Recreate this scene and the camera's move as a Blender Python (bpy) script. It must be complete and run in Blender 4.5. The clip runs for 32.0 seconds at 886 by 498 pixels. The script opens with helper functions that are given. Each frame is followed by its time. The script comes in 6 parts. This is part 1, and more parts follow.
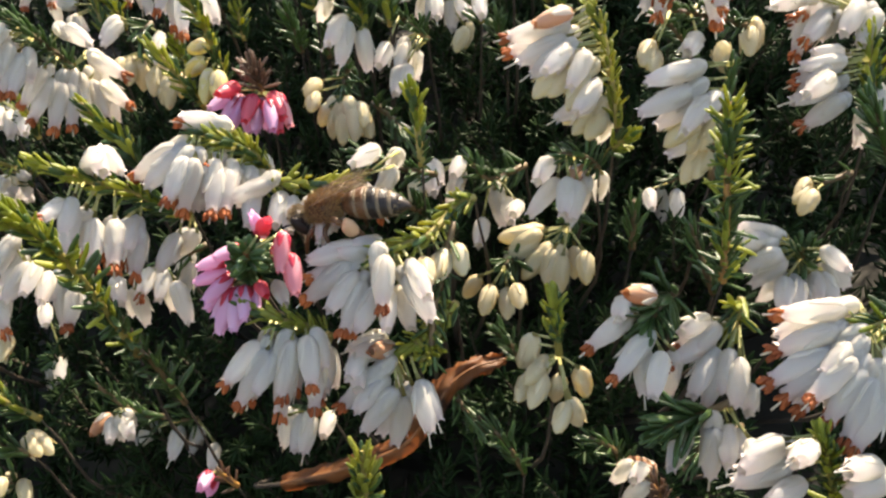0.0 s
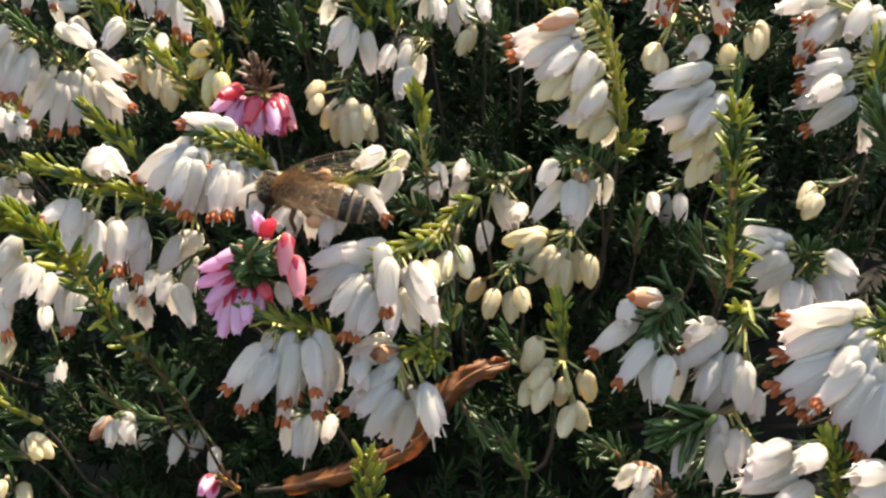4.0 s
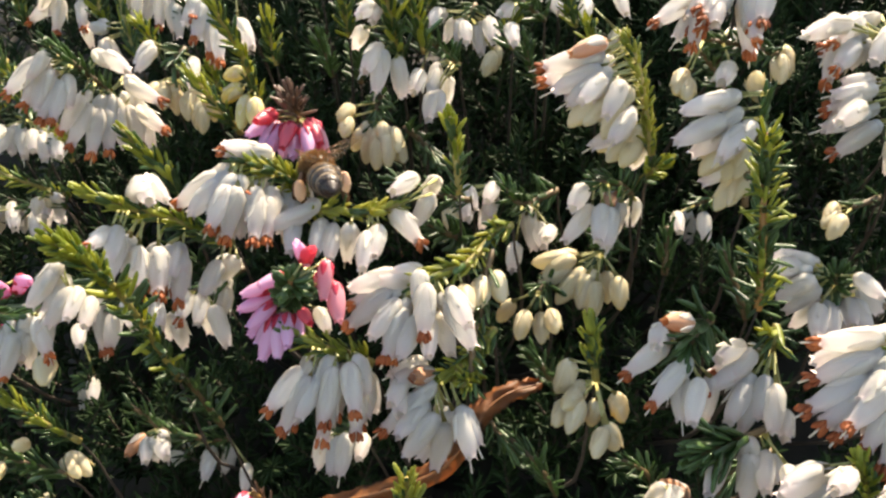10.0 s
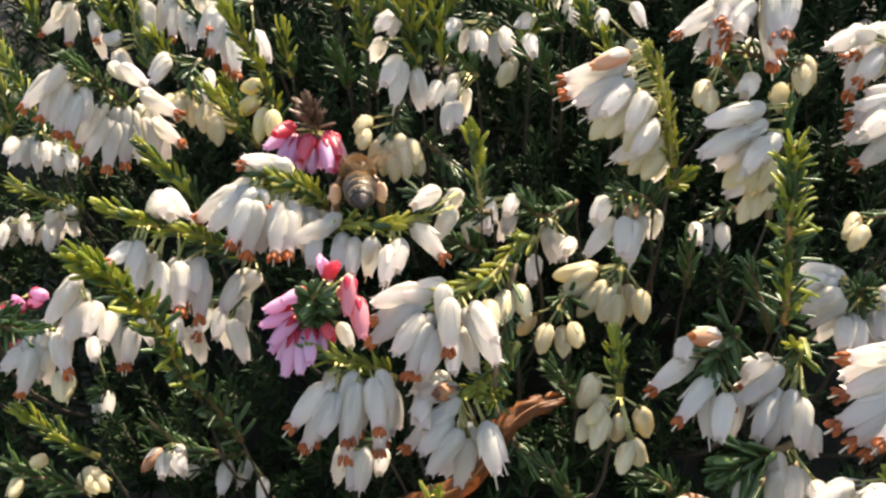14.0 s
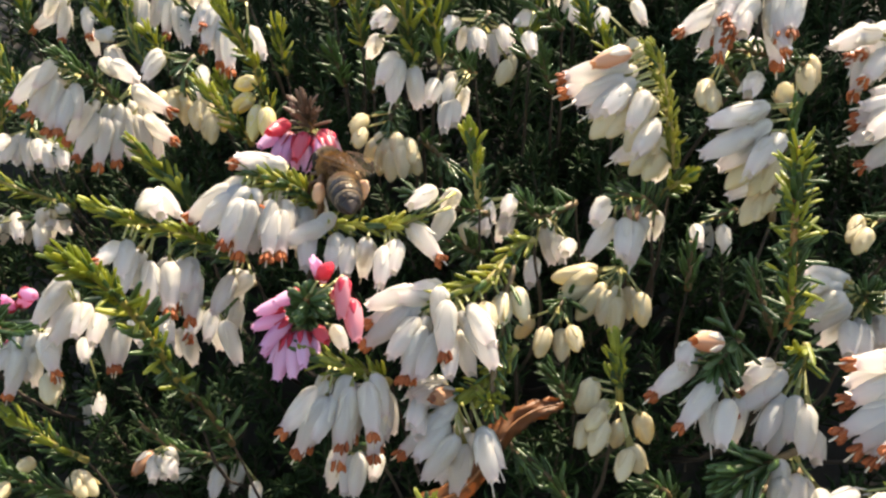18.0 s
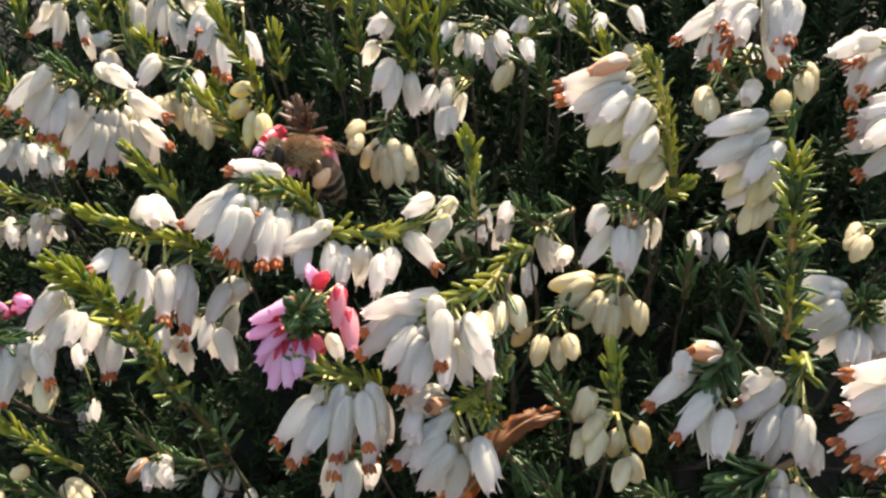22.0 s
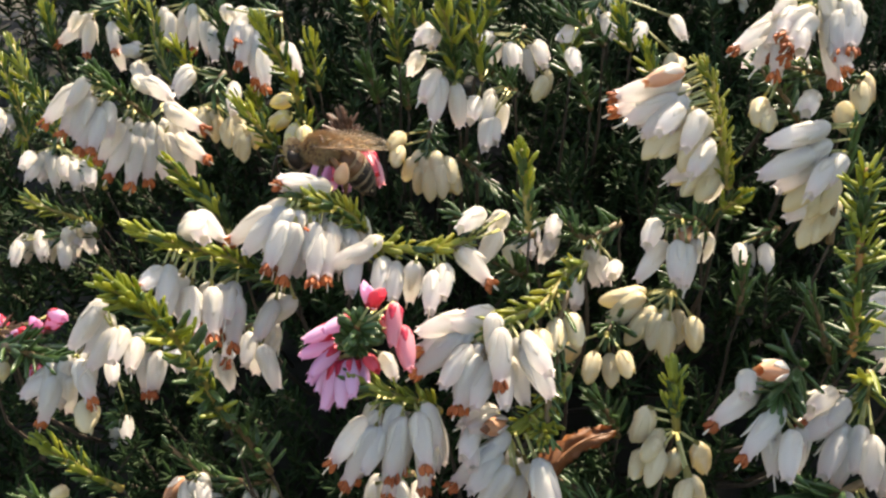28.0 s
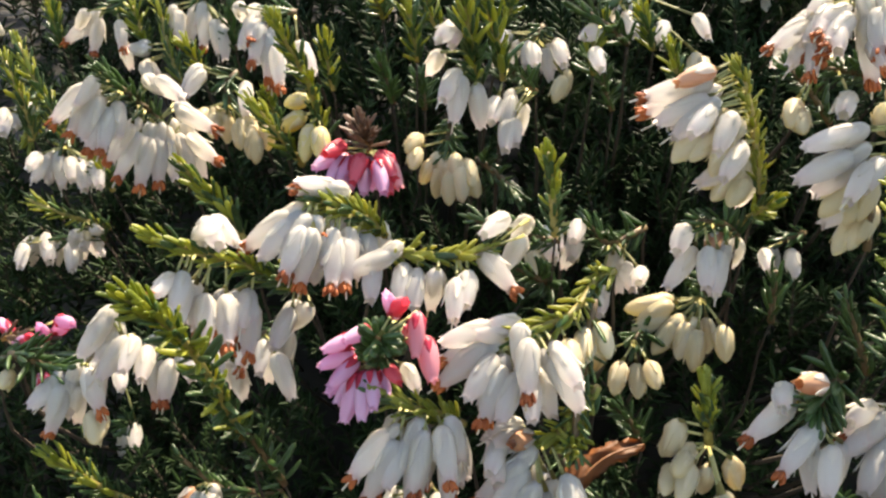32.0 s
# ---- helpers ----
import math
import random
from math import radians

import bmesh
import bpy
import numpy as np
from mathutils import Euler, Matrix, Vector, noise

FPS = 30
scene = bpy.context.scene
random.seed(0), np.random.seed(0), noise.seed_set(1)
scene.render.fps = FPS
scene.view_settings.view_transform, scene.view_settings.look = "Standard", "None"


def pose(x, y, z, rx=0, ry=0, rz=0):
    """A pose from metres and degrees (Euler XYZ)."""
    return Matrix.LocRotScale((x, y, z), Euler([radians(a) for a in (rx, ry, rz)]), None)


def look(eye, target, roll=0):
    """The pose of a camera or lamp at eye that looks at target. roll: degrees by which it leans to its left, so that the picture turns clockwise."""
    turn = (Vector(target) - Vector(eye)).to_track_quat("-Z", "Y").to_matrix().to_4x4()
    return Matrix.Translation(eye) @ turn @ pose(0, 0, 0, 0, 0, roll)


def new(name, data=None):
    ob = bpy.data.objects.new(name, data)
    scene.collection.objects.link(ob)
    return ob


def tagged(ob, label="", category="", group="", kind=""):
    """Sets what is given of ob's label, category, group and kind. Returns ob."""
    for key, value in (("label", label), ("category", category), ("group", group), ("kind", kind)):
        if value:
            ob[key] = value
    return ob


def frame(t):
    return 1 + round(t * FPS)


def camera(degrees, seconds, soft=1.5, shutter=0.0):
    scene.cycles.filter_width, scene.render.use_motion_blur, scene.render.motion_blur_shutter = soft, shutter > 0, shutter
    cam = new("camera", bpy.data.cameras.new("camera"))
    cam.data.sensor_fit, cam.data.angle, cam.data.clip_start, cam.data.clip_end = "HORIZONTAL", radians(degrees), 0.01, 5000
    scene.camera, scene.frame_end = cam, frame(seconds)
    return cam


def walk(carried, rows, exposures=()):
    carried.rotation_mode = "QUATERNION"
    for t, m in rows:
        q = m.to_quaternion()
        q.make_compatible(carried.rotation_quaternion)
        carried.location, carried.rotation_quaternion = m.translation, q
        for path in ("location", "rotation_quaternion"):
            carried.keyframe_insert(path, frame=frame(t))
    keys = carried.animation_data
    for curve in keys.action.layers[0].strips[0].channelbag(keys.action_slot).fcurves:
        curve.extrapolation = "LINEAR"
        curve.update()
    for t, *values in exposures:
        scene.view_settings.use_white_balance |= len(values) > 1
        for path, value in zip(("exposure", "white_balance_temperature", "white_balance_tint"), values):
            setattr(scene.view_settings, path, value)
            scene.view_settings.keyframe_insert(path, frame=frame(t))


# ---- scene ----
cam = camera(47, 32.0, 2.5)
PATH = [
    (0.0, pose(0.00459, -0.09944, 0.22346, 64.142, -0.358, -0.313)),
    (0.5, pose(0.00401, -0.09942, 0.22298, 64.252, -0.392, -0.293)),
    (1.0, pose(0.00376, -0.09931, 0.22290, 64.283, -0.458, -0.319)),
    (1.5, pose(0.00369, -0.09939, 0.22287, 64.316, -0.484, -0.289)),
    (2.0, pose(0.00355, -0.09926, 0.22274, 64.347, -0.509, -0.275)),
    (2.5, pose(0.00355, -0.09917, 0.22290, 64.358, -0.551, -0.298)),
    (3.0, pose(0.00374, -0.09905, 0.22291, 64.439, -0.575, -0.326)),
    (3.5, pose(0.00404, -0.09905, 0.22288, 64.453, -0.580, -0.330)),
    (5.5, pose(0.00369, -0.09971, 0.22350, 64.585, -0.505, -0.236)),
    (6.0, pose(0.00346, -0.09980, 0.22342, 64.555, -0.500, -0.152)),
    (6.5, pose(0.00307, -0.09997, 0.22334, 64.571, -0.531, -0.143)),
    (7.0, pose(0.00262, -0.10012, 0.22364, 64.599, -0.532, -0.115)),
    (7.5, pose(0.00225, -0.10025, 0.22399, 64.638, -0.530, -0.116)),
    (8.0, pose(0.00196, -0.10027, 0.22410, 64.637, -0.496, -0.078)),
    (8.5, pose(0.00179, -0.10042, 0.22455, 64.625, -0.428, -0.032)),
    (9.0, pose(0.00166, -0.10036, 0.22480, 64.652, -0.335, 0.011)),
    (9.5, pose(0.00162, -0.10020, 0.22517, 64.691, -0.299, 0.019)),
    (10.0, pose(0.00145, -0.10009, 0.22558, 64.704, -0.237, 0.014)),
    (10.5, pose(0.00141, -0.09990, 0.22598, 64.733, -0.168, 0.035)),
    (11.0, pose(0.00139, -0.09994, 0.22656, 64.795, -0.102, 0.059)),
    (11.5, pose(0.00123, -0.09981, 0.22689, 64.853, -0.057, 0.067)),
    (12.0, pose(0.00091, -0.09959, 0.22711, 64.905, -0.021, 0.039)),
    (12.5, pose(0.00041, -0.09978, 0.22690, 65.014, -0.010, -0.009)),
    (13.0, pose(0.00000, -0.09970, 0.22649, 65.001, 0.002, 0.001)),
    (13.5, pose(-0.00035, -0.09939, 0.22624, 65.038, 0.010, 0.020)),
    (14.0, pose(-0.00057, -0.09907, 0.22599, 65.031, -0.021, 0.016)),
    (14.5, pose(-0.00073, -0.09862, 0.22567, 65.024, -0.068, 0.010)),
    (16.5, pose(-0.00057, -0.09749, 0.22572, 64.996, -0.203, 0.029)),
    (17.0, pose(-0.00042, -0.09743, 0.22550, 65.072, -0.257, 0.024)),
    (17.5, pose(-0.00044, -0.09739, 0.22535, 65.076, -0.301, 0.002)),
    (18.0, pose(-0.00047, -0.09710, 0.22518, 65.043, -0.322, 0.008)),
    (18.5, pose(-0.00038, -0.09713, 0.22524, 65.042, -0.356, 0.008)),
    (19.0, pose(-0.00022, -0.09712, 0.22523, 65.049, -0.390, -0.007)),
    (19.5, pose(-0.00003, -0.09716, 0.22544, 65.058, -0.384, -0.010)),
    (20.0, pose(0.00007, -0.09709, 0.22536, 65.061, -0.391, 0.001)),
    (20.5, pose(0.00009, -0.09697, 0.22534, 65.060, -0.417, -0.012)),
    (21.0, pose(0.00003, -0.09682, 0.22534, 65.090, -0.437, -0.016)),
    (21.5, pose(-0.00008, -0.09659, 0.22547, 65.134, -0.459, -0.029)),
    (22.0, pose(-0.00040, -0.09640, 0.22552, 65.147, -0.474, -0.095)),
    (22.5, pose(-0.00066, -0.09608, 0.22542, 65.181, -0.437, -0.076)),
    (23.0, pose(-0.00118, -0.09604, 0.22547, 65.215, -0.420, -0.082)),
    (23.5, pose(-0.00186, -0.09599, 0.22562, 65.247, -0.423, -0.075)),
    (24.0, pose(-0.00237, -0.09593, 0.22567, 65.287, -0.393, -0.036)),
    (24.5, pose(-0.00276, -0.09570, 0.22575, 65.328, -0.382, -0.003)),
    (25.0, pose(-0.00300, -0.09561, 0.22595, 65.374, -0.404, -0.012)),
    (25.5, pose(-0.00314, -0.09540, 0.22622, 65.368, -0.377, 0.054)),
    (27.5, pose(-0.00464, -0.09408, 0.22603, 65.529, -0.269, 0.088)),
    (28.0, pose(-0.00498, -0.09394, 0.22525, 65.540, -0.270, 0.070)),
    (28.5, pose(-0.00538, -0.09341, 0.22475, 65.497, -0.283, 0.061)),
    (29.0, pose(-0.00566, -0.09311, 0.22422, 65.516, -0.316, 0.074)),
    (29.5, pose(-0.00584, -0.09267, 0.22381, 65.485, -0.344, 0.063)),
    (30.0, pose(-0.00610, -0.09261, 0.22365, 65.510, -0.390, 0.090)),
    (30.5, pose(-0.00639, -0.09233, 0.22385, 65.465, -0.395, 0.148)),
    (31.0, pose(-0.00674, -0.09169, 0.22385, 65.459, -0.389, 0.153)),
    (31.5, pose(-0.00675, -0.09127, 0.22405, 65.496, -0.353, 0.193)),
    (32.0, pose(-0.00682, -0.09053, 0.22437, 65.504, -0.323, 0.247)),
]
walk(cam, PATH, [(0, 1.61, 8000, 12), (32, 1.61, 8000, 12)])

# ---- light ----
world = bpy.data.worlds.new("sky")
scene.world = world
world.use_nodes = True
wn = world.node_tree.nodes
sky = wn.new("ShaderNodeTexSky")
sky.sky_type = "NISHITA"
sky.sun_disc = False
SUN_ELEV, SUN_AZ = radians(47), radians(24)   # azimuth from +y (behind the heath) towards +x
sky.sun_elevation, sky.sun_rotation = SUN_ELEV, SUN_AZ
wn["Background"].inputs["Strength"].default_value = 0.15
world.node_tree.links.new(sky.outputs[0], wn["Background"].inputs["Color"])
sun_data = bpy.data.lights.new("sun", "SUN")
sun_data.energy, sun_data.angle, sun_data.color = 5.0, radians(0.5), (1.0, 0.94, 0.85)
sun = new("sun", sun_data)
SUN_DIR = Vector((math.sin(SUN_AZ) * math.cos(SUN_ELEV), math.cos(SUN_AZ) * math.cos(SUN_ELEV), math.sin(SUN_ELEV)))
sun.matrix_basis = look(SUN_DIR * 3, (0, 0, 0))
MM = 0.001


# ---- materials ----
def surface(name, dark, light, rough=0.5, thin=0.0, thin_tint=(1, 1, 1), grain=900.0, bump=0.15, sheen=0.0, spec=0.5, stain=None, stain_at=0.62, per_island=False, streak=1.0, tip=None):
    """A procedural surface: two tones mixed by coarse and fine noise and by the piece, with relief; thin: how much light comes through."""
    m = bpy.data.materials.new(name)
    m.use_nodes = True
    nt = m.node_tree
    n, link = nt.nodes, nt.links.new
    bsdf, out = n["Principled BSDF"], n["Material Output"]
    co = n.new("ShaderNodeTexCoord")
    mp = n.new("ShaderNodeMapping")
    mp.inputs["Scale"].default_value = (1, 1, streak)
    link(co.outputs["Object"], mp.inputs[0])
    coarse, fine = n.new("ShaderNodeTexNoise"), n.new("ShaderNodeTexNoise")
    coarse.inputs["Scale"].default_value, fine.inputs["Scale"].default_value = grain * 0.25, grain
    fine.inputs["Detail"].default_value = 4
    link(mp.outputs[0], coarse.inputs["Vector"]), link(mp.outputs[0], fine.inputs["Vector"])
    if per_island:
        info = n.new("ShaderNodeNewGeometry").outputs["Random Per Island"]
    else:
        info = n.new("ShaderNodeObjectInfo").outputs["Random"]
    add = n.new("ShaderNodeMath")
    add.operation = "MULTIPLY_ADD"
    link(coarse.outputs["Fac"], add.inputs[0])
    add.inputs[1].default_value = 0.9
    link(info, add.inputs[2])
    half = n.new("ShaderNodeMath")
    half.operation = "MULTIPLY_ADD"
    link(add.outputs[0], half.inputs[0])
    half.inputs[1].default_value, half.inputs[2].default_value = 0.75, -0.22
    half.use_clamp = True
    mix = n.new("ShaderNodeMix")
    mix.data_type = "RGBA"
    link(half.outputs[0], mix.inputs["Factor"])
    mix.inputs["A"].default_value, mix.inputs["B"].default_value = (*dark, 1), (*light, 1)
    colour = mix.outputs["Result"]
    if stain:
        ramp = n.new("ShaderNodeValToRGB")
        ramp.color_ramp.elements[0].position, ramp.color_ramp.elements[1].position = stain_at, stain_at + 0.1
        spots = n.new("ShaderNodeTexNoise")
        spots.inputs["Scale"].default_value = grain * 0.5
        link(co.outputs["Object"], spots.inputs["Vector"])
        link(spots.outputs["Fac"], ramp.inputs[0])
        mix2 = n.new("ShaderNodeMix")
        mix2.data_type = "RGBA"
        link(ramp.outputs[0], mix2.inputs["Factor"])
        link(colour, mix2.inputs["A"])
        mix2.inputs["B"].default_value = (*stain, 1)
        colour = mix2.outputs["Result"]
    if tip:      # the last fifth of a petal tube, by its own length
        split, rise = n.new("ShaderNodeSeparateXYZ"), n.new("ShaderNodeMapRange")
        link(co.outputs["Object"], split.inputs[0]), link(split.outputs["Z"], rise.inputs["Value"])
        rise.inputs["From Min"].default_value, rise.inputs["From Max"].default_value, rise.inputs["To Max"].default_value = 0.0038, 0.0060, 0.75
        mix3 = n.new("ShaderNodeMix")
        mix3.data_type = "RGBA"
        link(rise.outputs[0], mix3.inputs["Factor"]), link(colour, mix3.inputs["A"])
        mix3.inputs["B"].default_value = (*tip, 1)
        colour = mix3.outputs["Result"]
    link(colour, bsdf.inputs["Base Color"])
    bsdf.inputs["Roughness"].default_value = rough
    bsdf.inputs["Specular IOR Level"].default_value = spec
    if sheen:
        bsdf.inputs["Sheen Weight"].default_value = sheen
    if bump:
        b = n.new("ShaderNodeBump")
        b.inputs["Strength"].default_value, b.inputs["Distance"].default_value = bump, 0.0003
        link(fine.outputs["Fac"], b.inputs["Height"]), link(b.outputs[0], bsdf.inputs["Normal"])
    if thin:
        tr, ms = n.new("ShaderNodeBsdfTranslucent"), n.new("ShaderNodeMixShader")
        tint = n.new("ShaderNodeMix")
        tint.data_type, tint.blend_type = "RGBA", "MULTIPLY"
        tint.inputs["Factor"].default_value = 1.0
        link(colour, tint.inputs["A"])
        tint.inputs["B"].default_value = (*thin_tint, 1)
        link(tint.outputs["Result"], tr.inputs["Color"])
        ms.inputs[0].default_value = thin
        link(bsdf.outputs[0], ms.inputs[1]), link(tr.outputs[0], ms.inputs[2]), link(ms.outputs[0], out.inputs["Surface"])
    return m


PETAL = surface("white_petal", (0.82, 0.81, 0.80), (0.90, 0.90, 0.91), 0.42, 0.78, (1.0, 0.97, 0.91), 1500, 0.15, streak=0.25, spec=0.45, stain=(0.42, 0.22, 0.10), stain_at=0.72, tip=(0.84, 0.70, 0.72))
SEPAL = surface("white_sepal", (0.82, 0.81, 0.77), (0.90, 0.90, 0.88), 0.42, 0.76, (1.0, 0.97, 0.91), 1500, 0.12, streak=0.25, spec=0.4)
CREAM = surface("cream_bud", (0.74, 0.67, 0.44), (0.88, 0.83, 0.66), 0.42, 0.58, (1.0, 0.94, 0.76), 1300, 0.12, streak=0.25, spec=0.4)
YELLOW = surface("yellow_old_petal", (0.70, 0.60, 0.22), (0.80, 0.74, 0.40), 0.5, 0.40, (1.0, 0.92, 0.55), 1300, 0.15, streak=0.25)
FADED = surface("faded_petal", (0.42, 0.20, 0.10), (0.62, 0.38, 0.24), 0.6, 0.35, (1.0, 0.8, 0.6), 1100, 0.3, streak=0.3)
PINK = surface("pink_petal", (0.74, 0.36, 0.58), (0.86, 0.60, 0.77), 0.42, 0.45, (1.0, 0.8, 0.9), 1300, 0.12, streak=0.25)
RED = surface("red_petal", (0.70, 0.075, 0.12), (0.84, 0.24, 0.28), 0.38, 0.45, (1.0, 0.55, 0.6), 1300, 0.12, streak=0.25)
CORAL = surface("coral_petal", (0.76, 0.27, 0.32), (0.88, 0.50, 0.52), 0.42, 0.45, (1.0, 0.72, 0.74), 1300, 0.12, streak=0.25)
CRIMSON = surface("crimson_sepal", (0.42, 0.012, 0.045), (0.76, 0.07, 0.12), 0.35, 0.35, (1.0, 0.35, 0.4), 1300, 0.12)
ANTHER = surface("rust_anther", (0.26, 0.055, 0.012), (0.58, 0.16, 0.04), 0.65, 0.2, (1.0, 0.6, 0.3), 3000, 0.5)
STYLE = surface("pale_style", (0.70, 0.60, 0.45), (0.82, 0.76, 0.66), 0.5, 0.3)
LEAF = surface("needle_leaf", (0.026, 0.058, 0.017), (0.075, 0.145, 0.036), 0.33, 0.30, (1.25, 1.4, 0.5), 1600, 0.2, spec=0.6, streak=0.2)
YOUNG = surface("young_needle_leaf", (0.12, 0.18, 0.022), (0.44, 0.46, 0.075), 0.34, 0.46, (1.4, 1.25, 0.4), 1600, 0.2, spec=0.55, streak=0.2)
PLUMP = surface("pale_plump_leaf", (0.17, 0.22, 0.030), (0.42, 0.42, 0.085), 0.33, 0.44, (1.35, 1.2, 0.45), 1600, 0.2, spec=0.5, streak=0.2)
RUSSET = surface("russet_leaf", (0.075, 0.050, 0.032), (0.24, 0.13, 0.08), 0.38, 0.25, (1.3, 1.0, 0.6), 1600, 0.2, spec=0.6, streak=0.2)
TWIG = surface("green_twig", (0.20, 0.18, 0.04), (0.40, 0.30, 0.09), 0.5, 0.1, (1, 0.9, 0.4), 1200, 0.3)
RED_TWIG = surface("orange_twig", (0.26, 0.11, 0.03), (0.42, 0.22, 0.06), 0.5, 0.1, (1, 0.8, 0.4), 1200, 0.3)
OLD_TWIG = surface("brown_twig", (0.07, 0.045, 0.018), (0.16, 0.10, 0.04), 0.6, 0, (1, 1, 1), 1200, 0.4)
WOOD = surface("woody_branch", (0.020, 0.014, 0.009), (0.055, 0.038, 0.024), 0.85, 0, (1, 1, 1), 900, 0.6)
PEDICEL = surface("pale_pedicel", (0.26, 0.27, 0.08), (0.46, 0.42, 0.18), 0.5, 0.12, (1, 0.95, 0.6), 1300, 0.1)
# leaf green taken darker: the shade inside the heath is in this colour
SHADE_LEAF = surface("shade_dark_leaf", (0.008, 0.020, 0.007), (0.024, 0.050, 0.014), 0.6, 0.10, (1.3, 1.4, 0.5), 1500, 0.0, spec=0.15, per_island=True)
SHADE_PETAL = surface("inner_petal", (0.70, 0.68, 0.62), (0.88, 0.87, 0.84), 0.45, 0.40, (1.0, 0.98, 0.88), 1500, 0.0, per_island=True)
SOIL = surface("soil", (0.022, 0.014, 0.009), (0.075, 0.052, 0.034), 0.95, 0, (1, 1, 1), 60, 0.8, stain=(0.11, 0.085, 0.05))
# near-black, so that the depth of the gaps is dark by colour
DEEP_SHADE = surface("deep_shade", (0.005, 0.006, 0.004), (0.018, 0.015, 0.009), 0.9, 0, (1, 1, 1), 500, 0.9)
DEAD = surface("dead_leaf", (0.12, 0.042, 0.015), (0.36, 0.15, 0.055), 0.5, 0.25, (1.0, 0.65, 0.3), 700, 0.9, stain=(0.05, 0.02, 0.01), stain_at=0.55)


# ---- small mesh builders ----
def mesh_of(name, verts, faces, material, smooth=True):
    me = bpy.data.meshes.new(name)
    me.from_pydata([tuple(v) for v in verts], [], faces)
    me.materials.append(material)
    if smooth:
        me.polygons.foreach_set("use_smooth", [True] * len(me.polygons))
    me.update()
    return me


def put(name, me, parent, m, label=""):
    """Links a mesh as one part of a thing, at m in the thing's space."""
    ob = new(name, me)
    ob.parent = parent
    ob.matrix_basis = m
    if label:
        ob["label"] = label
    return ob


def part(name, bm, material, parent, label=""):
    me = bpy.data.meshes.new(name)
    bm.to_mesh(me)
    bm.free()
    me.materials.append(material)
    me.polygons.foreach_set("use_smooth", [True] * len(me.polygons))
    return put(name, me, parent, Matrix.Identity(4), label)


def rings(profile, sides=12, close_tip=True, lobes=0.0, twist=0.0, close_base=True):
    """A turned body along +z from (z, radius) pairs, with an optional four-lobed section."""
    verts, faces = [], []
    for k, (z, r) in enumerate(profile):
        for j in range(sides):
            a = 2 * math.pi * j / sides + twist * k
            q = r * (1 + lobes * math.cos(4 * a))
            verts.append((q * math.cos(a), q * math.sin(a), z))
    for k in range(len(profile) - 1):
        for j in range(sides):
            a, b = k * sides + j, k * sides + (j + 1) % sides
            faces.append((a, b, b + sides, a + sides))
    if close_tip:
        faces.append(tuple(range((len(profile) - 1) * sides, len(profile) * sides)))
    if close_base:
        faces.append(tuple(reversed(range(sides))))
    return verts, faces


def joined(pieces):
    verts, faces = [], []
    for v, f in pieces:
        base = len(verts)
        verts += v
        faces += [tuple(i + base for i in q) for q in f]
    return verts, faces


def moved(piece, m):
    return [tuple(m @ Vector(v)) for v in piece[0]], piece[1]


def tube(points, radii, sides=6):
    """A closed round tube along points."""
    verts, faces = [], []
    side = None
    for k, p in enumerate(points):
        p = Vector(p)
        ahead = (Vector(points[min(k + 1, len(points) - 1)]) - Vector(points[max(k - 1, 0)])).normalized()
        if side is None:
            side = ahead.orthogonal().normalized()
        side = (side - ahead * side.dot(ahead)).normalized()
        other = ahead.cross(side)
        for j in range(sides):
            a = 2 * math.pi * j / sides
            verts.append(tuple(p + radii[k] * (math.cos(a) * side + math.sin(a) * other)))
    n = len(points)
    for k in range(n - 1):
        for j in range(sides):
            a, b = k * sides + j, k * sides + (j + 1) % sides
            faces.append((a, b, b + sides, a + sides))
    faces += [tuple(reversed(range(sides))), tuple(range((n - 1) * sides, n * sides))]
    return verts, faces


def smooth_line(points, steps=4):
    """A Catmull-Rom line through points."""
    p = [Vector(q) for q in points]
    p = [2 * p[0] - p[1], *p, 2 * p[-1] - p[-2]]
    out = []
    for k in range(1, len(p) - 2):
        for s in range(steps):
            t = s / steps
            a, b, c, d = p[k - 1:k + 3]
            out.append(0.5 * (2 * b + (c - a) * t + (2 * a - 5 * b + 4 * c - d) * t * t + (3 * b - a - 3 * c + d) * t ** 3))
    return out + [p[-2]]


def along(base, tip, roll=0.0, scale=(1, 1, 1)):
    """The pose of a piece whose +z runs from base to tip."""
    turn = (Vector(tip) - Vector(base)).to_track_quat("Z", "X").to_matrix().to_4x4()
    return Matrix.Translation(base) @ turn @ Matrix.Rotation(roll, 4, "Z") @ Matrix.Diagonal((*scale, 1))


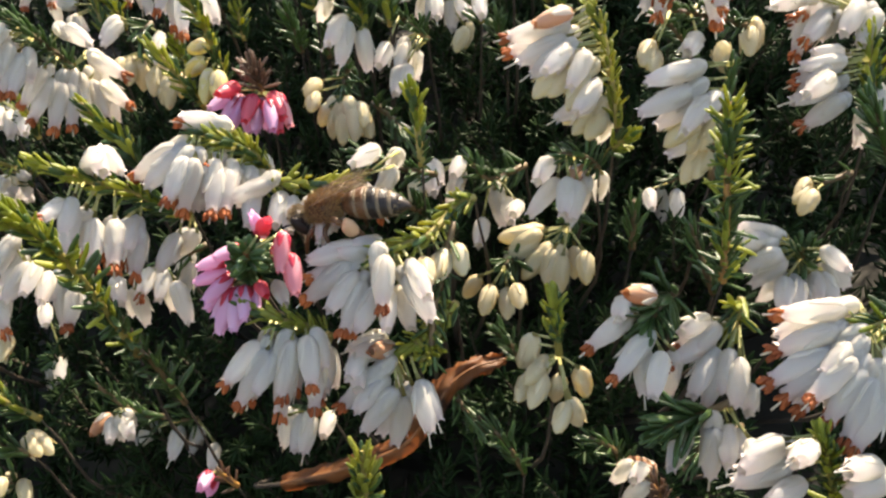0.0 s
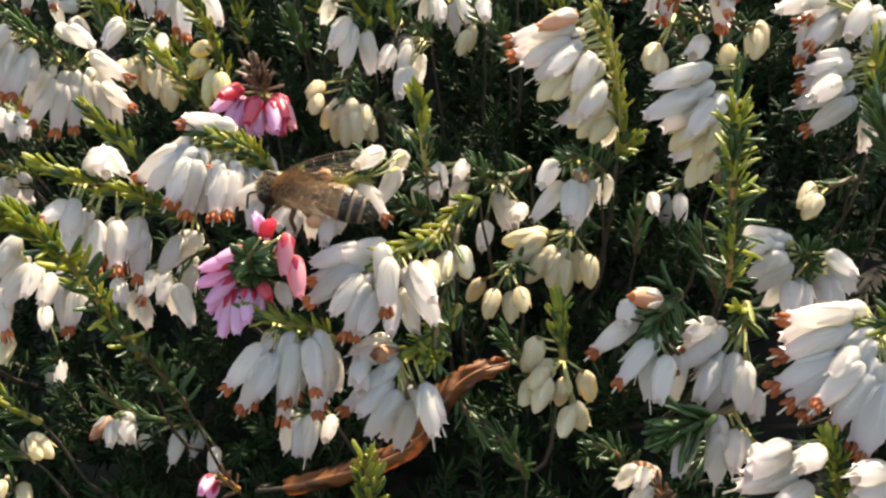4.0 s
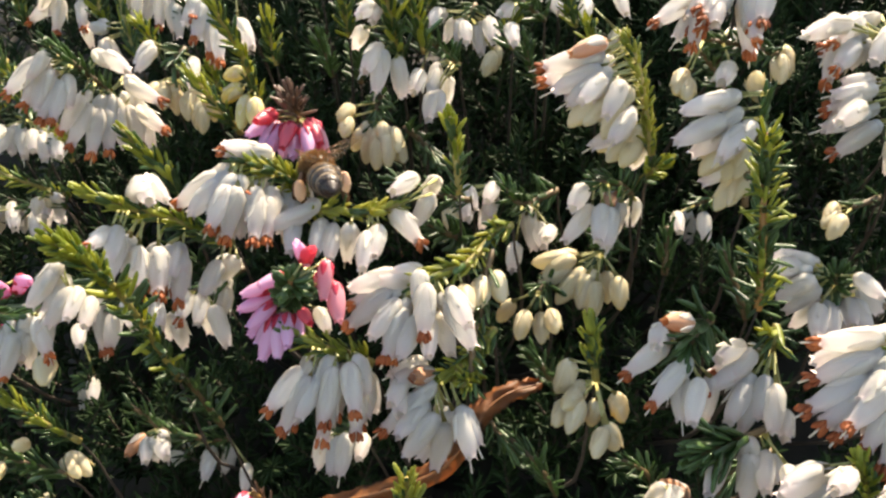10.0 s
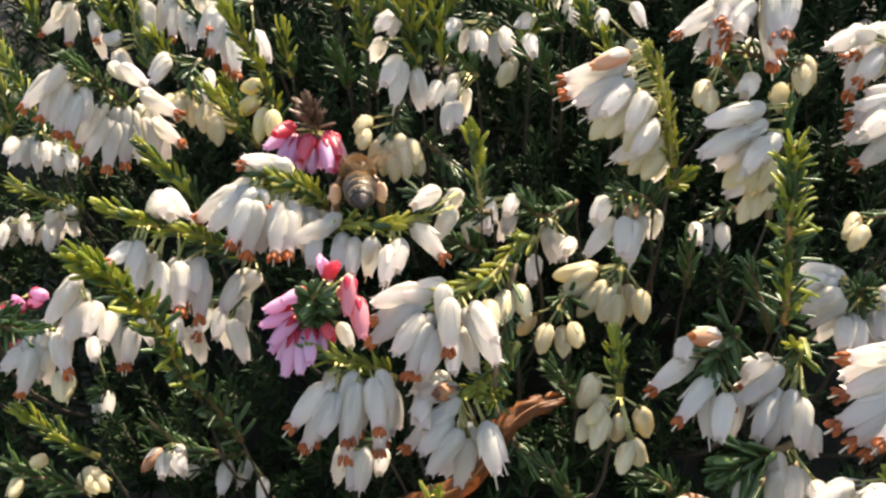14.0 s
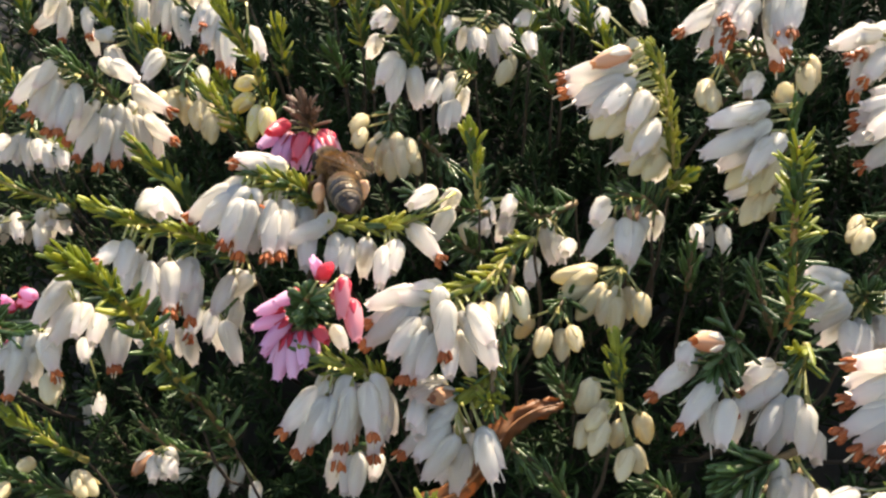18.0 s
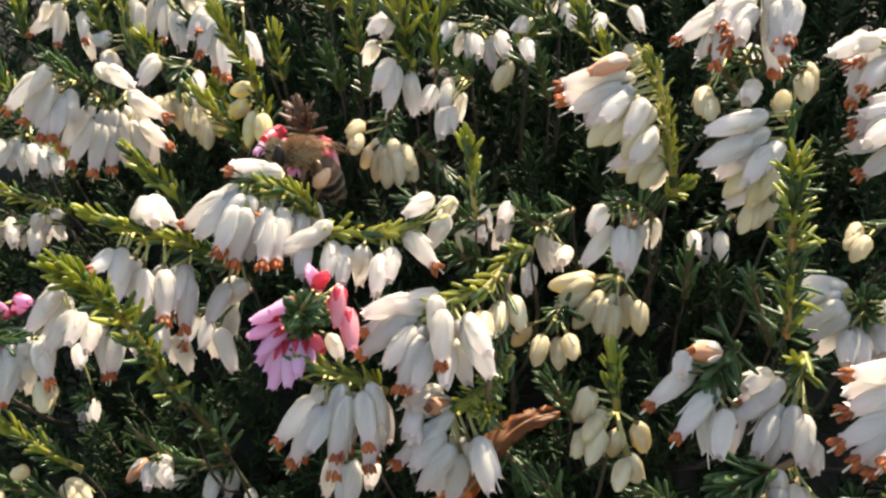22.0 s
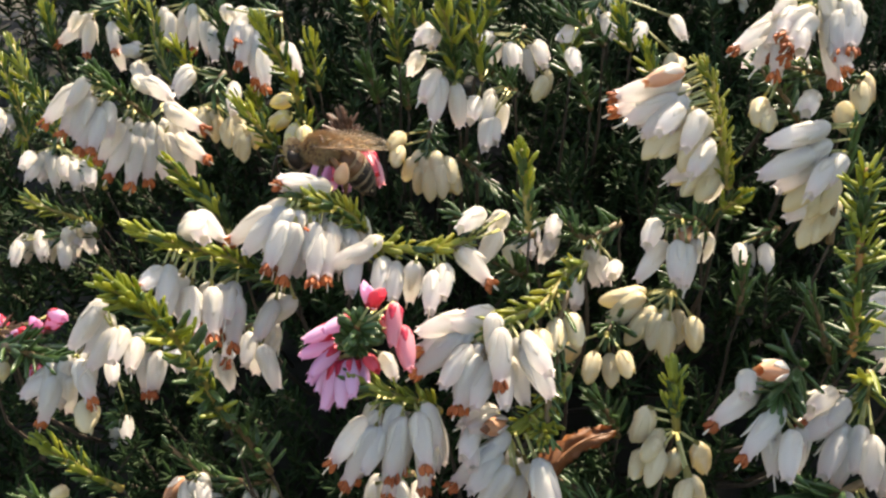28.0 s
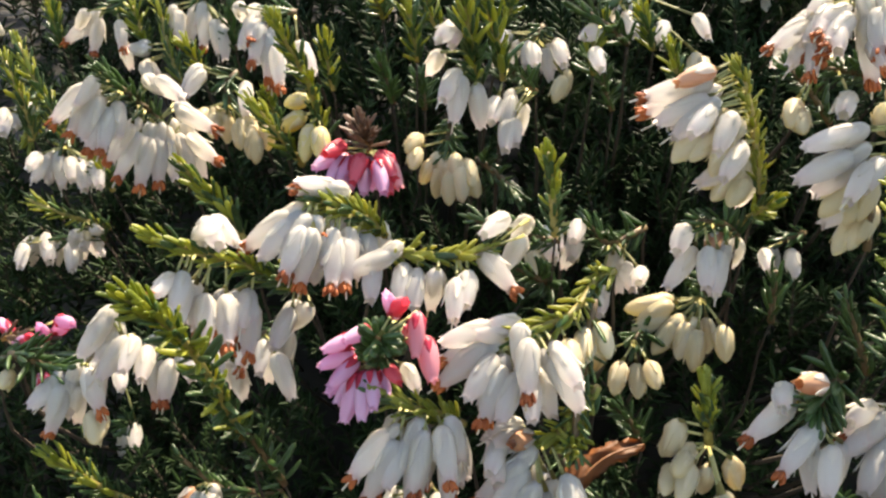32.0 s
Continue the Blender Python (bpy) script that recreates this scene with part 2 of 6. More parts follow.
# ---- the parts of heath flowers, one millimetre-true set of meshes ----
def corolla_mesh(name, material, seed, length=5.4, width=0.99, mouth=0.52):
    """An urn-shaped tube of petals with four small lobes about its open mouth."""
    rnd = random.Random(seed)
    sides = 16
    prof = [(0.0, 0.30), (0.04, 0.62), (0.13, 0.90), (0.29, 1.03), (0.46, 1.05), (0.63, 0.97), (0.79, 0.82), (0.90, 0.64), (0.955, mouth + 0.02)]
    bend = rnd.uniform(-0.25, 0.25)
    verts, faces = [], []
    for z, r in prof:
        for j in range(sides):
            a = 2 * math.pi * j / sides
            q = width * r * (1 + 0.06 * math.cos(4 * a))
            verts.append((q * math.cos(a) + bend * z * z, q * math.sin(a), z * length))
    for j in range(sides):        # the lobes: pointed, slightly spread, uneven
        a = 2 * math.pi * j / sides
        tooth = (0.5 + 0.5 * math.cos(4 * a)) ** 1.5
        z = 0.962 + 0.075 * tooth * rnd.uniform(0.75, 1.2)
        q = width * (mouth + 0.02 + 0.16 * tooth * rnd.uniform(0.1, 1.3))
        verts.append((q * math.cos(a) + bend, q * math.sin(a), z * length))
    for k in range(len(prof)):
        for j in range(sides):
            a, b = k * sides + j, k * sides + (j + 1) % sides
            faces.append((a, b, b + sides, a + sides))
    faces.append(tuple(reversed(range(sides))))
    s = MM
    return mesh_of(name, [(x * s, y * s, z * s) for x, y, z in verts], faces, material)


def bud_mesh(name, material, seed, length=4.2, width=1.02):
    rnd = random.Random(seed)
    prof = [(0.0, 0.28), (0.07, 0.66), (0.22, 0.94), (0.42, 1.0), (0.64, 0.90), (0.82, 0.66), (0.93, 0.40), (1.0, 0.12)]
    v, f = rings([(z * length * MM, r * width * MM) for z, r in prof], 12, lobes=0.05)
    bend = rnd.uniform(-0.3, 0.3)
    v = [(x + bend * MM * (z / length / MM) ** 2, y, z) for x, y, z in v]
    return mesh_of(name, v, f, material)


def sepal(length, width, out, lift, start=0.25):
    """One lance-shaped sepal that lies on the tube and lifts at its tip, in millimetres."""
    verts, faces = [], []
    n = 6
    for k in range(n + 1):
        t = k / n
        w = width * (math.sin(math.pi * min(1, 0.18 + t * 0.82)) ** 0.8) * (1 - 0.25 * t) + 0.02
        r = start + (out - start) * min(1, t * 3.2) ** 0.7 + lift * t ** 3
        z = t * length
        for j, u in enumerate((-1, 0, 1)):
            verts.append(((r - 0.12 * abs(u) * w) * MM, u * w * MM, z * MM))
        for u in (1, 0, -1):
            verts.append(((r - 0.07 - 0.12 * abs(u) * w) * MM, u * w * MM, z * MM))
    for k in range(n):
        for j in range(6):
            a, b = 6 * k + j, 6 * k + (j + 1) % 6
            faces.append((a, b, b + 6, a + 6))
    faces += [tuple(reversed(range(6))), tuple(range(6 * n, 6 * n + 6))]
    return verts, faces


def calyx_mesh(name, material, seed, length=3.5, out=1.06, lift=0.22, width=0.56):
    rnd = random.Random(seed)
    pieces = []
    for k in range(4):
        p = sepal(length * rnd.uniform(0.85, 1.12), width, out, lift * rnd.uniform(-1.2, 2.0))
        pieces.append(moved(p, Matrix.Rotation(math.pi / 2 * k + math.pi / 4 + rnd.uniform(-0.15, 0.15), 4, "Z")))
    return mesh_of(name, *joined(pieces), material)


def anther_mesh(name, seed, length=5.4, reach=1.0, ring=0.48):
    """Eight short rusty anthers that crowd at the mouth."""
    rnd = random.Random(seed)
    pieces = []
    for k in range(8):
        a = 2 * math.pi * k / 8 + rnd.uniform(-0.2, 0.2)
        r = ring * rnd.uniform(0.7, 1.1)
        body = rings([(-0.5, 0.06), (-0.1, 0.17), (0.2, 0.21), (0.5, 0.17), (0.68, 0.04)], 6)
        m = Matrix.Translation((r * math.cos(a), r * math.sin(a), length * 0.99 + reach * rnd.uniform(0.05, 0.5))) @ Matrix.Rotation(rnd.uniform(0, 0.4), 4, (-math.sin(a), math.cos(a), 0))
        v, f = moved(body, m)
        pieces.append(([(x * MM, y * MM, z * MM) for x, y, z in v], f))
    return mesh_of(name, *joined(pieces), ANTHER)


def style_mesh(name, length=5.4):
    v, f = tube([(0, 0, length * 0.5 * MM), (0.05 * MM, 0, length * 0.95 * MM), (0.12 * MM, 0.03 * MM, (length + 1.5) * MM)], [0.09 * MM, 0.08 * MM, 0.09 * MM], 5)
    return mesh_of(name, v, f, STYLE)


def leaf_mesh(name, material, seed, fat=0.12):
    """A needle leaf one unit long along +z, blunt, grooved beneath and bent outwards."""
    rnd = random.Random(seed)
    bend = rnd.uniform(-0.26, 0.04)
    prof = [(0.0, 0.45), (0.10, 0.82), (0.35, 1.0), (0.70, 0.98), (0.90, 0.78), (0.98, 0.42), (1.0, 0.10)]
    verts, faces = [], []
    sides = 7
    for z, r in prof:
        for j in range(sides):
            a = 2 * math.pi * j / sides
            x, y = fat * 0.62 * r * math.cos(a), fat * r * math.sin(a)
            if j == 0:
                x *= 0.45
            verts.append((x + bend * z * z, y, z))
    for k in range(len(prof) - 1):
        for j in range(sides):
            a, b = k * sides + j, k * sides + (j + 1) % sides
            faces.append((a, b, b + sides, a + sides))
    faces += [tuple(reversed(range(sides))), tuple(range((len(prof) - 1) * sides, len(prof) * sides))]
    return mesh_of(name, verts, faces, material)


WHITE_TUBE = [corolla_mesh("corolla", PETAL, k) for k in range(5)]
OPEN_TUBE = [corolla_mesh("corolla", PETAL, 10 + k, mouth=0.62) for k in range(5)]
PINK_TUBE = [corolla_mesh("corolla", PINK, 20 + k, 5.2, 0.86, 0.5) for k in range(3)]
RED_TUBE = [corolla_mesh("corolla", RED, 30 + k, 5.2, 0.9, 0.5) for k in range(3)]
CORAL_TUBE = [corolla_mesh("corolla", CORAL, 35 + k, 5.2, 0.92, 0.5) for k in range(3)]
FADED_TUBE = [corolla_mesh("corolla", FADED, 40 + k, 5.2, 0.95, 0.45) for k in range(2)]
OLD_TUBE = [bud_mesh("corolla", YELLOW, 45 + k, 4.6, 1.05) for k in range(2)]
CREAM_BUD = [bud_mesh("bud", CREAM, 50 + k) for k in range(4)]
WHITE_CALYX = [calyx_mesh("calyx", SEPAL, 60 + k) for k in range(4)]
BUD_CALYX = [calyx_mesh("calyx", CREAM, 70 + k, 3.2, 1.0, 0.02, 0.55) for k in range(3)]
RED_CALYX = [calyx_mesh("calyx", CRIMSON, 80 + k, 2.4, 0.94, 0.15, 0.45) for k in range(3)]
ANTHERS = [anther_mesh("stamen_tuft", 90 + k, reach=0.9 + 0.3 * k) for k in range(3)]
STYLE_MESH = style_mesh("style")
STALK = mesh_of("pedicel", *rings([(0, 0.17 * MM), (0.25, 0.13 * MM), (0.75, 0.13 * MM), (1, 0.26 * MM)], 6), PEDICEL)
LEAVES = {
    "g": [leaf_mesh("leaf", LEAF, 100 + k) for k in range(5)],
    "w": [leaf_mesh("leaf", LEAF, 110 + k) for k in range(5)],
    "y": [leaf_mesh("leaf", YOUNG, 120 + k, 0.125) for k in range(5)],
    "s": [leaf_mesh("leaf", YOUNG, 125 + k, 0.125) for k in range(5)],
    "n": [leaf_mesh("leaf", PLUMP, 130 + k, 0.125) for k in range(5)],
    "q": [leaf_mesh("leaf", LEAF, 150 + k, 0.15) for k in range(5)],
    "k": [leaf_mesh("leaf", RUSSET, 140 + k) for k in range(5)],
}
SETS = {   # kind: tubes, calyces, full length, name, label
    "w": (WHITE_TUBE, WHITE_CALYX, 5.4, "flower", ""),
    "o": (OPEN_TUBE, WHITE_CALYX, 5.4, "flower", ""),
    "b": (CREAM_BUD, BUD_CALYX, 4.2, "bud", "closed cream bud"),
    "y": (OLD_TUBE, BUD_CALYX, 4.6, "bud", "yellowed swollen bud"),
    "p": (PINK_TUBE, RED_CALYX, 5.2, "flower", "mauve-pink flower"),
    "r": (RED_TUBE, RED_CALYX, 5.2, "flower", "bright red-pink flower"),
    "c": (CORAL_TUBE, RED_CALYX, 5.2, "flower", "coral-pink flower"),
    "d": (FADED_TUBE, WHITE_CALYX, 5.2, "flower", "withered brown flower"),
}
LABELS = {
    "w": ("winter heath sprig with white bell flowers and rusty anthers", "heath sprig"),
    "g": ("winter heath sprig with dark green needle leaves", "heath sprig"),
    "y": ("young winter heath shoot with bright yellow-green needle leaves", "heath shoot"),
    "s": ("young winter heath shoot with orange stem and yellow-green needles", "heath shoot"),
    "n": ("winter heath sprig with plump pale yellow-green leaves and white bells", "heath sprig"),
    "q": ("winter heath sprig, dark green rosette, hanging mauve and coral flowers", "heath sprig"),
    "k": ("winter heath sprig with pink and crimson flowers, russet leaves", "heath sprig"),
}


class Sprig:
    """One stem of the heath with its leaves and flowers, rooted in the ground. All numbers in millimetres of the world."""
    count = 0

    def __init__(self, look_key, label, *points):
        Sprig.count += 1
        self.rnd, self.pair = random.Random(1000 + Sprig.count), random.Random(5000 + Sprig.count)
        pts = [Vector(p) * MM for p in points]
        first = pts[0]
        root = Vector((first.x * 0.55 + self.rnd.uniform(-0.012, 0.012), max(first.y * 0.3, 0) + self.rnd.uniform(0.10, 0.15), 0.0))
        self.root, self.key = root, look_key
        text, category = LABELS[look_key]
        self.thing = new("heath_sprig" if look_key not in "ys" else "heath_shoot")
        self.thing.location = root
        tagged(self.thing, label or text, category, "sprigs of the heath")
        self.line = smooth_line([p - root for p in pts], 4)
        back = (pts[0] - pts[1]).normalized()
        low = [first - root, first - root + back * 0.003 + Vector((0, 0.020, -0.026)), Vector(((first.x - root.x) * 0.5, (first.y - root.y) * 0.25, first.z * 0.5)), Vector((0, 0, -0.002))]
        low = smooth_line(low, 5)
        n = len(low)
        put("branch", mesh_of("branch", *tube(low, [(0.11 + 0.5 * k / n) * MM for k in range(n)], 6), WOOD), self.thing, Matrix.Identity(4), "brown woody branch")
        n = len(self.line)
        put("stem", mesh_of("stem", *tube(self.line, [(0.40 - 0.17 * k / n) * MM for k in range(n)], 6), OLD_TWIG if look_key in "gw" else RED_TWIG if look_key in "kqs" else TWIG), self.thing, Matrix.Identity(4))

    def at(self, f):
        f = min(max(f, 0.0), 1.0) * (len(self.line) - 1)
        k = min(int(f), len(self.line) - 2)
        a, b = self.line[k], self.line[k + 1]
        return a.lerp(b, f - k), (b - a).normalized()

    def leaves(self, count, length, spread, f0=0.0, f1=1.0):
        rnd = self.rnd
        turn = rnd.uniform(0, 6)
        count, length = round(count * (1.75 if self.key in "yns" else 1.45)), length * (0.74 if self.key in "yns" else 0.84)
        for i in range(count):
            f = f0 + (f1 - f0) * (i + rnd.uniform(0.1, 0.9)) / count
            p, axis = self.at(f)
            side = axis.orthogonal().normalized()
            a = turn + 2.4 * i + rnd.uniform(-0.6, 0.6)
            out = (side * math.cos(a) + axis.cross(side) * math.sin(a))
            tilt = radians(spread * rnd.uniform(0.35, 1.4) * (1.15 - 0.55 * f ** 3))
            way = (axis * math.cos(tilt) + out * math.sin(tilt)).normalized()
            size = length * MM * rnd.uniform(0.68, 1.18) * (1 - 0.25 * f ** 4)
            z = way
            x = (out - z * out.dot(z)).normalized()
            m = Matrix((x, z.cross(x), z)).transposed().to_4x4()
            thick = rnd.uniform(0.85, 1.15) * size * min(1.3, max(0.9, 2.3 / length))
            m = Matrix.Translation(p + out * 0.3 * MM) @ m @ Matrix.Diagonal((thick, thick, size, 1))
            # dark needles low on shoots: older leaves, which also carry the shade there
            key = "g" if (self.key in "ys" and rnd.random() > 0.12 + 0.78 * f) or (self.key == "n" and rnd.random() < 0.2) else self.key
            put("leaf", rnd.choice(LEAVES[key]), self.thing, m)
        return self

    def flower(self, kind, bx, by, bz, tx, ty, tz):
        base, tip = Vector((bx, by, bz)), Vector((tx, ty, tz))
        long, way, dice = (tip - base).length, (tip - base).normalized(), self.pair
        near = 4.5 if kind in "wo" else 3.5 if kind == "b" else 3.9
        if long > near:      # the bell keeps its tip and hangs on a longer stalk; another fills the cluster behind it
            if kind in "wob" and dice.random() < 0.25 + 0.45 * (long - near):
                off = Vector((dice.uniform(-1.5, 1.5), dice.uniform(-0.2, 2.2), dice.uniform(-0.4, 1.3)))
                start = base + 0.5 * off
                end = start + (way + Vector((dice.uniform(-0.25, 0.25), dice.uniform(-0.25, 0.25), dice.uniform(-0.3, 0.1)))).normalized() * dice.uniform(3.7, 4.3)
                self.bloom("w" if kind == "o" else kind, *start, *end)
            base = tip - way * (near + 0.45 * (long - near))
        bx, by, bz = base
        return self.bloom(kind, bx, by, bz, tx, ty, tz)

    def bloom(self, kind, bx, by, bz, tx, ty, tz):
        rnd = self.rnd
        tubes, calyces, full, name, label = SETS[kind]
        b, t = Vector((bx, by, bz)) * MM - self.root, Vector((tx, ty, tz)) * MM - self.root
        size = (t - b).length / (full * MM)
        wide = (0.30 + 0.70 * size) * rnd.uniform(0.95, 1.08)
        m = along(b, t, rnd.uniform(0, 6.3), (wide, wide, size))
        bloom = put(name, rnd.choice(tubes), self.thing, m, label)
        put("calyx", rnd.choice(calyces), bloom, Matrix.Rotation(rnd.uniform(0, 0.6), 4, "Z"))
        if kind == "o":
            put("stamen_tuft", rnd.choice(ANTHERS), bloom, Matrix.Rotation(rnd.uniform(0, 6), 4, "Z"), "rust-brown anthers")
        if kind == "o" or (kind == "w" and rnd.random() < 0.25):
            put("style", STYLE_MESH, bloom, Matrix.Rotation(rnd.uniform(0, 6), 4, "Z"))
        near = min((self.at(k / 40)[0] for k in range(41)), key=lambda q: (q - b).length)
        gap = (b - near).length
        if gap > 0.4 * MM:
            put("pedicel", STALK, self.thing, along(near, b + (b - near) * (0.2 * MM / gap), 0, (1, 1, gap)))
        return self


# ---- the sprigs, one by one ----
s = Sprig("w", "heath sprig, dark green needles, many white bells with rusty anthers", (-39.5, 26.7, 185.2), (-40.6, 22.7, 189.6), (-41.9, 18.4, 193.4), (-43.7, 15.2, 197.0))
s.leaves(40, 3.2, 38, 0.1, 1)
s.flower("o", -45.0, 17.7, 194.1, -47.2, 14.6, 190.0)
s.flower("w", -44.6, 18.3, 192.8, -46.8, 17.7, 187.8)
s.flower("o", -41.6, 24.5, 188.1, -42.6, 21.6, 181.9)
s.flower("w", -39.0, 28.2, 186.2, -36.5, 25.9, 181.3)
s.flower("w", -39.4, 27.0, 187.0, -37.9, 24.4, 181.3)
s.flower("w", -40.0, 21.6, 194.2, -35.6, 17.9, 193.1)
s.flower("o", -39.1, 24.9, 190.1, -33.8, 22.8, 187.8)
s.flower("o", -44.5, 15.6, 195.7, -48.5, 13.7, 191.5)
s.flower("w", -44.0, 16.6, 194.2, -46.0, 14.3, 189.3)
s.flower("o", -43.6, 17.1, 192.7, -45.3, 14.1, 188.3)
s.flower("o", -43.0, 17.2, 192.5, -43.9, 13.5, 188.4)
s.flower("w", -37.9, 26.9, 186.8, -36.0, 24.3, 181.2)
s.flower("w", -38.9, 25.5, 186.9, -36.7, 23.3, 182.3)
s.flower("o", -38.4, 26.1, 186.3, -33.8, 23.1, 183.9)
s.flower("w", -39.7, 23.4, 187.6, -38.5, 20.9, 182.2)
s.flower("o", -41.7, 19.4, 190.0, -44.6, 17.5, 185.8)
s.flower("o", -40.9, 20.2, 189.5, -43.7, 17.5, 183.9)
s.flower("o", -40.0, 22.3, 188.3, -39.9, 19.7, 182.5)
s.flower("o", -40.5, 21.1, 188.8, -41.6, 18.2, 182.6)
s = Sprig("w", "heath sprig, dark green needles, a few white bells with rusty anthers", (-50.7, 64.0, 197.5), (-53.4, 61.7, 195.2), (-57.0, 61.2, 194.0))
s.leaves(16, 3.5, 40, 0, 1)
s.flower("o", -58.5, 63.1, 193.0, -63.7, 61.3, 189.1)
s.flower("o", -58.4, 61.9, 193.1, -59.1, 59.5, 187.9)
s.flower("o", -55.2, 60.6, 192.8, -53.8, 56.5, 189.2)
s.flower("w", -54.4, 58.2, 190.3, -53.8, 58.5, 185.5)
s.flower("w", -59.2, 58.8, 194.1, -61.8, 61.0, 191.0)
s = Sprig("y", "heath sprig, yellow-green needles, a few white bells hanging", (-45.0, 53.3, 184.9), (-46.7, 54.9, 188.4), (-48.0, 57.3, 193.5), (-49.3, 58.7, 196.7))
s.leaves(30, 3.4, 35, 0, 1)
s.flower("w", -51.3, 56.7, 187.1, -48.9, 52.2, 185.6)
s.flower("w", -49.0, 53.1, 189.7, -52.9, 56.6, 189.3)
s = Sprig("w", "heath sprig, dark green needles, a few white bells hanging", (-40.5, 61.0, 198.8), (-42.2, 59.5, 195.7))
s.leaves(12, 3.5, 40, 0, 1)
s.flower("w", -43.7, 61.5, 194.8, -44.6, 59.1, 189.6)
s.flower("o", -46.2, 60.2, 194.7, -45.5, 56.6, 189.9)
s.flower("o", -41.8, 59.1, 194.9, -42.2, 56.6, 189.5)
s.flower("w", -40.4, 57.5, 193.9, -39.7, 55.1, 188.8)
s.flower("w", -38.9, 56.1, 193.6, -38.4, 53.6, 188.3)
s = Sprig("w", "heath sprig, dark green needles, a few white bells with rusty anthers", (-24.3, 28.8, 200.2), (-26.9, 27.7, 200.4))
s.leaves(8, 3, 40, 0, 1)
s.flower("o", -27.6, 28.7, 197.4, -27.3, 26.3, 192.2)
s.flower("o", -29.5, 29.3, 200.1, -28.9, 24.4, 197.9)
s.flower("w", -28.7, 28.5, 199.9, -30.1, 24.8, 196.8)
s.flower("w", -24.4, 27.8, 197.3, -21.9, 24.0, 194.1)
s.flower("o", -27.9, 27.1, 199.9, -28.7, 23.0, 195.8)
s.flower("o", -26.9, 26.1, 199.2, -27.0, 23.6, 193.8)
s.flower("o", -26.3, 24.9, 197.7, -25.5, 21.2, 193.5)
s.flower("w", -30.3, 25.8, 201.5, -30.6, 28.7, 199.5)
s = Sprig("y", "heath sprig, yellow-green needle leaves, hanging closed cream buds", (-20.1, 18.1, 187.5), (-20.9, 16.6, 192.2), (-21.5, 13.8, 196.6), (-22.7, 11.7, 200.0), (-23.9, 10.8, 203.2))
s.leaves(52, 2.9, 32, 0, 1)
s.flower("y", -21.8, 17.6, 193.2, -24.8, 19.8, 191.6)
s.flower("y", -22.2, 17.1, 191.5, -25.2, 18.5, 189.1)
s.flower("y", -21.4, 16.0, 191.1, -22.2, 13.5, 187.1)
s.flower("y", -20.3, 15.0, 190.9, -20.1, 11.5, 188.0)
s = Sprig("y", "", (-22.8, 17.1, 185.5), (-24.6, 14.3, 189.8), (-27.6, 13.3, 194.3))
s.leaves(26, 2.7, 34, 0.1, 1)
s = Sprig("w", "heath sprig, dark green needle leaves, hanging closed cream buds", (-33.4, 36.7, 191.0), (-34.6, 34.9, 189.9), (-34.0, 33.8, 187.5))
s.leaves(16, 3.4, 45, 0, 1)
s.flower("w", -37.7, 37.9, 191.0, -39.6, 34.0, 188.6)
s.flower("b", -37.4, 35.3, 186.6, -37.9, 32.0, 184.8)
s.flower("b", -36.1, 34.6, 186.5, -35.9, 31.1, 183.8)
s.flower("b", -34.5, 34.0, 186.6, -34.6, 33.3, 182.5)
s.flower("b", -33.1, 33.0, 185.7, -32.1, 29.5, 183.2)
s.flower("b", -31.4, 32.5, 185.9, -30.2, 30.7, 182.0)
s.flower("b", -30.6, 31.5, 185.0, -30.3, 28.8, 181.4)
s.flower("b", -29.3, 31.3, 185.9, -29.2, 31.9, 182.1)
s.flower("w", -31.7, 33.8, 190.2, -31.3, 29.1, 187.7)
s = Sprig("w", "heath sprig, dark green needles, a few white bells hanging", (-58.4, 43.3, 181.7), (-58.8, 42.1, 179.1))
s.leaves(10, 3, 45, 0, 1)
s.flower("w", -61.6, 43.7, 177.5, -60.6, 39.2, 174.8)
s.flower("w", -57.4, 43.0, 177.3, -56.0, 38.8, 174.6)
s.flower("w", -61.5, 42.4, 177.5, -62.2, 38.0, 175.6)
s.flower("w", -59.8, 41.9, 178.0, -58.5, 37.6, 174.7)
s.flower("w", -58.0, 41.1, 177.7, -56.7, 36.7, 176.1)
s.flower("w", -56.4, 40.2, 177.4, -54.9, 36.0, 175.0)
s.flower("w", -54.1, 39.4, 177.2, -52.4, 35.1, 175.8)
s.flower("w", -61.6, 39.4, 178.7, -61.5, 35.3, 178.1)
s = Sprig("k", "", (-14.3, 11.9, 187.3), (-14.8, 11.1, 189.3), (-15.2, 10.7, 190.7), (-15.6, 10.3, 192.2))
s.leaves(38, 3.0, 50, 0.4, 1)
s.flower("r", -13.8, 9.9, 189.6, -12.4, 6.6, 186.2)
s.flower("c", -13.4, 10.4, 189.9, -11.4, 7.4, 186.6)
s.flower("r", -15.4, 9.8, 189.4, -16.4, 6.6, 187.4)
s.flower("p", -16.4, 10.6, 189.4, -18.0, 7.6, 186.0)
s.flower("p", -16.8, 13.0, 188.6, -17.4, 12.9, 184.0)
s.flower("p", -17.7, 12.3, 189.3, -20.3, 8.8, 188.0)
s.flower("p", -17.1, 11.9, 188.9, -18.7, 8.1, 187.0)
s.flower("r", -17.5, 11.2, 190.0, -19.1, 7.5, 190.2)
s.flower("p", -15.4, 11.1, 189.0, -15.0, 7.1, 186.0)
s.flower("r", -14.0, 10.9, 189.6, -12.0, 6.6, 187.9)
s.flower("p", -14.6, 10.3, 189.3, -14.8, 11.4, 184.9)
s.flower("r", -13.3, 10.2, 189.4, -11.9, 11.0, 185.4)
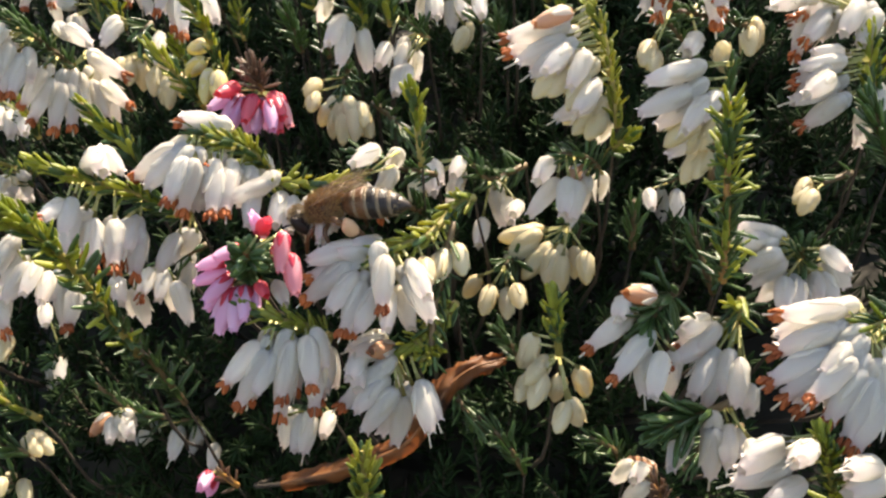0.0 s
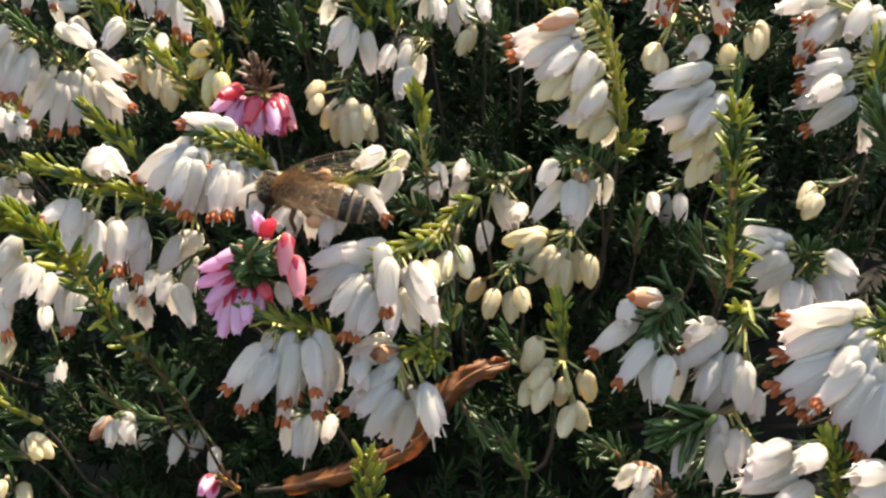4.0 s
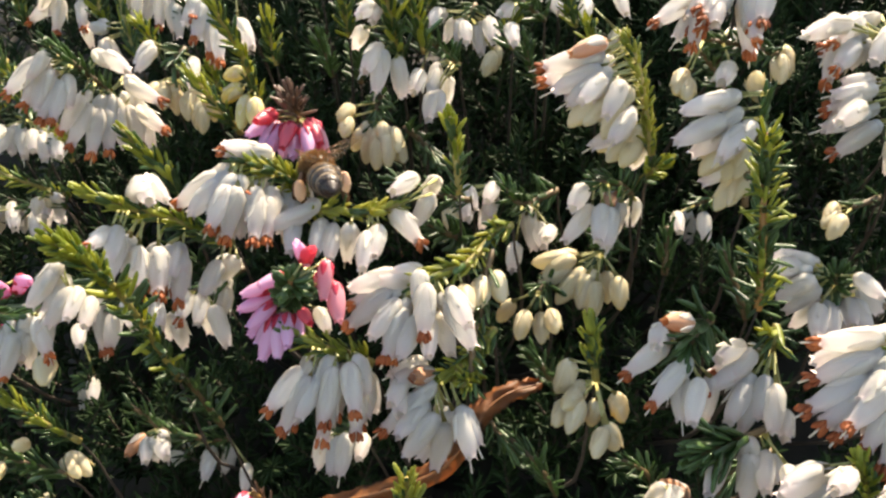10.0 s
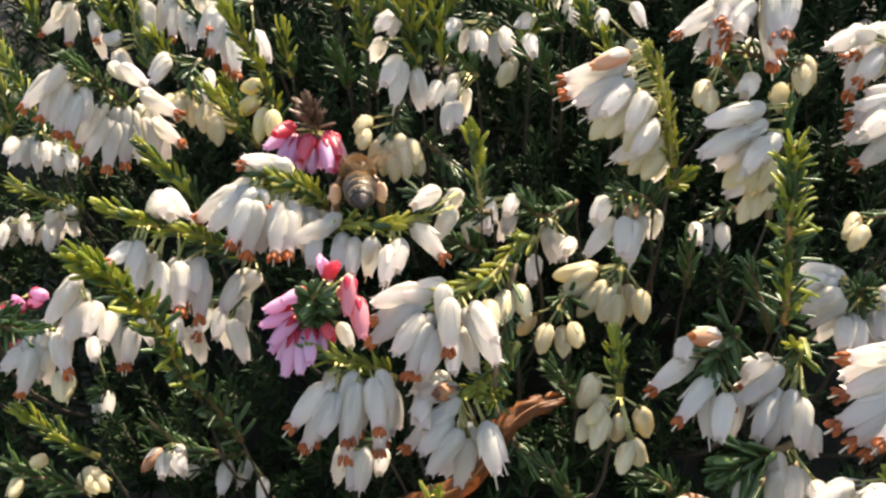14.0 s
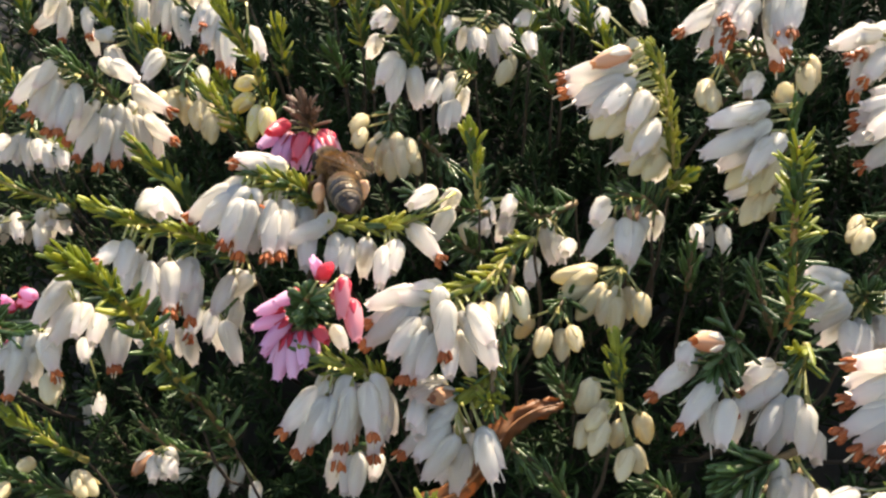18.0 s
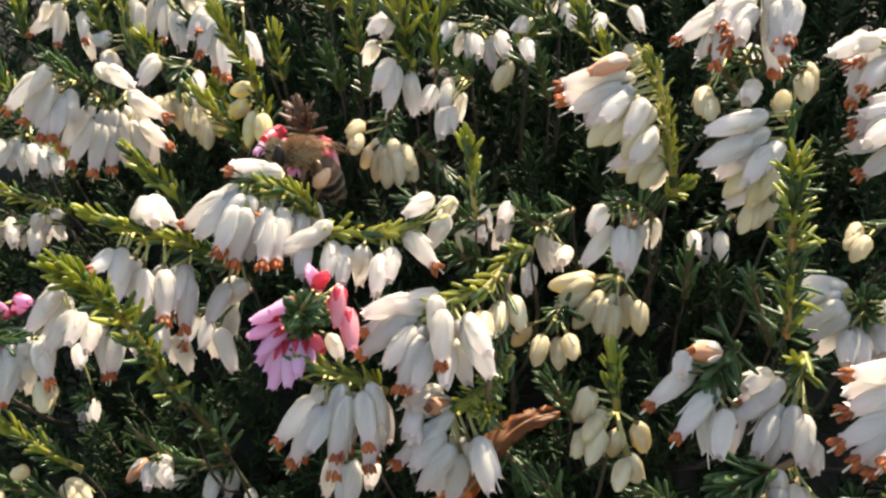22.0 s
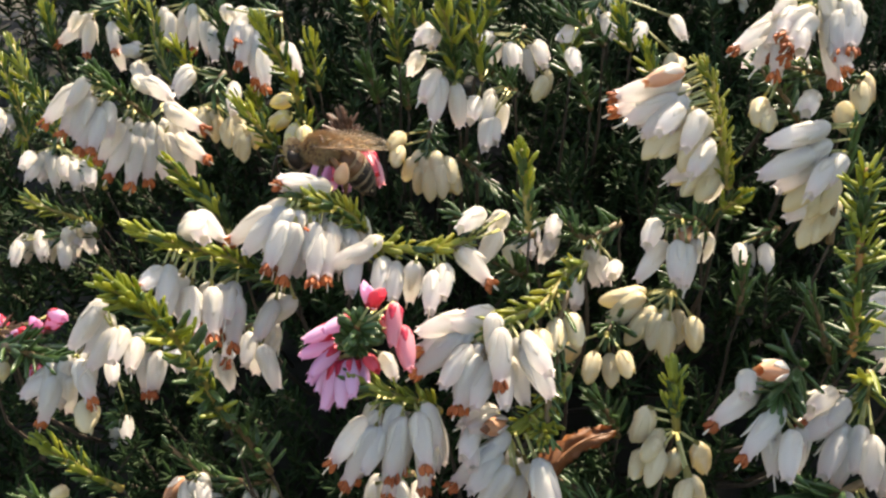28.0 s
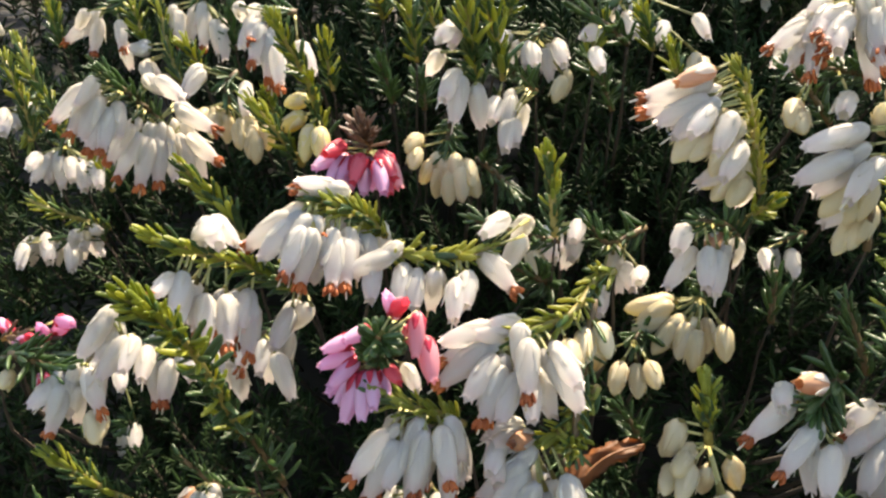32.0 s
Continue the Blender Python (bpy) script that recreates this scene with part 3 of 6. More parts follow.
s.flower("p", -14.0, 9.5, 189.3, -12.8, 5.1, 187.0)
s = Sprig("g", "heath sprig, dark green needle leaves, hanging closed cream buds", (-5.9, 23.8, 189.3), (-6.5, 20.6, 187.7), (-6.1, 18.5, 185.9))
s.leaves(30, 2.8, 50, 0, 1)
s.flower("b", -9.6, 22.8, 187.3, -11.4, 19.5, 186.2)
s.flower("b", -10.1, 21.3, 186.3, -10.5, 17.8, 184.9)
s.flower("b", -4.4, 19.1, 184.8, -3.2, 15.9, 182.2)
s.flower("b", -8.2, 18.9, 185.8, -9.4, 19.7, 182.2)
s.flower("b", -7.2, 18.0, 185.5, -7.9, 17.7, 181.4)
s.flower("b", -4.5, 17.7, 186.3, -3.8, 14.4, 184.1)
s.flower("b", -6.1, 16.7, 185.7, -6.4, 14.3, 181.9)
s.flower("b", -5.3, 16.4, 186.6, -4.9, 14.4, 182.2)
s = Sprig("y", "heath sprig, yellow-green needles, a few white bells hanging", (-3.2, 15.4, 194.9), (-4.0, 14.5, 198.1), (-4.5, 12.5, 201.7), (-5.2, 12.1, 206.0))
s.leaves(46, 3.9, 36, 0, 1)
s.flower("w", -5.9, 14.6, 201.9, -7.7, 10.4, 201.1)
s.flower("w", -7.4, 14.3, 199.1, -8.5, 16.8, 196.1)
s.flower("w", -5.4, 14.4, 197.3, -7.3, 10.1, 195.2)
s.flower("w", -5.0, 13.4, 197.3, -6.0, 10.7, 192.7)
s.flower("w", -3.8, 13.1, 196.1, -2.9, 13.0, 191.3)
s = Sprig("y", "", (-0.6, 16.9, 195.5), (-1.2, 16.1, 199.0), (-2.5, 14.7, 203.7), (-2.8, 15.5, 205.4))
s.leaves(34, 3.9, 40, 0, 1)
s = Sprig("g", "heath sprig, dark green needles, a few white bells hanging", (3.6, 23.9, 192.2), (1.1, 22.6, 194.6), (-1.0, 21.2, 196.7))
s.leaves(30, 2.8, 50, 0, 1)
s.flower("w", 1.1, 24.7, 191.9, -0.3, 20.4, 188.9)
s.flower("w", 2.2, 24.0, 190.7, 2.0, 25.9, 186.7)
s.flower("w", 0.4, 21.6, 189.6, -0.4, 17.1, 187.4)
s.flower("w", -1.0, 19.5, 192.7, -2.1, 15.0, 191.3)
s = Sprig("w", "heath sprig, dark green needles, a few white bells hanging", (6.2, 47.0, 194.9), (5.3, 45.2, 193.7))
s.leaves(14, 3, 50, 0, 1)
s.flower("w", 1.3, 47.7, 193.9, -0.7, 43.4, 192.9)
s.flower("w", 3.1, 46.4, 193.0, 2.0, 48.0, 189.2)
s.flower("w", 6.3, 45.2, 192.7, 7.0, 41.0, 189.2)
s.flower("w", 7.7, 45.0, 193.3, 8.7, 40.3, 191.1)
s.flower("w", 4.5, 43.6, 193.2, 4.8, 38.9, 191.2)
s.flower("b", 8.9, 41.1, 190.0, 7.3, 38.7, 186.6)
s = Sprig("g", "heath sprig, dark green needles, a few white bells hanging", (14.1, 26.2, 197.3), (11.3, 23.8, 199.9), (7.8, 22.5, 202.2))
s.leaves(26, 3.6, 45, 0, 1)
s.flower("w", 11.2, 25.9, 199.6, 8.4, 21.7, 198.9)
s.flower("w", 9.5, 21.1, 197.8, 9.9, 16.8, 196.8)
s = Sprig("n", "heath sprig, pale green needle leaves, white bells, one withered brown", (23.4, 0.5, 189.0), (22.7, 1.0, 192.5), (21.6, 2.9, 198.0), (20.1, 3.7, 201.0))
s.leaves(50, 2.0, 44, 0, 1)
s.flower("w", 18.9, 4.7, 196.9, 14.2, 2.1, 195.0)
s.flower("o", 19.1, 4.9, 198.4, 12.3, 3.8, 195.9)
s.flower("b", 21.5, 2.5, 191.1, 17.9, 2.2, 188.8)
s.flower("b", 20.3, 3.7, 195.7, 18.6, 1.8, 191.6)
s.flower("b", 19.5, 3.8, 196.8, 14.9, 1.9, 192.7)
s.flower("w", 22.7, 1.6, 189.5, 22.0, 3.9, 186.3)
s.flower("b", 22.3, 1.5, 190.5, 19.9, -1.4, 188.4)
s.flower("b", 21.6, 1.3, 191.1, 18.7, 0.4, 188.3)
s.flower("w", 21.5, 1.2, 192.2, 16.8, -1.7, 190.7)
s.flower("b", 22.0, 1.1, 192.5, 20.2, 0.8, 188.8)
s.flower("d", 18.9, 3.4, 200.4, 14.3, 0.9, 199.6)
s.flower("o", 18.3, 2.7, 199.3, 11.8, 2.1, 197.9)
s.flower("w", 18.8, 2.3, 198.5, 12.8, 1.0, 195.7)
s.flower("b", 18.9, 1.6, 196.7, 14.2, -0.4, 192.6)
s.flower("w", 18.5, 1.6, 197.9, 14.1, -0.5, 194.9)
s.flower("b", 19.4, 0.9, 196.3, 16.0, -0.8, 192.5)
s.flower("w", 17.9, 1.0, 197.3, 15.3, -3.0, 195.9)
s.flower("w", 21.0, -0.2, 194.4, 18.3, -4.2, 191.9)
s.flower("b", 20.1, 0.1, 196.0, 17.7, -2.0, 191.6)
s.flower("w", 19.8, 0.3, 197.3, 17.7, -3.5, 194.3)
s = Sprig("w", "heath sprig, dark green needle leaves, hanging closed cream buds", (32.2, -4.7, 185.4), (32.2, -4.1, 189.5), (33.0, -3.3, 193.7), (33.3, -3.6, 197.1))
s.leaves(18, 2.3, 38, 0.5, 1)
s.flower("b", 33.8, -1.4, 195.4, 31.6, -2.5, 198.4)
s.flower("b", 31.8, -2.5, 188.3, 29.5, -4.2, 184.6)
s.flower("b", 32.5, -2.9, 189.0, 30.3, -4.6, 185.5)
s.flower("w", 32.0, -3.1, 190.3, 27.6, -5.0, 187.9)
s.flower("b", 32.0, -3.4, 191.7, 29.2, -5.0, 188.2)
s.flower("b", 31.8, -3.7, 193.0, 26.8, -5.4, 189.3)
s.flower("w", 31.0, -3.8, 194.4, 26.2, -5.4, 191.1)
s.flower("w", 31.0, -4.5, 197.1, 24.6, -5.2, 195.7)
s.flower("w", 30.7, -4.7, 195.5, 24.1, -6.1, 192.6)
s.flower("w", 31.1, -5.3, 194.4, 27.6, -9.2, 192.2)
s = Sprig("s", "", (31.2, -16.0, 179.6), (31.2, -15.3, 183.7), (30.8, -14.6, 189.1), (30.8, -13.5, 192.6), (30.7, -13.1, 196.1))
s.leaves(90, 3.3, 68, 0, 1)
s = Sprig("w", "heath sprig, dark green needles, many white bells with rusty anthers", (32.5, 6.2, 208.8), (31.6, 6.3, 206.5))
s.leaves(10, 3, 45, 0, 1)
s.flower("w", 31.1, 8.2, 205.3, 27.8, 4.4, 203.1)
s.flower("o", 29.3, 7.5, 204.7, 26.9, 3.4, 201.7)
s.flower("w", 30.6, 7.2, 204.6, 28.2, 2.7, 202.7)
s.flower("o", 33.1, 7.4, 206.1, 33.5, 4.5, 199.9)
s.flower("o", 29.6, 6.9, 205.6, 27.1, 2.2, 203.9)
s.flower("o", 27.8, 6.1, 204.6, 23.1, 2.8, 202.4)
s.flower("w", 28.8, 5.8, 204.6, 25.5, 3.8, 200.4)
s.flower("o", 28.3, 5.2, 204.2, 26.5, 0.9, 200.6)
s.flower("o", 29.9, 5.4, 205.3, 27.4, 1.2, 202.2)
s.flower("o", 31.0, 5.1, 205.4, 27.6, 1.0, 203.2)
s.flower("w", 29.6, 4.4, 204.6, 28.1, -0.3, 202.9)
s.flower("o", 32.1, 4.8, 206.8, 32.5, 1.5, 199.7)
s.flower("o", 33.0, 4.4, 206.3, 31.9, -0.3, 202.8)
s.flower("o", 34.2, 3.7, 206.7, 32.7, -0.9, 203.4)
s.flower("o", 32.1, 2.4, 203.4, 31.9, -2.2, 201.8)
s = Sprig("g", "heath sprig, dark green needle leaves, hanging closed cream buds", (37.6, 8.3, 197.8), (33.2, 6.5, 199.1), (28.8, 5.7, 200.0))
s.leaves(44, 2.4, 58, 0, 1)
s.flower("b", 38.6, 10.6, 197.5, 38.0, 7.0, 194.8)
s.flower("b", 27.1, 3.9, 196.2, 26.6, 0.4, 194.9)
s.flower("w", 31.3, 3.2, 197.9, 29.2, -1.0, 197.1)
s = Sprig("w", "heath sprig, dark green needle leaves, white bells, one withered brown", (21.8, 0.8, 184.4), (20.1, 0.3, 185.9), (17.6, -0.1, 186.3))
s.leaves(24, 2.8, 55, 0, 1)
s.flower("w", 22.5, 2.6, 183.1, 22.6, 4.7, 179.2)
s.flower("d", 20.1, 1.5, 184.4, 18.3, -2.4, 184.1)
s.flower("w", 16.6, 0.3, 185.5, 14.7, -3.8, 184.7)
s.flower("w", 17.6, -0.9, 184.4, 14.4, -4.1, 181.0)
s.flower("w", 20.1, -0.6, 183.8, 20.2, 1.0, 179.3)
s.flower("w", 18.3, -2.2, 184.7, 17.2, -6.4, 182.1)
s.flower("w", 19.2, -2.2, 184.4, 18.2, -6.5, 181.6)
s = Sprig("y", "", (22.3, 2.3, 185.0), (23.4, 0.8, 186.9), (24.8, -0.3, 188.5))
s.leaves(20, 2.3, 48, 0.2, 1)
s = Sprig("g", "heath sprig, dark green needle leaves, hanging closed cream buds", (20.7, 4.0, 178.2), (18.9, 0.2, 177.9))
s.leaves(26, 3.0, 65, 0, 1)
s.flower("b", 19.9, 1.4, 175.2, 19.7, -1.4, 172.4)
s.flower("b", 17.2, 1.4, 177.0, 11.5, 0.9, 175.8)
s.flower("b", 16.6, 0.4, 176.6, 12.0, -0.6, 174.3)
s.flower("b", 17.0, -0.5, 176.4, 14.0, -2.2, 172.7)
s.flower("b", 17.5, -1.2, 176.5, 16.3, -3.1, 172.6)
s.flower("b", 18.3, -2.1, 176.5, 17.6, -4.2, 171.9)
s.flower("b", 20.3, -2.8, 176.6, 20.4, -5.5, 173.8)
s = Sprig("g", "heath sprig, dark green needles, a few white bells hanging", (38.9, 28.2, 172.9), (35.5, 26.7, 172.3))
s.leaves(12, 2.6, 55, 0, 1)
s.flower("w", 35.3, 28.4, 170.7, 35.9, 28.6, 165.7)
s.flower("w", 36.8, 26.7, 171.4, 36.5, 22.4, 169.0)
s.flower("w", 32.7, 24.3, 172.2, 32.2, 20.0, 171.2)
s = Sprig("g", "heath sprig, dark green needle leaves, hanging closed cream buds", (54.4, 14.0, 178.8), (50.5, 12.4, 178.0))
s.leaves(6, 3, 50, 0, 1)
s.flower("b", 50.2, 14.4, 177.0, 47.0, 11.2, 176.0)
s.flower("b", 49.1, 10.2, 178.4, 46.4, 7.3, 176.2)
s = Sprig("g", "", (25.8, -0.8, 175.7), (25.7, -0.7, 178.4), (25.6, -0.6, 181.3))
s.leaves(14, 2.6, 36, 0, 1)
s = Sprig("g", "", (32.8, -8.6, 174.5), (31.3, -8.1, 178.2), (29.7, -7.7, 181.8))
s.leaves(20, 2.8, 42, 0, 1)
s = Sprig("g", "heath sprig, dark green needle leaves, white bells, one withered brown", (26.9, -16.3, 178.9), (25.1, -17.9, 178.0), (24.0, -19.1, 176.9))
s.leaves(30, 3.6, 60, 0, 1)
s.flower("w", 22.3, -15.9, 177.7, 20.9, -19.7, 177.9)
s.flower("o", 23.4, -16.9, 177.4, 18.9, -19.1, 174.5)
s.flower("w", 26.6, -19.3, 174.7, 26.5, -19.3, 169.5)
s.flower("w", 23.3, -19.6, 175.7, 23.5, -22.6, 171.6)
s.flower("o", 24.2, -19.9, 176.8, 20.7, -22.7, 173.6)
s.flower("w", 25.0, -21.3, 175.5, 23.6, -25.0, 172.9)
s.flower("d", 24.5, -19.1, 179.9, 21.1, -21.8, 181.7)
s = Sprig("y", "heath sprig, yellow-green needles, a few white bells hanging", (33.5, -15.1, 177.6), (33.0, -16.5, 175.9))
s.leaves(14, 3.6, 70, 0, 1)
s.flower("o", 31.7, -14.9, 174.2, 27.2, -18.3, 173.9)
s.flower("w", 30.8, -15.1, 175.4, 27.1, -18.7, 175.8)
s.flower("w", 34.4, -18.5, 169.9, 33.3, -22.4, 169.6)
s.flower("o", 31.5, -16.9, 175.0, 26.6, -19.7, 173.2)
s.flower("w", 30.7, -18.4, 173.5, 27.8, -22.1, 171.1)
s.flower("w", 31.6, -19.0, 173.9, 29.4, -21.1, 169.5)
s.flower("w", 32.6, -19.7, 174.1, 31.7, -23.3, 170.8)
s = Sprig("y", "heath sprig, yellow-green needle leaves, hanging closed cream buds", (16.5, -16.0, 171.8), (16.0, -16.2, 175.1), (15.5, -15.9, 178.5))
s.leaves(30, 2.5, 38, 0.2, 1)
s.flower("b", 13.8, -15.0, 168.8, 12.5, -18.2, 167.8)
s.flower("b", 14.1, -14.9, 172.7, 13.2, -14.1, 168.9)
s.flower("b", 15.0, -15.5, 170.5, 13.2, -18.6, 169.9)
s.flower("b", 15.2, -16.4, 170.2, 13.8, -19.3, 167.8)
s.flower("b", 16.7, -17.0, 170.3, 16.3, -16.1, 166.5)
s.flower("b", 18.3, -17.2, 171.3, 19.3, -16.7, 167.4)
s.flower("b", 17.1, -19.3, 168.5, 15.8, -22.5, 167.4)
s.flower("b", 17.2, -19.5, 169.3, 18.5, -18.7, 165.5)
s = Sprig("g", "", (36.8, -11.6, 160.4), (32.6, -14.1, 160.2), (29.9, -16.2, 158.2))
s.leaves(20, 3, 50, 0, 1)
s = Sprig("n", "heath sprig, pale green needles, many white bells with rusty anthers", (-12.4, -2.3, 185.5), (-14.1, -3.1, 187.6), (-16.2, -3.8, 188.9), (-18.9, -4.4, 190.1))
s.leaves(46, 2.9, 40, 0, 1)
s.flower("w", -18.7, -3.0, 186.9, -19.9, -5.7, 182.1)
s.flower("o", -19.5, -3.5, 187.4, -20.8, -7.0, 183.7)
s.flower("o", -16.4, -2.5, 187.6, -17.6, -6.5, 187.3)
s.flower("w", -16.8, -2.2, 190.1, -20.2, -4.6, 191.6)
s.flower("o", -16.3, -2.4, 189.8, -20.1, -4.6, 191.0)
s.flower("w", -13.1, -2.1, 186.8, -12.6, -0.2, 182.8)
s.flower("w", -14.2, -2.9, 185.9, -13.5, -7.0, 183.9)
s.flower("o", -19.9, -4.8, 189.3, -24.8, -6.3, 186.0)
s.flower("w", -20.4, -5.5, 188.5, -23.0, -9.0, 186.1)
s.flower("w", -15.1, -4.7, 186.3, -15.1, -3.9, 181.8)
s.flower("o", -15.9, -5.1, 187.0, -15.6, -9.5, 183.8)
s.flower("o", -16.6, -5.8, 187.2, -16.8, -10.2, 184.1)
s.flower("o", -19.3, -6.8, 188.7, -20.8, -10.7, 185.5)
s.flower("w", -17.5, -6.6, 188.0, -18.6, -7.4, 183.0)
s.flower("o", -18.4, -7.1, 189.0, -19.6, -9.4, 184.0)
s = Sprig("n", "heath sprig, pale yellow-green needles, many white bells hanging", (-12.8, -5.5, 185.1), (-9.3, -6.5, 185.5), (-5.8, -7.1, 185.7), (-2.6, -6.7, 186.4))
s.leaves(30, 2.6, 45, 0, 1)
s.flower("w", 0.9, -3.6, 187.9, -0.0, -1.1, 184.9)
s.flower("w", -1.1, -3.9, 188.2, -3.4, -7.8, 188.2)
s.flower("w", 0.5, -5.0, 186.9, -1.3, -3.9, 182.7)
s.flower("o", -3.6, -6.1, 185.7, -0.7, -9.7, 183.7)
s.flower("w", -10.5, -6.2, 184.4, -10.7, -10.6, 182.8)
s.flower("w", -9.3, -7.1, 184.3, -9.4, -11.2, 182.5)
s.flower("w", -13.3, -6.1, 184.8, -13.4, -10.2, 182.7)
s.flower("o", -10.9, -6.7, 186.0, -15.7, -8.5, 184.4)
s.flower("w", -4.7, -8.9, 184.9, -4.9, -13.0, 183.5)
s.flower("w", -7.4, -8.9, 185.2, -8.2, -7.5, 180.7)
s.flower("w", -5.7, -9.9, 184.8, -6.1, -14.3, 183.0)
s = Sprig("y", "heath sprig, yellow-green needles, many white bells with rusty anthers", (-19.9, -5.3, 181.8), (-22.6, -6.0, 182.8), (-24.9, -7.5, 184.8), (-28.5, -10.0, 187.2), (-31.8, -12.4, 189.8))
s.leaves(66, 3.2, 38, 0, 1)
s.flower("w", -20.8, -4.0, 179.3, -22.1, -7.9, 177.6)
s.flower("o", -29.0, -9.1, 183.0, -27.9, -13.6, 181.5)
s.flower("o", -26.3, -7.1, 181.5, -25.3, -11.4, 179.4)
s.flower("o", -26.8, -8.1, 182.8, -26.4, -12.7, 180.6)
s.flower("w", -28.1, -8.0, 189.3, -25.8, -12.0, 188.9)
s.flower("w", -28.5, -9.0, 187.9, -26.0, -11.5, 190.7)
s.flower("o", -30.2, -11.2, 185.4, -31.2, -15.0, 185.5)
s.flower("w", -28.6, -10.5, 184.5, -30.1, -8.9, 180.1)
s.flower("w", -29.3, -11.3, 185.2, -29.7, -15.2, 182.2)
s.flower("o", -27.8, -10.8, 183.8, -27.1, -14.9, 180.9)
s.flower("w", -24.9, -8.8, 182.6, -24.5, -13.1, 181.2)
s.flower("o", -26.1, -10.2, 183.6, -25.4, -14.3, 180.3)
s.flower("o", -24.2, -9.1, 182.5, -24.0, -12.8, 178.7)
s.flower("w", -20.7, -8.1, 180.7, -22.2, -11.7, 178.6)
s.flower("w", -18.8, -8.0, 181.0, -22.0, -6.2, 177.5)
s = Sprig("g", "heath sprig, dark green needles, a few white bells hanging", (-21.2, 5.3, 173.3), (-23.5, 3.8, 172.6), (-26.5, 2.3, 171.9))
s.leaves(10, 3, 50, 0, 1)
s.flower("w", -25.9, 4.2, 170.2, -25.8, 4.2, 165.1)
s.flower("w", -23.2, 5.1, 171.6, -24.4, 2.0, 167.4)
s.flower("o", -27.2, 2.8, 171.3, -27.5, -1.6, 170.2)
s.flower("w", -25.6, 2.3, 171.4, -25.6, -1.7, 169.8)
s.flower("w", -30.8, 1.1, 171.1, -29.3, -3.1, 169.9)
s.flower("w", -24.4, 0.9, 171.3, -22.2, -2.3, 167.3)
s.flower("w", -27.9, -1.0, 170.1, -28.1, 0.5, 165.6)
s = Sprig("y", "", (-26.0, -9.5, 167.5), (-25.7, -17.2, 177.0), (-26.2, -23.1, 185.2), (-27.5, -26.4, 189.8), (-28.8, -28.3, 192.2))
s.leaves(100, 3.3, 42, 0, 1)
s = Sprig("g", "", (-23.3, -4.2, 158.0), (-24.5, -5.9, 162.2), (-26.0, -8.3, 167.4))
s.leaves(26, 3.4, 50, 0, 1)
s = Sprig("g", "heath sprig, dark green needles, many white bells hanging", (-50.7, -1.4, 171.8), (-46.0, -3.8, 171.9), (-43.0, -3.8, 171.8), (-37.5, -5.5, 176.1))
s.leaves(34, 3.2, 42, 0, 0.6)
s.flower("w", -44.4, -2.1, 170.2, -47.3, -2.5, 165.6)
s.flower("w", -43.6, -2.6, 169.9, -43.9, -6.3, 167.4)
s.flower("w", -36.8, -3.9, 175.8, -39.2, -7.2, 172.7)
s.flower("w", -38.0, -3.8, 176.9, -39.7, -7.0, 174.1)
s.flower("w", -44.5, -3.5, 170.5, -47.2, -6.8, 169.0)
s.flower("w", -35.3, -5.4, 175.0, -34.8, -9.7, 173.8)
s.flower("w", -36.4, -5.3, 176.0, -36.6, -9.5, 174.6)
s.flower("w", -36.9, -5.5, 176.4, -39.5, -8.2, 173.3)
s.flower("w", -38.5, -4.8, 178.7, -41.1, -7.3, 174.8)
s.flower("o", -43.8, -5.0, 171.4, -45.4, -7.2, 166.5)
s.flower("w", -42.5, -5.5, 171.0, -43.7, -4.7, 166.1)
s.flower("w", -42.8, -5.4, 172.0, -44.9, -4.6, 166.9)
s.flower("o", -41.4, -5.7, 173.0, -39.1, -9.7, 170.6)
s.flower("b", -39.9, -7.7, 168.8, -39.2, -11.1, 168.3)
s = Sprig("g", "heath sprig, dark green needles, a few white bells hanging", (-33.6, 1.8, 170.8), (-35.5, 1.1, 171.9))
s.leaves(10, 3, 45, 0, 1)
s.flower("w", -37.1, 3.3, 171.4, -37.6, -0.8, 169.4)
s.flower("o", -37.2, 1.6, 171.2, -36.5, -1.1, 166.2)
s.flower("o", -34.9, 0.1, 170.6, -34.9, -3.9, 167.8)
s.flower("w", -33.5, -0.5, 172.0, -31.8, -4.5, 170.7)
s = Sprig("k", "", (-57.4, 16.3, 162.8), (-54.4, 15.6, 164.0))
s.leaves(8, 2.4, 45, 0, 1)
s.flower("p", -54.2, 17.7, 163.3, -51.2, 15.5, 166.5)
s.flower("p", -54.2, 15.6, 164.0, -54.0, 13.1, 167.0)
s.flower("r", -54.7, 13.9, 164.5, -54.6, 11.0, 166.5)
s = Sprig("g", "heath sprig, dark green needles, a few white bells hanging", (-47.5, 22.5, 147.6), (-48.3, 21.2, 147.4))
s.leaves(10, 3, 50, 0, 1)
s.flower("w", -49.3, 23.2, 146.4, -50.4, 23.7, 141.1)
s.flower("w", -47.7, 22.0, 147.4, -46.2, 17.8, 146.5)
s.flower("w", -49.1, 23.6, 155.2, -47.6, 19.4, 154.1)
s = Sprig("y", "", (-38.2, -7.7, 158.3), (-40.5, -8.9, 161.0), (-42.9, -9.5, 163.6), (-44.9, -9.7, 165.7))
s.leaves(34, 3.0, 36, 0.1, 1)
s = Sprig("g", "heath sprig, dark green needle leaves, hanging closed cream buds", (-41.0, -5.7, 152.1), (-44.7, -7.0, 154.6), (-48.6, -7.1, 157.0))
s.leaves(34, 3.2, 45, 0, 1)
s.flower("b", -42.5, -3.6, 153.0, -39.7, -6.2, 152.0)
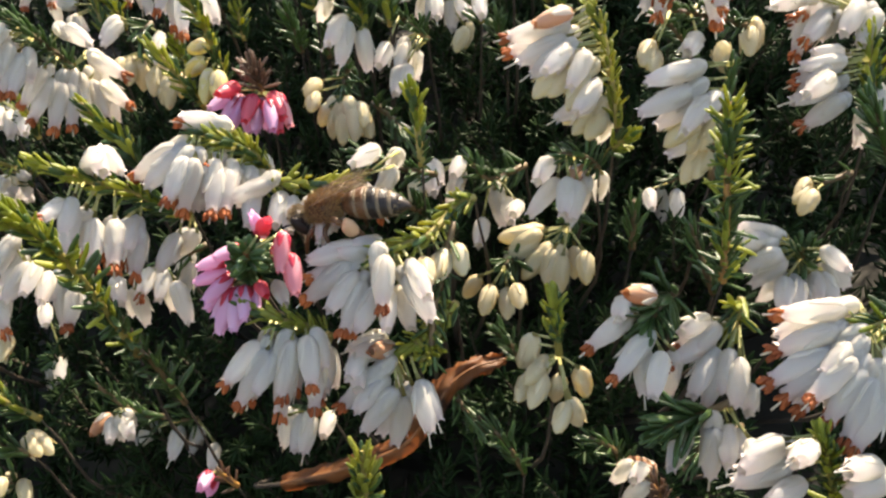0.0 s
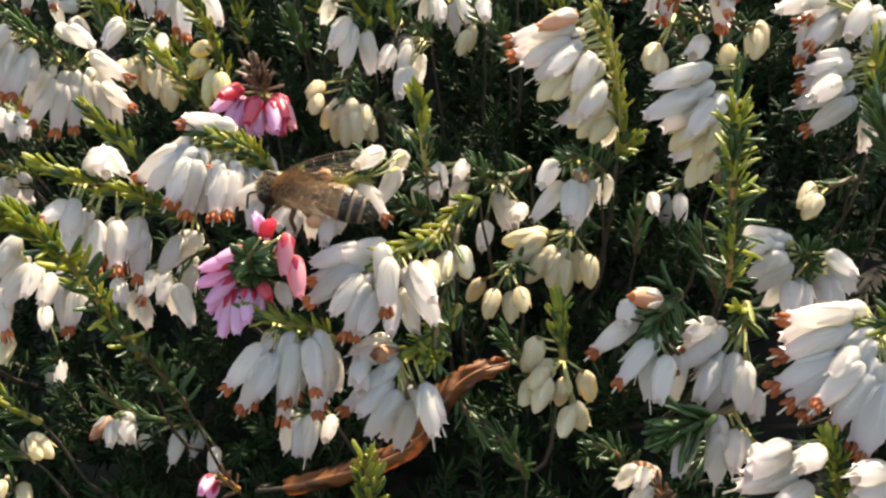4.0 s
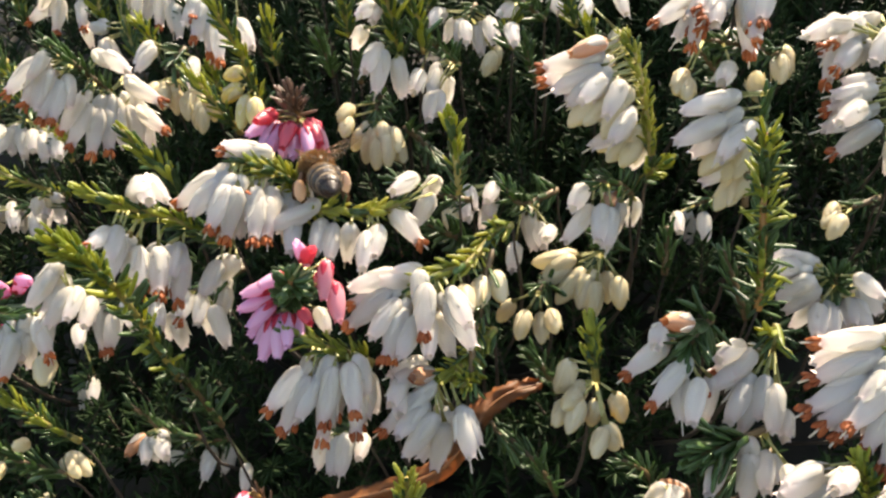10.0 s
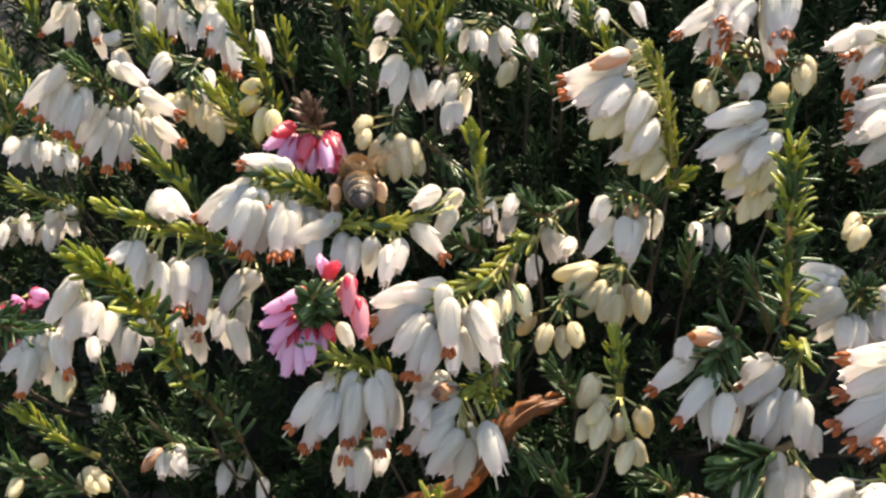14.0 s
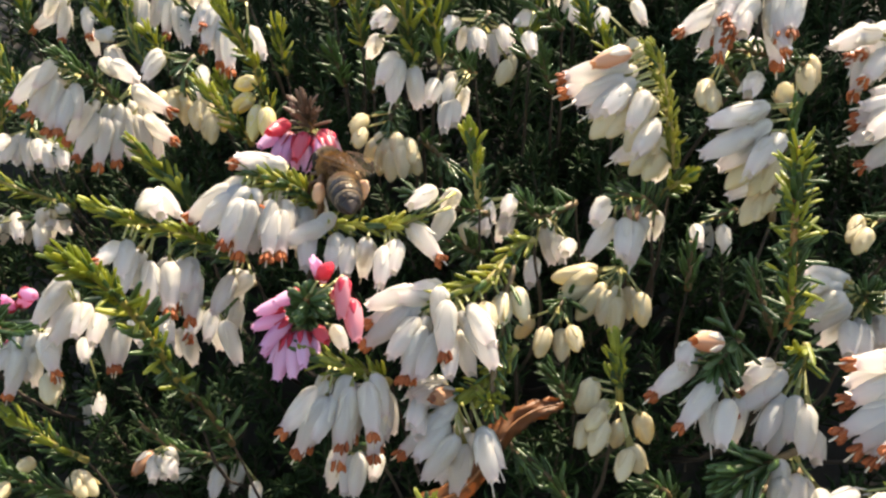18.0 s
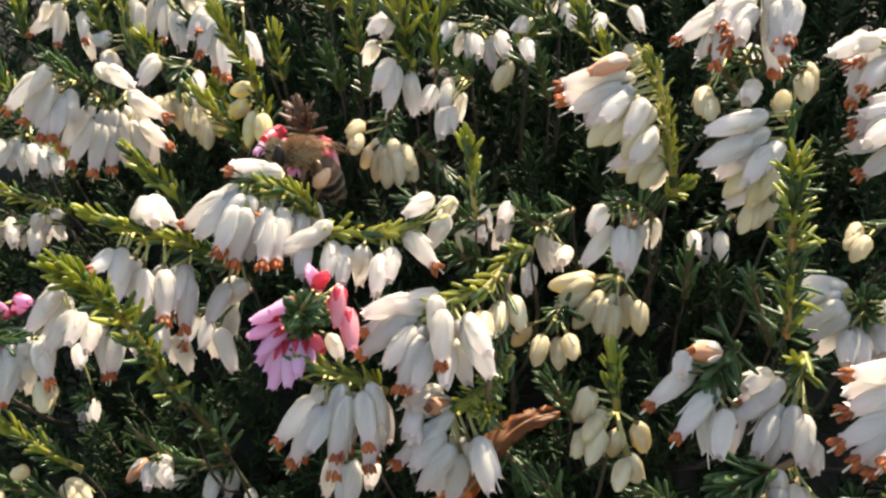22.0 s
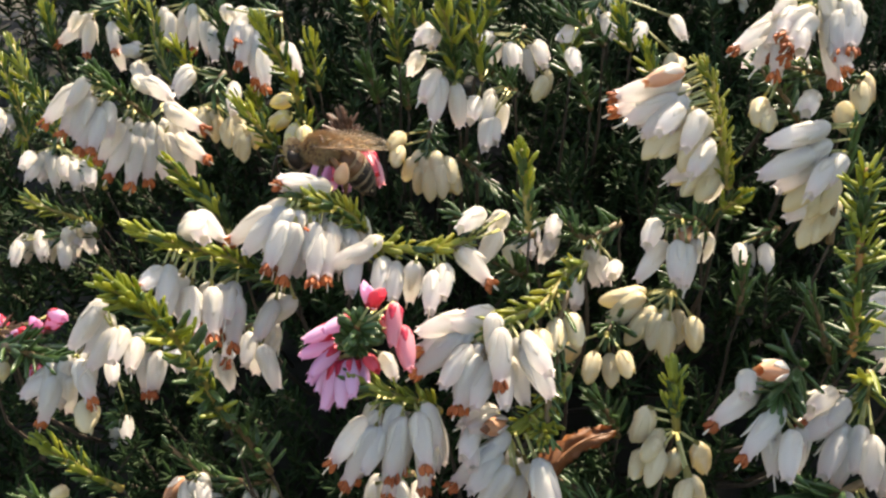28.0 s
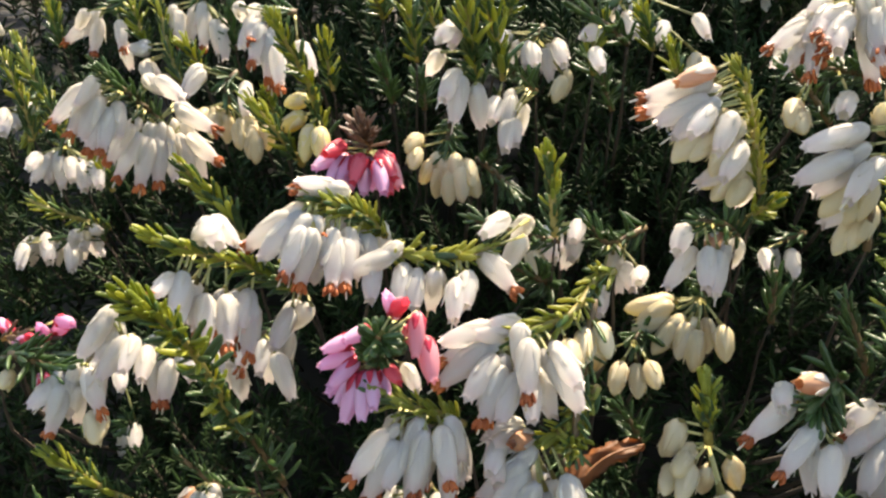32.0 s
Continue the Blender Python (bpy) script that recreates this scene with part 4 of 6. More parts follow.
s.flower("b", -44.9, -6.2, 157.0, -44.9, -9.0, 158.3)
s.flower("b", -46.6, -9.3, 156.4, -46.3, -12.5, 156.7)
s = Sprig("g", "heath sprig, dark green needle leaves, white bells, one withered brown", (-29.1, 7.0, 148.2), (-33.1, 6.4, 149.5), (-37.1, 6.0, 153.9))
s.leaves(26, 3, 42, 0, 1)
s.flower("d", -36.3, 7.4, 148.4, -37.9, 4.1, 147.6)
s.flower("w", -35.6, 6.1, 148.7, -34.8, 2.2, 148.0)
s.flower("w", -34.0, 5.3, 148.9, -31.9, 1.6, 149.2)
s.flower("w", -34.0, 4.1, 150.3, -34.6, 5.6, 145.8)
s = Sprig("g", "heath sprig, dark green needles, a few white bells hanging", (-26.8, 12.4, 144.2), (-28.8, 11.4, 144.6))
s.leaves(12, 3, 50, 0, 1)
s.flower("w", -33.1, 12.8, 142.3, -36.1, 14.8, 138.5)
s.flower("w", -28.8, 11.6, 143.4, -29.7, 7.9, 140.9)
s.flower("w", -26.1, 11.5, 144.0, -28.1, 12.5, 139.0)
s.flower("w", -24.0, 9.2, 142.5, -23.9, 5.4, 141.1)
s = Sprig("q", "", (-12.4, -12.5, 176.6), (-12.4, -14.6, 179.2), (-12.2, -16.8, 181.6), (-12.1, -18.8, 183.9))
s.leaves(46, 2.7, 74, 0.45, 1)
s.flower("p", -13.7, -16.3, 180.1, -15.0, -19.0, 175.7)
s.flower("p", -13.3, -16.6, 179.9, -13.7, -19.8, 176.5)
s.flower("p", -14.0, -16.4, 180.5, -16.4, -18.6, 179.0)
s.flower("p", -14.3, -16.0, 180.9, -17.1, -18.0, 180.5)
s.flower("p", -14.5, -16.0, 182.2, -16.8, -17.6, 181.7)
s.flower("p", -12.9, -16.6, 183.3, -15.1, -18.4, 183.3)
s.flower("p", -12.8, -17.0, 179.7, -12.4, -20.2, 177.8)
s.flower("p", -14.0, -15.2, 178.7, -15.9, -17.0, 176.2)
s.flower("p", -14.7, -14.9, 179.2, -16.8, -16.2, 176.7)
s.flower("p", -12.3, -16.6, 179.3, -11.3, -18.6, 178.1)
s.flower("p", -10.7, -16.6, 184.5, -11.5, -18.0, 187.3)
s.flower("c", -9.0, -16.8, 185.1, -9.1, -19.4, 182.3)
s.flower("c", -8.4, -17.4, 183.2, -7.7, -20.4, 180.7)
s.flower("c", -10.0, -16.0, 183.4, -9.0, -17.8, 182.1)
s.flower("r", -11.6, -17.2, 180.2, -10.4, -19.4, 179.9)
s.flower("w", -10.2, -15.8, 179.5, -9.0, -18.2, 178.5)
s.flower("r", -11.0, -17.2, 185.3, -10.0, -18.8, 187.2)
s = Sprig("n", "heath sprig, pale green needles, many white bells with rusty anthers", (8.4, -8.6, 185.0), (6.6, -9.9, 184.7), (4.1, -13.6, 183.4), (0.8, -15.1, 182.7), (-1.8, -15.6, 181.8))
s.leaves(48, 2.5, 50, 0, 1)
s.flower("w", 1.2, -14.5, 178.7, 2.3, -18.3, 175.9)
s.flower("o", -2.8, -13.7, 181.2, -6.8, -16.4, 180.3)
s.flower("o", -1.6, -14.8, 179.4, -3.0, -18.0, 175.7)
s.flower("w", -1.9, -14.8, 180.0, -3.6, -18.6, 177.1)
s.flower("w", -0.2, -14.2, 181.6, -4.4, -16.4, 182.7)
s.flower("b", 6.6, -12.4, 181.9, 7.0, -15.5, 179.9)
s.flower("b", 5.2, -13.8, 181.4, 4.5, -17.1, 180.2)
s.flower("w", -2.2, -14.8, 182.6, -7.1, -16.2, 182.1)
s.flower("w", -1.3, -16.0, 180.5, -2.9, -18.2, 175.7)
s.flower("o", -2.5, -15.6, 182.1, -7.0, -17.2, 178.5)
s.flower("w", -2.3, -16.4, 181.0, -4.9, -20.1, 178.9)
s.flower("b", 3.5, -15.5, 181.8, 4.0, -18.9, 180.6)
s.flower("o", -1.7, -17.0, 180.7, -3.6, -20.4, 177.1)
s.flower("w", -0.6, -17.7, 180.0, -2.3, -21.2, 177.3)
s.flower("w", 0.3, -18.0, 179.9, 0.4, -21.9, 177.8)
s.flower("w", 2.4, -17.1, 182.0, 3.9, -21.3, 180.9)
s.flower("w", 1.8, -17.7, 181.8, 4.5, -20.8, 178.3)
s.flower("o", 0.1, -17.3, 183.3, -0.1, -20.8, 179.7)
s = Sprig("g", "", (6.3, -11.6, 183.7), (5.4, -14.2, 180.8), (5.1, -16.3, 178.9))
s.leaves(12, 3.0, 50, 0.2, 1)
s = Sprig("n", "heath sprig, pale green needles, many white bells with rusty anthers", (-5.0, -17.2, 174.4), (-7.1, -17.8, 175.8), (-9.7, -18.2, 176.9), (-12.7, -18.3, 178.5))
s.leaves(44, 2.7, 44, 0.1, 1)
s.flower("o", -7.8, -16.2, 174.2, -8.4, -19.5, 170.1)
s.flower("o", -6.1, -16.4, 172.5, -6.1, -20.2, 169.5)
s.flower("o", -10.2, -17.8, 174.6, -12.5, -20.1, 169.7)
s.flower("w", -5.6, -16.9, 173.1, -5.4, -20.7, 170.6)
s.flower("o", -11.2, -18.7, 175.1, -14.3, -21.9, 172.3)
s.flower("w", -9.6, -19.0, 174.6, -11.5, -22.4, 171.5)
s.flower("o", -10.2, -19.4, 175.5, -13.1, -21.8, 170.2)
s.flower("o", -8.5, -19.3, 175.4, -9.5, -22.1, 169.3)
s.flower("o", -6.2, -19.0, 174.6, -6.4, -21.4, 169.5)
s.flower("o", -8.2, -19.8, 176.4, -9.1, -22.2, 171.3)
s.flower("o", -7.0, -19.8, 176.3, -6.3, -23.5, 173.1)
s = Sprig("g", "heath sprig, dark green needles, a few white bells hanging", (-8.0, -3.3, 157.3), (-9.9, -4.5, 157.4))
s.leaves(10, 3, 50, 0, 1)
s.flower("w", -12.0, -2.8, 155.8, -13.0, -2.0, 150.8)
s.flower("w", -7.3, -3.1, 156.0, -7.6, -7.2, 155.6)
s.flower("w", -10.1, -5.3, 157.3, -10.6, -9.0, 154.9)
s.flower("w", -9.0, -6.1, 158.3, -9.6, -9.5, 155.1)
s = Sprig("n", "heath sprig, pale green needle leaves, white bells, one withered brown", (6.6, -14.8, 176.8), (5.2, -16.5, 175.9), (3.2, -18.3, 174.6), (0.8, -18.8, 173.6))
s.leaves(36, 2.4, 52, 0, 1)
s.flower("w", 2.1, -18.0, 170.1, 1.3, -21.0, 166.1)
s.flower("w", 2.0, -18.6, 169.8, -0.4, -21.0, 165.9)
s.flower("w", 0.4, -17.3, 173.6, -2.9, -20.4, 174.4)
s.flower("d", 0.6, -17.8, 173.6, -1.2, -20.9, 175.0)
s.flower("w", -2.6, -18.7, 172.6, -2.2, -22.8, 172.2)
s.flower("w", -2.1, -18.8, 173.6, -3.0, -22.7, 173.4)
s.flower("w", 0.4, -19.9, 172.1, -2.6, -23.3, 170.2)
s.flower("o", 0.9, -19.8, 173.5, -3.7, -21.5, 169.9)
s.flower("w", 1.9, -21.3, 171.2, 1.1, -21.6, 165.6)
s.flower("w", 1.5, -21.4, 172.1, -1.9, -23.3, 168.1)
s.flower("w", 3.2, -21.8, 172.4, 4.1, -25.5, 169.5)
s = Sprig("g", "", (4.6, -16.5, 178.4), (4.4, -18.1, 176.3), (4.1, -20.1, 173.2))
s.leaves(14, 2.6, 50, 0.1, 1)
s = Sprig("g", "heath sprig, dark green needle leaves, hanging closed cream buds", (13.4, -0.1, 174.6), (12.0, -2.6, 174.5))
s.leaves(14, 2.8, 50, 0, 1)
s.flower("b", 9.4, -1.0, 172.6, 7.9, 0.1, 169.1)
s.flower("b", 12.3, -2.8, 172.2, 12.2, -6.1, 170.1)
s.flower("b", 10.7, -4.0, 173.1, 9.5, -7.2, 171.1)
s.flower("b", 13.0, -5.4, 173.7, 13.3, -8.6, 172.7)
s = Sprig("g", "heath sprig, dark green needles, a few white bells hanging", (15.2, 12.3, 180.3), (10.9, 9.5, 179.6), (8.3, 10.0, 181.9))
s.leaves(30, 3, 55, 0, 1)
s.flower("w", 12.9, 11.0, 176.5, 13.2, 6.8, 175.4)
s.flower("w", 7.6, 11.0, 180.1, 6.4, 6.7, 179.1)
s.flower("w", 11.4, 10.1, 178.3, 12.7, 10.2, 173.5)
s.flower("w", 10.1, 8.1, 175.2, 9.6, 3.8, 173.8)
s.flower("w", 7.6, 10.0, 181.9, 6.6, 5.9, 181.3)
s.flower("w", 7.4, 8.8, 180.3, 6.3, 10.5, 176.4)
s.flower("w", 3.8, 8.8, 181.9, 4.2, 4.2, 179.9)
s.flower("b", 2.6, 7.2, 179.9, 3.0, 3.9, 178.6)
s.flower("w", 14.1, 7.1, 177.5, 13.0, 3.4, 177.8)
s = Sprig("y", "", (3.3, -5.3, 186.9), (2.9, -5.1, 189.9), (2.6, -5.0, 192.8), (2.2, -5.2, 194.9))
s.leaves(26, 2.4, 36, 0, 1)
s = Sprig("g", "", (4.0, -0.2, 179.5), (2.1, -2.0, 181.0), (-0.2, -2.5, 182.5))
s.leaves(34, 2.6, 55, 0, 1)
s = Sprig("g", "", (4.7, 3.6, 182.5), (1.0, 1.8, 183.9), (-3.9, 2.5, 185.3))
s.leaves(34, 2.8, 50, 0, 1)
s = Sprig("y", "", (-53.0, 38.3, 168.5), (-55.1, 36.6, 170.1), (-57.9, 34.1, 172.5), (-61.4, 33.8, 174.4))
s.leaves(26, 3.2, 45, 0, 1)
s.flower("b", -56.5, 38.0, 169.5, -54.6, 34.8, 168.2)
s.flower("w", -54.0, 34.7, 170.1, -54.1, 37.4, 167.7)
s = Sprig("w", "heath sprig, dark green needles, many white bells hanging", (-56.7, 43.9, 164.9), (-62.7, 43.7, 164.5))
s.leaves(14, 3, 45, 0, 1)
s.flower("w", -63.9, 45.5, 163.0, -62.9, 41.3, 162.0)
s.flower("w", -67.7, 45.1, 163.6, -69.1, 46.4, 159.2)
s.flower("w", -66.7, 44.6, 163.7, -68.2, 46.0, 159.2)
s.flower("w", -64.5, 44.0, 163.8, -62.8, 39.6, 162.6)
s.flower("w", -62.7, 43.5, 164.0, -64.0, 44.8, 159.6)
s.flower("w", -60.6, 43.1, 164.4, -59.3, 39.0, 161.5)
s.flower("w", -58.7, 42.8, 165.1, -59.6, 44.5, 160.9)
s.flower("w", -57.6, 42.0, 164.7, -54.6, 38.2, 164.7)
s.flower("w", -66.5, 41.4, 164.6, -65.9, 36.9, 162.9)
s = Sprig("y", "", (-27.7, 7.4, 180.2), (-29.1, 7.6, 183.3), (-31.2, 8.0, 185.5), (-33.7, 6.3, 189.6))
s.leaves(44, 3.0, 34, 0.1, 1)
s = Sprig("g", "", (15.4, 3.9, 157.1), (13.8, 3.2, 160.8), (11.7, 3.1, 163.2))
s.leaves(24, 3, 46, 0, 1)
s = Sprig("g", "", (-3.1, 21.7, 184.8), (-0.6, 16.6, 184.4), (1.1, 12.5, 183.4))
s.leaves(24, 2.8, 46, 0, 1)
s = Sprig("g", "", (5.9, 3.9, 157.1), (7.7, -0.6, 155.4), (10.3, -2.9, 153.1))
s.leaves(28, 3, 46, 0, 1)
s = Sprig("g", "", (15.2, -3.0, 147.4), (12.9, -3.4, 151.9), (9.6, -2.0, 154.8))
s.leaves(28, 3, 46, 0, 1)
s = Sprig("g", "", (26.3, -6.6, 150.3), (24.5, -7.2, 154.0), (21.7, -7.6, 155.9))
s.leaves(27, 3, 46, 0, 1)
s = Sprig("y", "", (-65.3, 53.3, 184.9), (-65.3, 49.7, 182.4), (-66.1, 47.5, 177.7))
s.leaves(34, 3.4, 46, 0, 1)
s = Sprig("y", "", (-14.8, 38.5, 197.5), (-15.6, 36.4, 200.9))
s.leaves(20, 3.6, 40, 0, 1)
s = Sprig("y", "", (-10.2, 26.4, 195.1), (-10.6, 25.7, 198.8), (-11.6, 25.3, 203.0))
s.leaves(34, 3.4, 38, 0, 1)
s = Sprig("y", "", (10.2, 24.8, 194.1), (9.7, 23.8, 197.1), (10.7, 24.1, 200.5))
s.leaves(26, 3.0, 40, 0, 1)
s = Sprig("w", "heath sprig, dark green needles, a few white bells hanging", (17.1, 45.7, 199.9), (15.5, 45.0, 198.5))
s.leaves(10, 3, 45, 0, 1)
s.flower("w", 15.4, 47.1, 197.7, 15.3, 49.5, 194.7)
s.flower("w", 17.3, 45.5, 196.8, 17.6, 40.9, 195.0)
s.flower("w", 21.9, 44.0, 196.3, 20.6, 39.2, 194.3)
s.flower("w", 25.7, 43.2, 197.3, 26.6, 38.7, 195.5)
s.flower("b", 26.2, 39.8, 192.5, 26.0, 36.0, 191.1)
s = Sprig("y", "", (-58.5, 42.7, 177.9), (-60.5, 44.0, 183.2), (-62.8, 44.8, 187.7), (-65.2, 47.1, 192.5))
s.leaves(50, 3.4, 42, 0, 1)
s = Sprig("y", "heath sprig, yellow-green needles, a few white bells hanging", (-64.5, 45.5, 178.6), (-65.7, 46.7, 183.9), (-68.5, 49.4, 189.6))
s.leaves(40, 3.4, 42, 0, 1)
s.flower("w", -66.6, 48.8, 182.9, -66.1, 44.5, 181.0)
s.flower("w", -67.2, 44.2, 183.1, -66.1, 39.8, 181.3)
s = Sprig("k", "", (-60.0, 16.5, 163.3), (-57.8, 15.7, 164.2))
s.leaves(6, 2.6, 45, 0, 1)
s.flower("p", -59.6, 18.0, 163.2, -62.5, 21.7, 162.8)
s.flower("p", -53.1, 16.5, 166.0, -49.8, 13.2, 167.1)
s.flower("p", -54.9, 13.6, 165.0, -58.4, 16.4, 162.7)
s = Sprig("g", "", (-55.3, 3.0, 168.2), (-49.1, 0.5, 170.8), (-45.2, -0.8, 170.6))
s.leaves(36, 3.3, 40, 0, 1)
s.flower("p", -48.9, 1.3, 168.3, -49.9, 2.7, 163.5)
s.flower("b", -51.4, -0.5, 169.0, -51.2, -3.7, 169.0)
s = Sprig("k", "", (-19.0, -1.9, 144.6), (-20.9, -3.0, 147.6))
s.leaves(8, 2.4, 45, 0, 1)
s.flower("p", -21.7, -1.2, 146.2, -23.0, 0.3, 141.7)
s.flower("p", -21.3, -4.9, 148.8, -21.8, -8.5, 149.3)
s = Sprig("w", "heath sprig, dark green needles, many white bells with rusty anthers", (54.9, 10.1, 196.5), (51.7, 8.5, 198.1), (50.2, 9.0, 199.2))
s.leaves(18, 3.2, 45, 0, 1)
s.flower("o", 48.2, 11.3, 199.1, 44.3, 7.8, 196.3)
s.flower("w", 49.2, 11.1, 199.6, 44.4, 9.8, 196.9)
s.flower("o", 48.6, 11.2, 200.6, 43.2, 9.5, 198.4)
s.flower("o", 47.6, 11.0, 201.2, 43.3, 7.3, 199.3)
s.flower("w", 49.2, 10.3, 200.7, 42.6, 8.8, 197.4)
s.flower("o", 44.8, 9.4, 199.7, 42.5, 5.9, 195.4)
s.flower("o", 46.5, 8.8, 199.3, 42.7, 4.3, 197.3)
s.flower("w", 47.6, 8.4, 199.3, 46.3, 10.0, 195.9)
s.flower("w", 49.8, 8.5, 200.5, 46.4, 4.5, 197.9)
s.flower("w", 51.4, 7.8, 200.1, 48.2, 4.1, 196.8)
s.flower("w", 45.3, 7.9, 201.2, 40.3, 5.3, 201.4)
s.flower("w", 43.4, 7.5, 201.3, 38.9, 4.1, 200.8)
s = Sprig("y", "heath sprig, yellow-green needles, many white bells with rusty anthers", (51.1, 3.1, 190.5), (50.2, 3.8, 193.3), (49.4, 4.7, 197.9))
s.leaves(34, 3.2, 42, 0, 1)
s.flower("o", 48.8, 6.4, 195.0, 43.1, 5.4, 192.9)
s.flower("w", 47.7, 5.6, 194.1, 42.7, 2.6, 193.6)
s.flower("w", 51.7, 4.7, 192.4, 50.0, 0.2, 190.2)
s.flower("w", 50.4, 3.7, 190.9, 50.1, 3.6, 185.8)
s.flower("o", 47.4, 4.1, 195.0, 41.8, 2.6, 193.2)
s.flower("w", 47.7, 3.6, 195.5, 42.0, 2.1, 195.0)
s.flower("w", 47.1, 2.7, 193.6, 41.3, 1.7, 191.4)
s.flower("o", 47.3, 1.7, 192.4, 42.5, 0.4, 189.5)
s.flower("w", 45.4, 1.7, 194.5, 41.4, -2.3, 193.3)
s = Sprig("g", "", (50.9, -3.3, 186.0), (49.3, -2.9, 189.5), (47.6, -2.5, 192.9))
s.leaves(30, 3.6, 35, 0, 1)
s = Sprig("g", "heath sprig, dark green needles, many white bells hanging", (41.0, -9.4, 178.1), (40.1, -10.6, 180.6))
s.leaves(26, 3.2, 68, 0, 1)
s.flower("w", 38.8, -8.3, 180.5, 33.6, -10.5, 181.4)
s.flower("w", 42.0, -8.2, 176.1, 41.5, -12.3, 174.7)
s.flower("w", 40.3, -8.5, 176.2, 38.6, -12.7, 175.2)
s.flower("w", 43.3, -8.2, 177.6, 46.1, -7.1, 172.9)
s.flower("w", 39.9, -8.8, 177.2, 37.9, -7.8, 173.2)
s.flower("w", 38.5, -9.6, 181.3, 34.6, -7.3, 181.4)
s.flower("w", 38.1, -10.1, 181.0, 34.3, -8.3, 179.8)
s.flower("w", 42.2, -10.0, 176.9, 44.2, -8.3, 172.4)
s.flower("w", 42.9, -10.0, 177.5, 42.9, -14.3, 176.1)
s.flower("w", 42.8, -10.4, 179.5, 46.3, -8.6, 175.5)
s.flower("w", 41.9, -11.3, 180.9, 43.2, -15.1, 180.6)
s.flower("w", 37.9, -11.7, 180.8, 34.9, -10.2, 177.9)
s.flower("w", 38.5, -11.5, 179.9, 35.8, -10.5, 176.5)
s.flower("w", 39.8, -11.6, 177.7, 39.0, -15.9, 176.3)
s.flower("w", 38.6, -11.9, 177.9, 37.2, -16.0, 176.7)
s = Sprig("y", "heath sprig, yellow-green needles, many white bells with rusty anthers", (44.6, -24.0, 180.7), (42.9, -24.7, 180.5), (41.2, -25.3, 180.3))
s.leaves(18, 3.2, 50, 0, 1)
s.flower("w", 40.7, -22.9, 180.4, 34.0, -23.7, 178.7)
s.flower("w", 43.5, -25.4, 175.6, 41.6, -27.9, 170.3)
s.flower("w", 41.9, -24.6, 178.2, 38.1, -26.8, 173.4)
s.flower("w", 40.8, -24.7, 178.5, 35.3, -26.8, 174.0)
s.flower("o", 40.9, -23.7, 181.3, 34.0, -24.0, 180.8)
s.flower("o", 39.9, -24.6, 180.2, 33.7, -25.5, 178.2)
s.flower("o", 39.3, -25.5, 179.0, 33.1, -26.9, 176.0)
s.flower("o", 40.8, -25.4, 179.8, 34.3, -27.7, 174.9)
s.flower("o", 39.5, -26.2, 178.9, 35.4, -28.3, 174.4)
s.flower("o", 42.3, -27.1, 177.5, 40.7, -29.4, 172.6)
s.flower("o", 41.2, -26.4, 179.8, 38.0, -28.9, 174.5)
s.flower("o", 40.1, -27.1, 178.9, 35.7, -29.5, 176.0)
s.flower("o", 40.8, -27.6, 178.7, 37.2, -29.8, 174.0)
s.flower("o", 41.6, -27.9, 178.6, 38.7, -30.6, 172.8)
s.flower("o", 42.3, -29.1, 176.6, 39.3, -31.3, 172.3)
s.flower("w", 42.4, -27.4, 179.9, 41.5, -30.0, 174.4)
s = Sprig("y", "heath sprig, yellow-green needles, a few white bells hanging", (38.9, -31.3, 164.9), (37.5, -31.5, 169.8), (36.2, -31.3, 174.0))
s.leaves(44, 2.4, 44, 0, 1)
s.flower("w", 43.4, -29.4, 168.6, 38.8, -32.1, 169.4)
s.flower("w", 34.8, -30.2, 172.0, 31.9, -28.2, 169.1)
s.flower("w", 33.7, -30.8, 172.5, 29.0, -33.7, 172.0)
s.flower("w", 34.8, -31.3, 170.5, 29.3, -31.9, 169.2)
s.flower("w", 35.6, -31.7, 169.4, 31.3, -35.1, 169.8)
s.flower("w", 35.3, -32.2, 173.2, 32.3, -35.6, 174.1)
s.flower("w", 41.3, -32.4, 171.4, 36.7, -35.5, 173.2)
s.flower("w", 41.8, -32.9, 170.3, 37.2, -35.6, 171.1)
s = Sprig("g", "heath sprig, dark green needles, a few white bells hanging", (31.6, -21.6, 170.1), (28.6, -23.4, 170.1), (26.6, -24.1, 169.9), (24.6, -25.3, 169.9))
s.leaves(30, 4.4, 40, 0.2, 1)
s.flower("w", 33.4, -20.9, 166.4, 31.8, -24.7, 166.6)
s.flower("w", 27.5, -23.3, 168.8, 25.6, -26.9, 166.5)
s.flower("w", 31.5, -22.9, 168.5, 30.4, -27.0, 167.1)
s.flower("w", 29.7, -24.0, 169.9, 29.7, -24.8, 164.2)
s.flower("w", 33.0, -24.9, 168.3, 32.2, -28.7, 168.2)
s = Sprig("k", "", (29.5, -13.5, 151.0), (27.4, -13.1, 154.5))
s.leaves(24, 2.6, 50, 0, 1)
s.flower("d", 28.5, -11.0, 153.9, 26.3, -7.8, 153.2)
s.flower("w", 25.7, -11.8, 155.7, 24.2, -9.8, 151.8)
s.flower("w", 27.2, -13.7, 155.0, 25.2, -12.2, 150.7)
s.flower("w", 26.3, -14.3, 157.2, 24.5, -17.7, 158.2)
s = Sprig("n", "", (-1.2, -30.3, 164.5), (-1.3, -31.0, 168.2), (-1.4, -31.2, 171.8))
s.leaves(40, 2.6, 44, 0, 1)
s = Sprig("g", "heath sprig, dark green needle leaves, hanging closed cream buds", (-43.0, -6.4, 148.2), (-44.7, -7.9, 150.2))
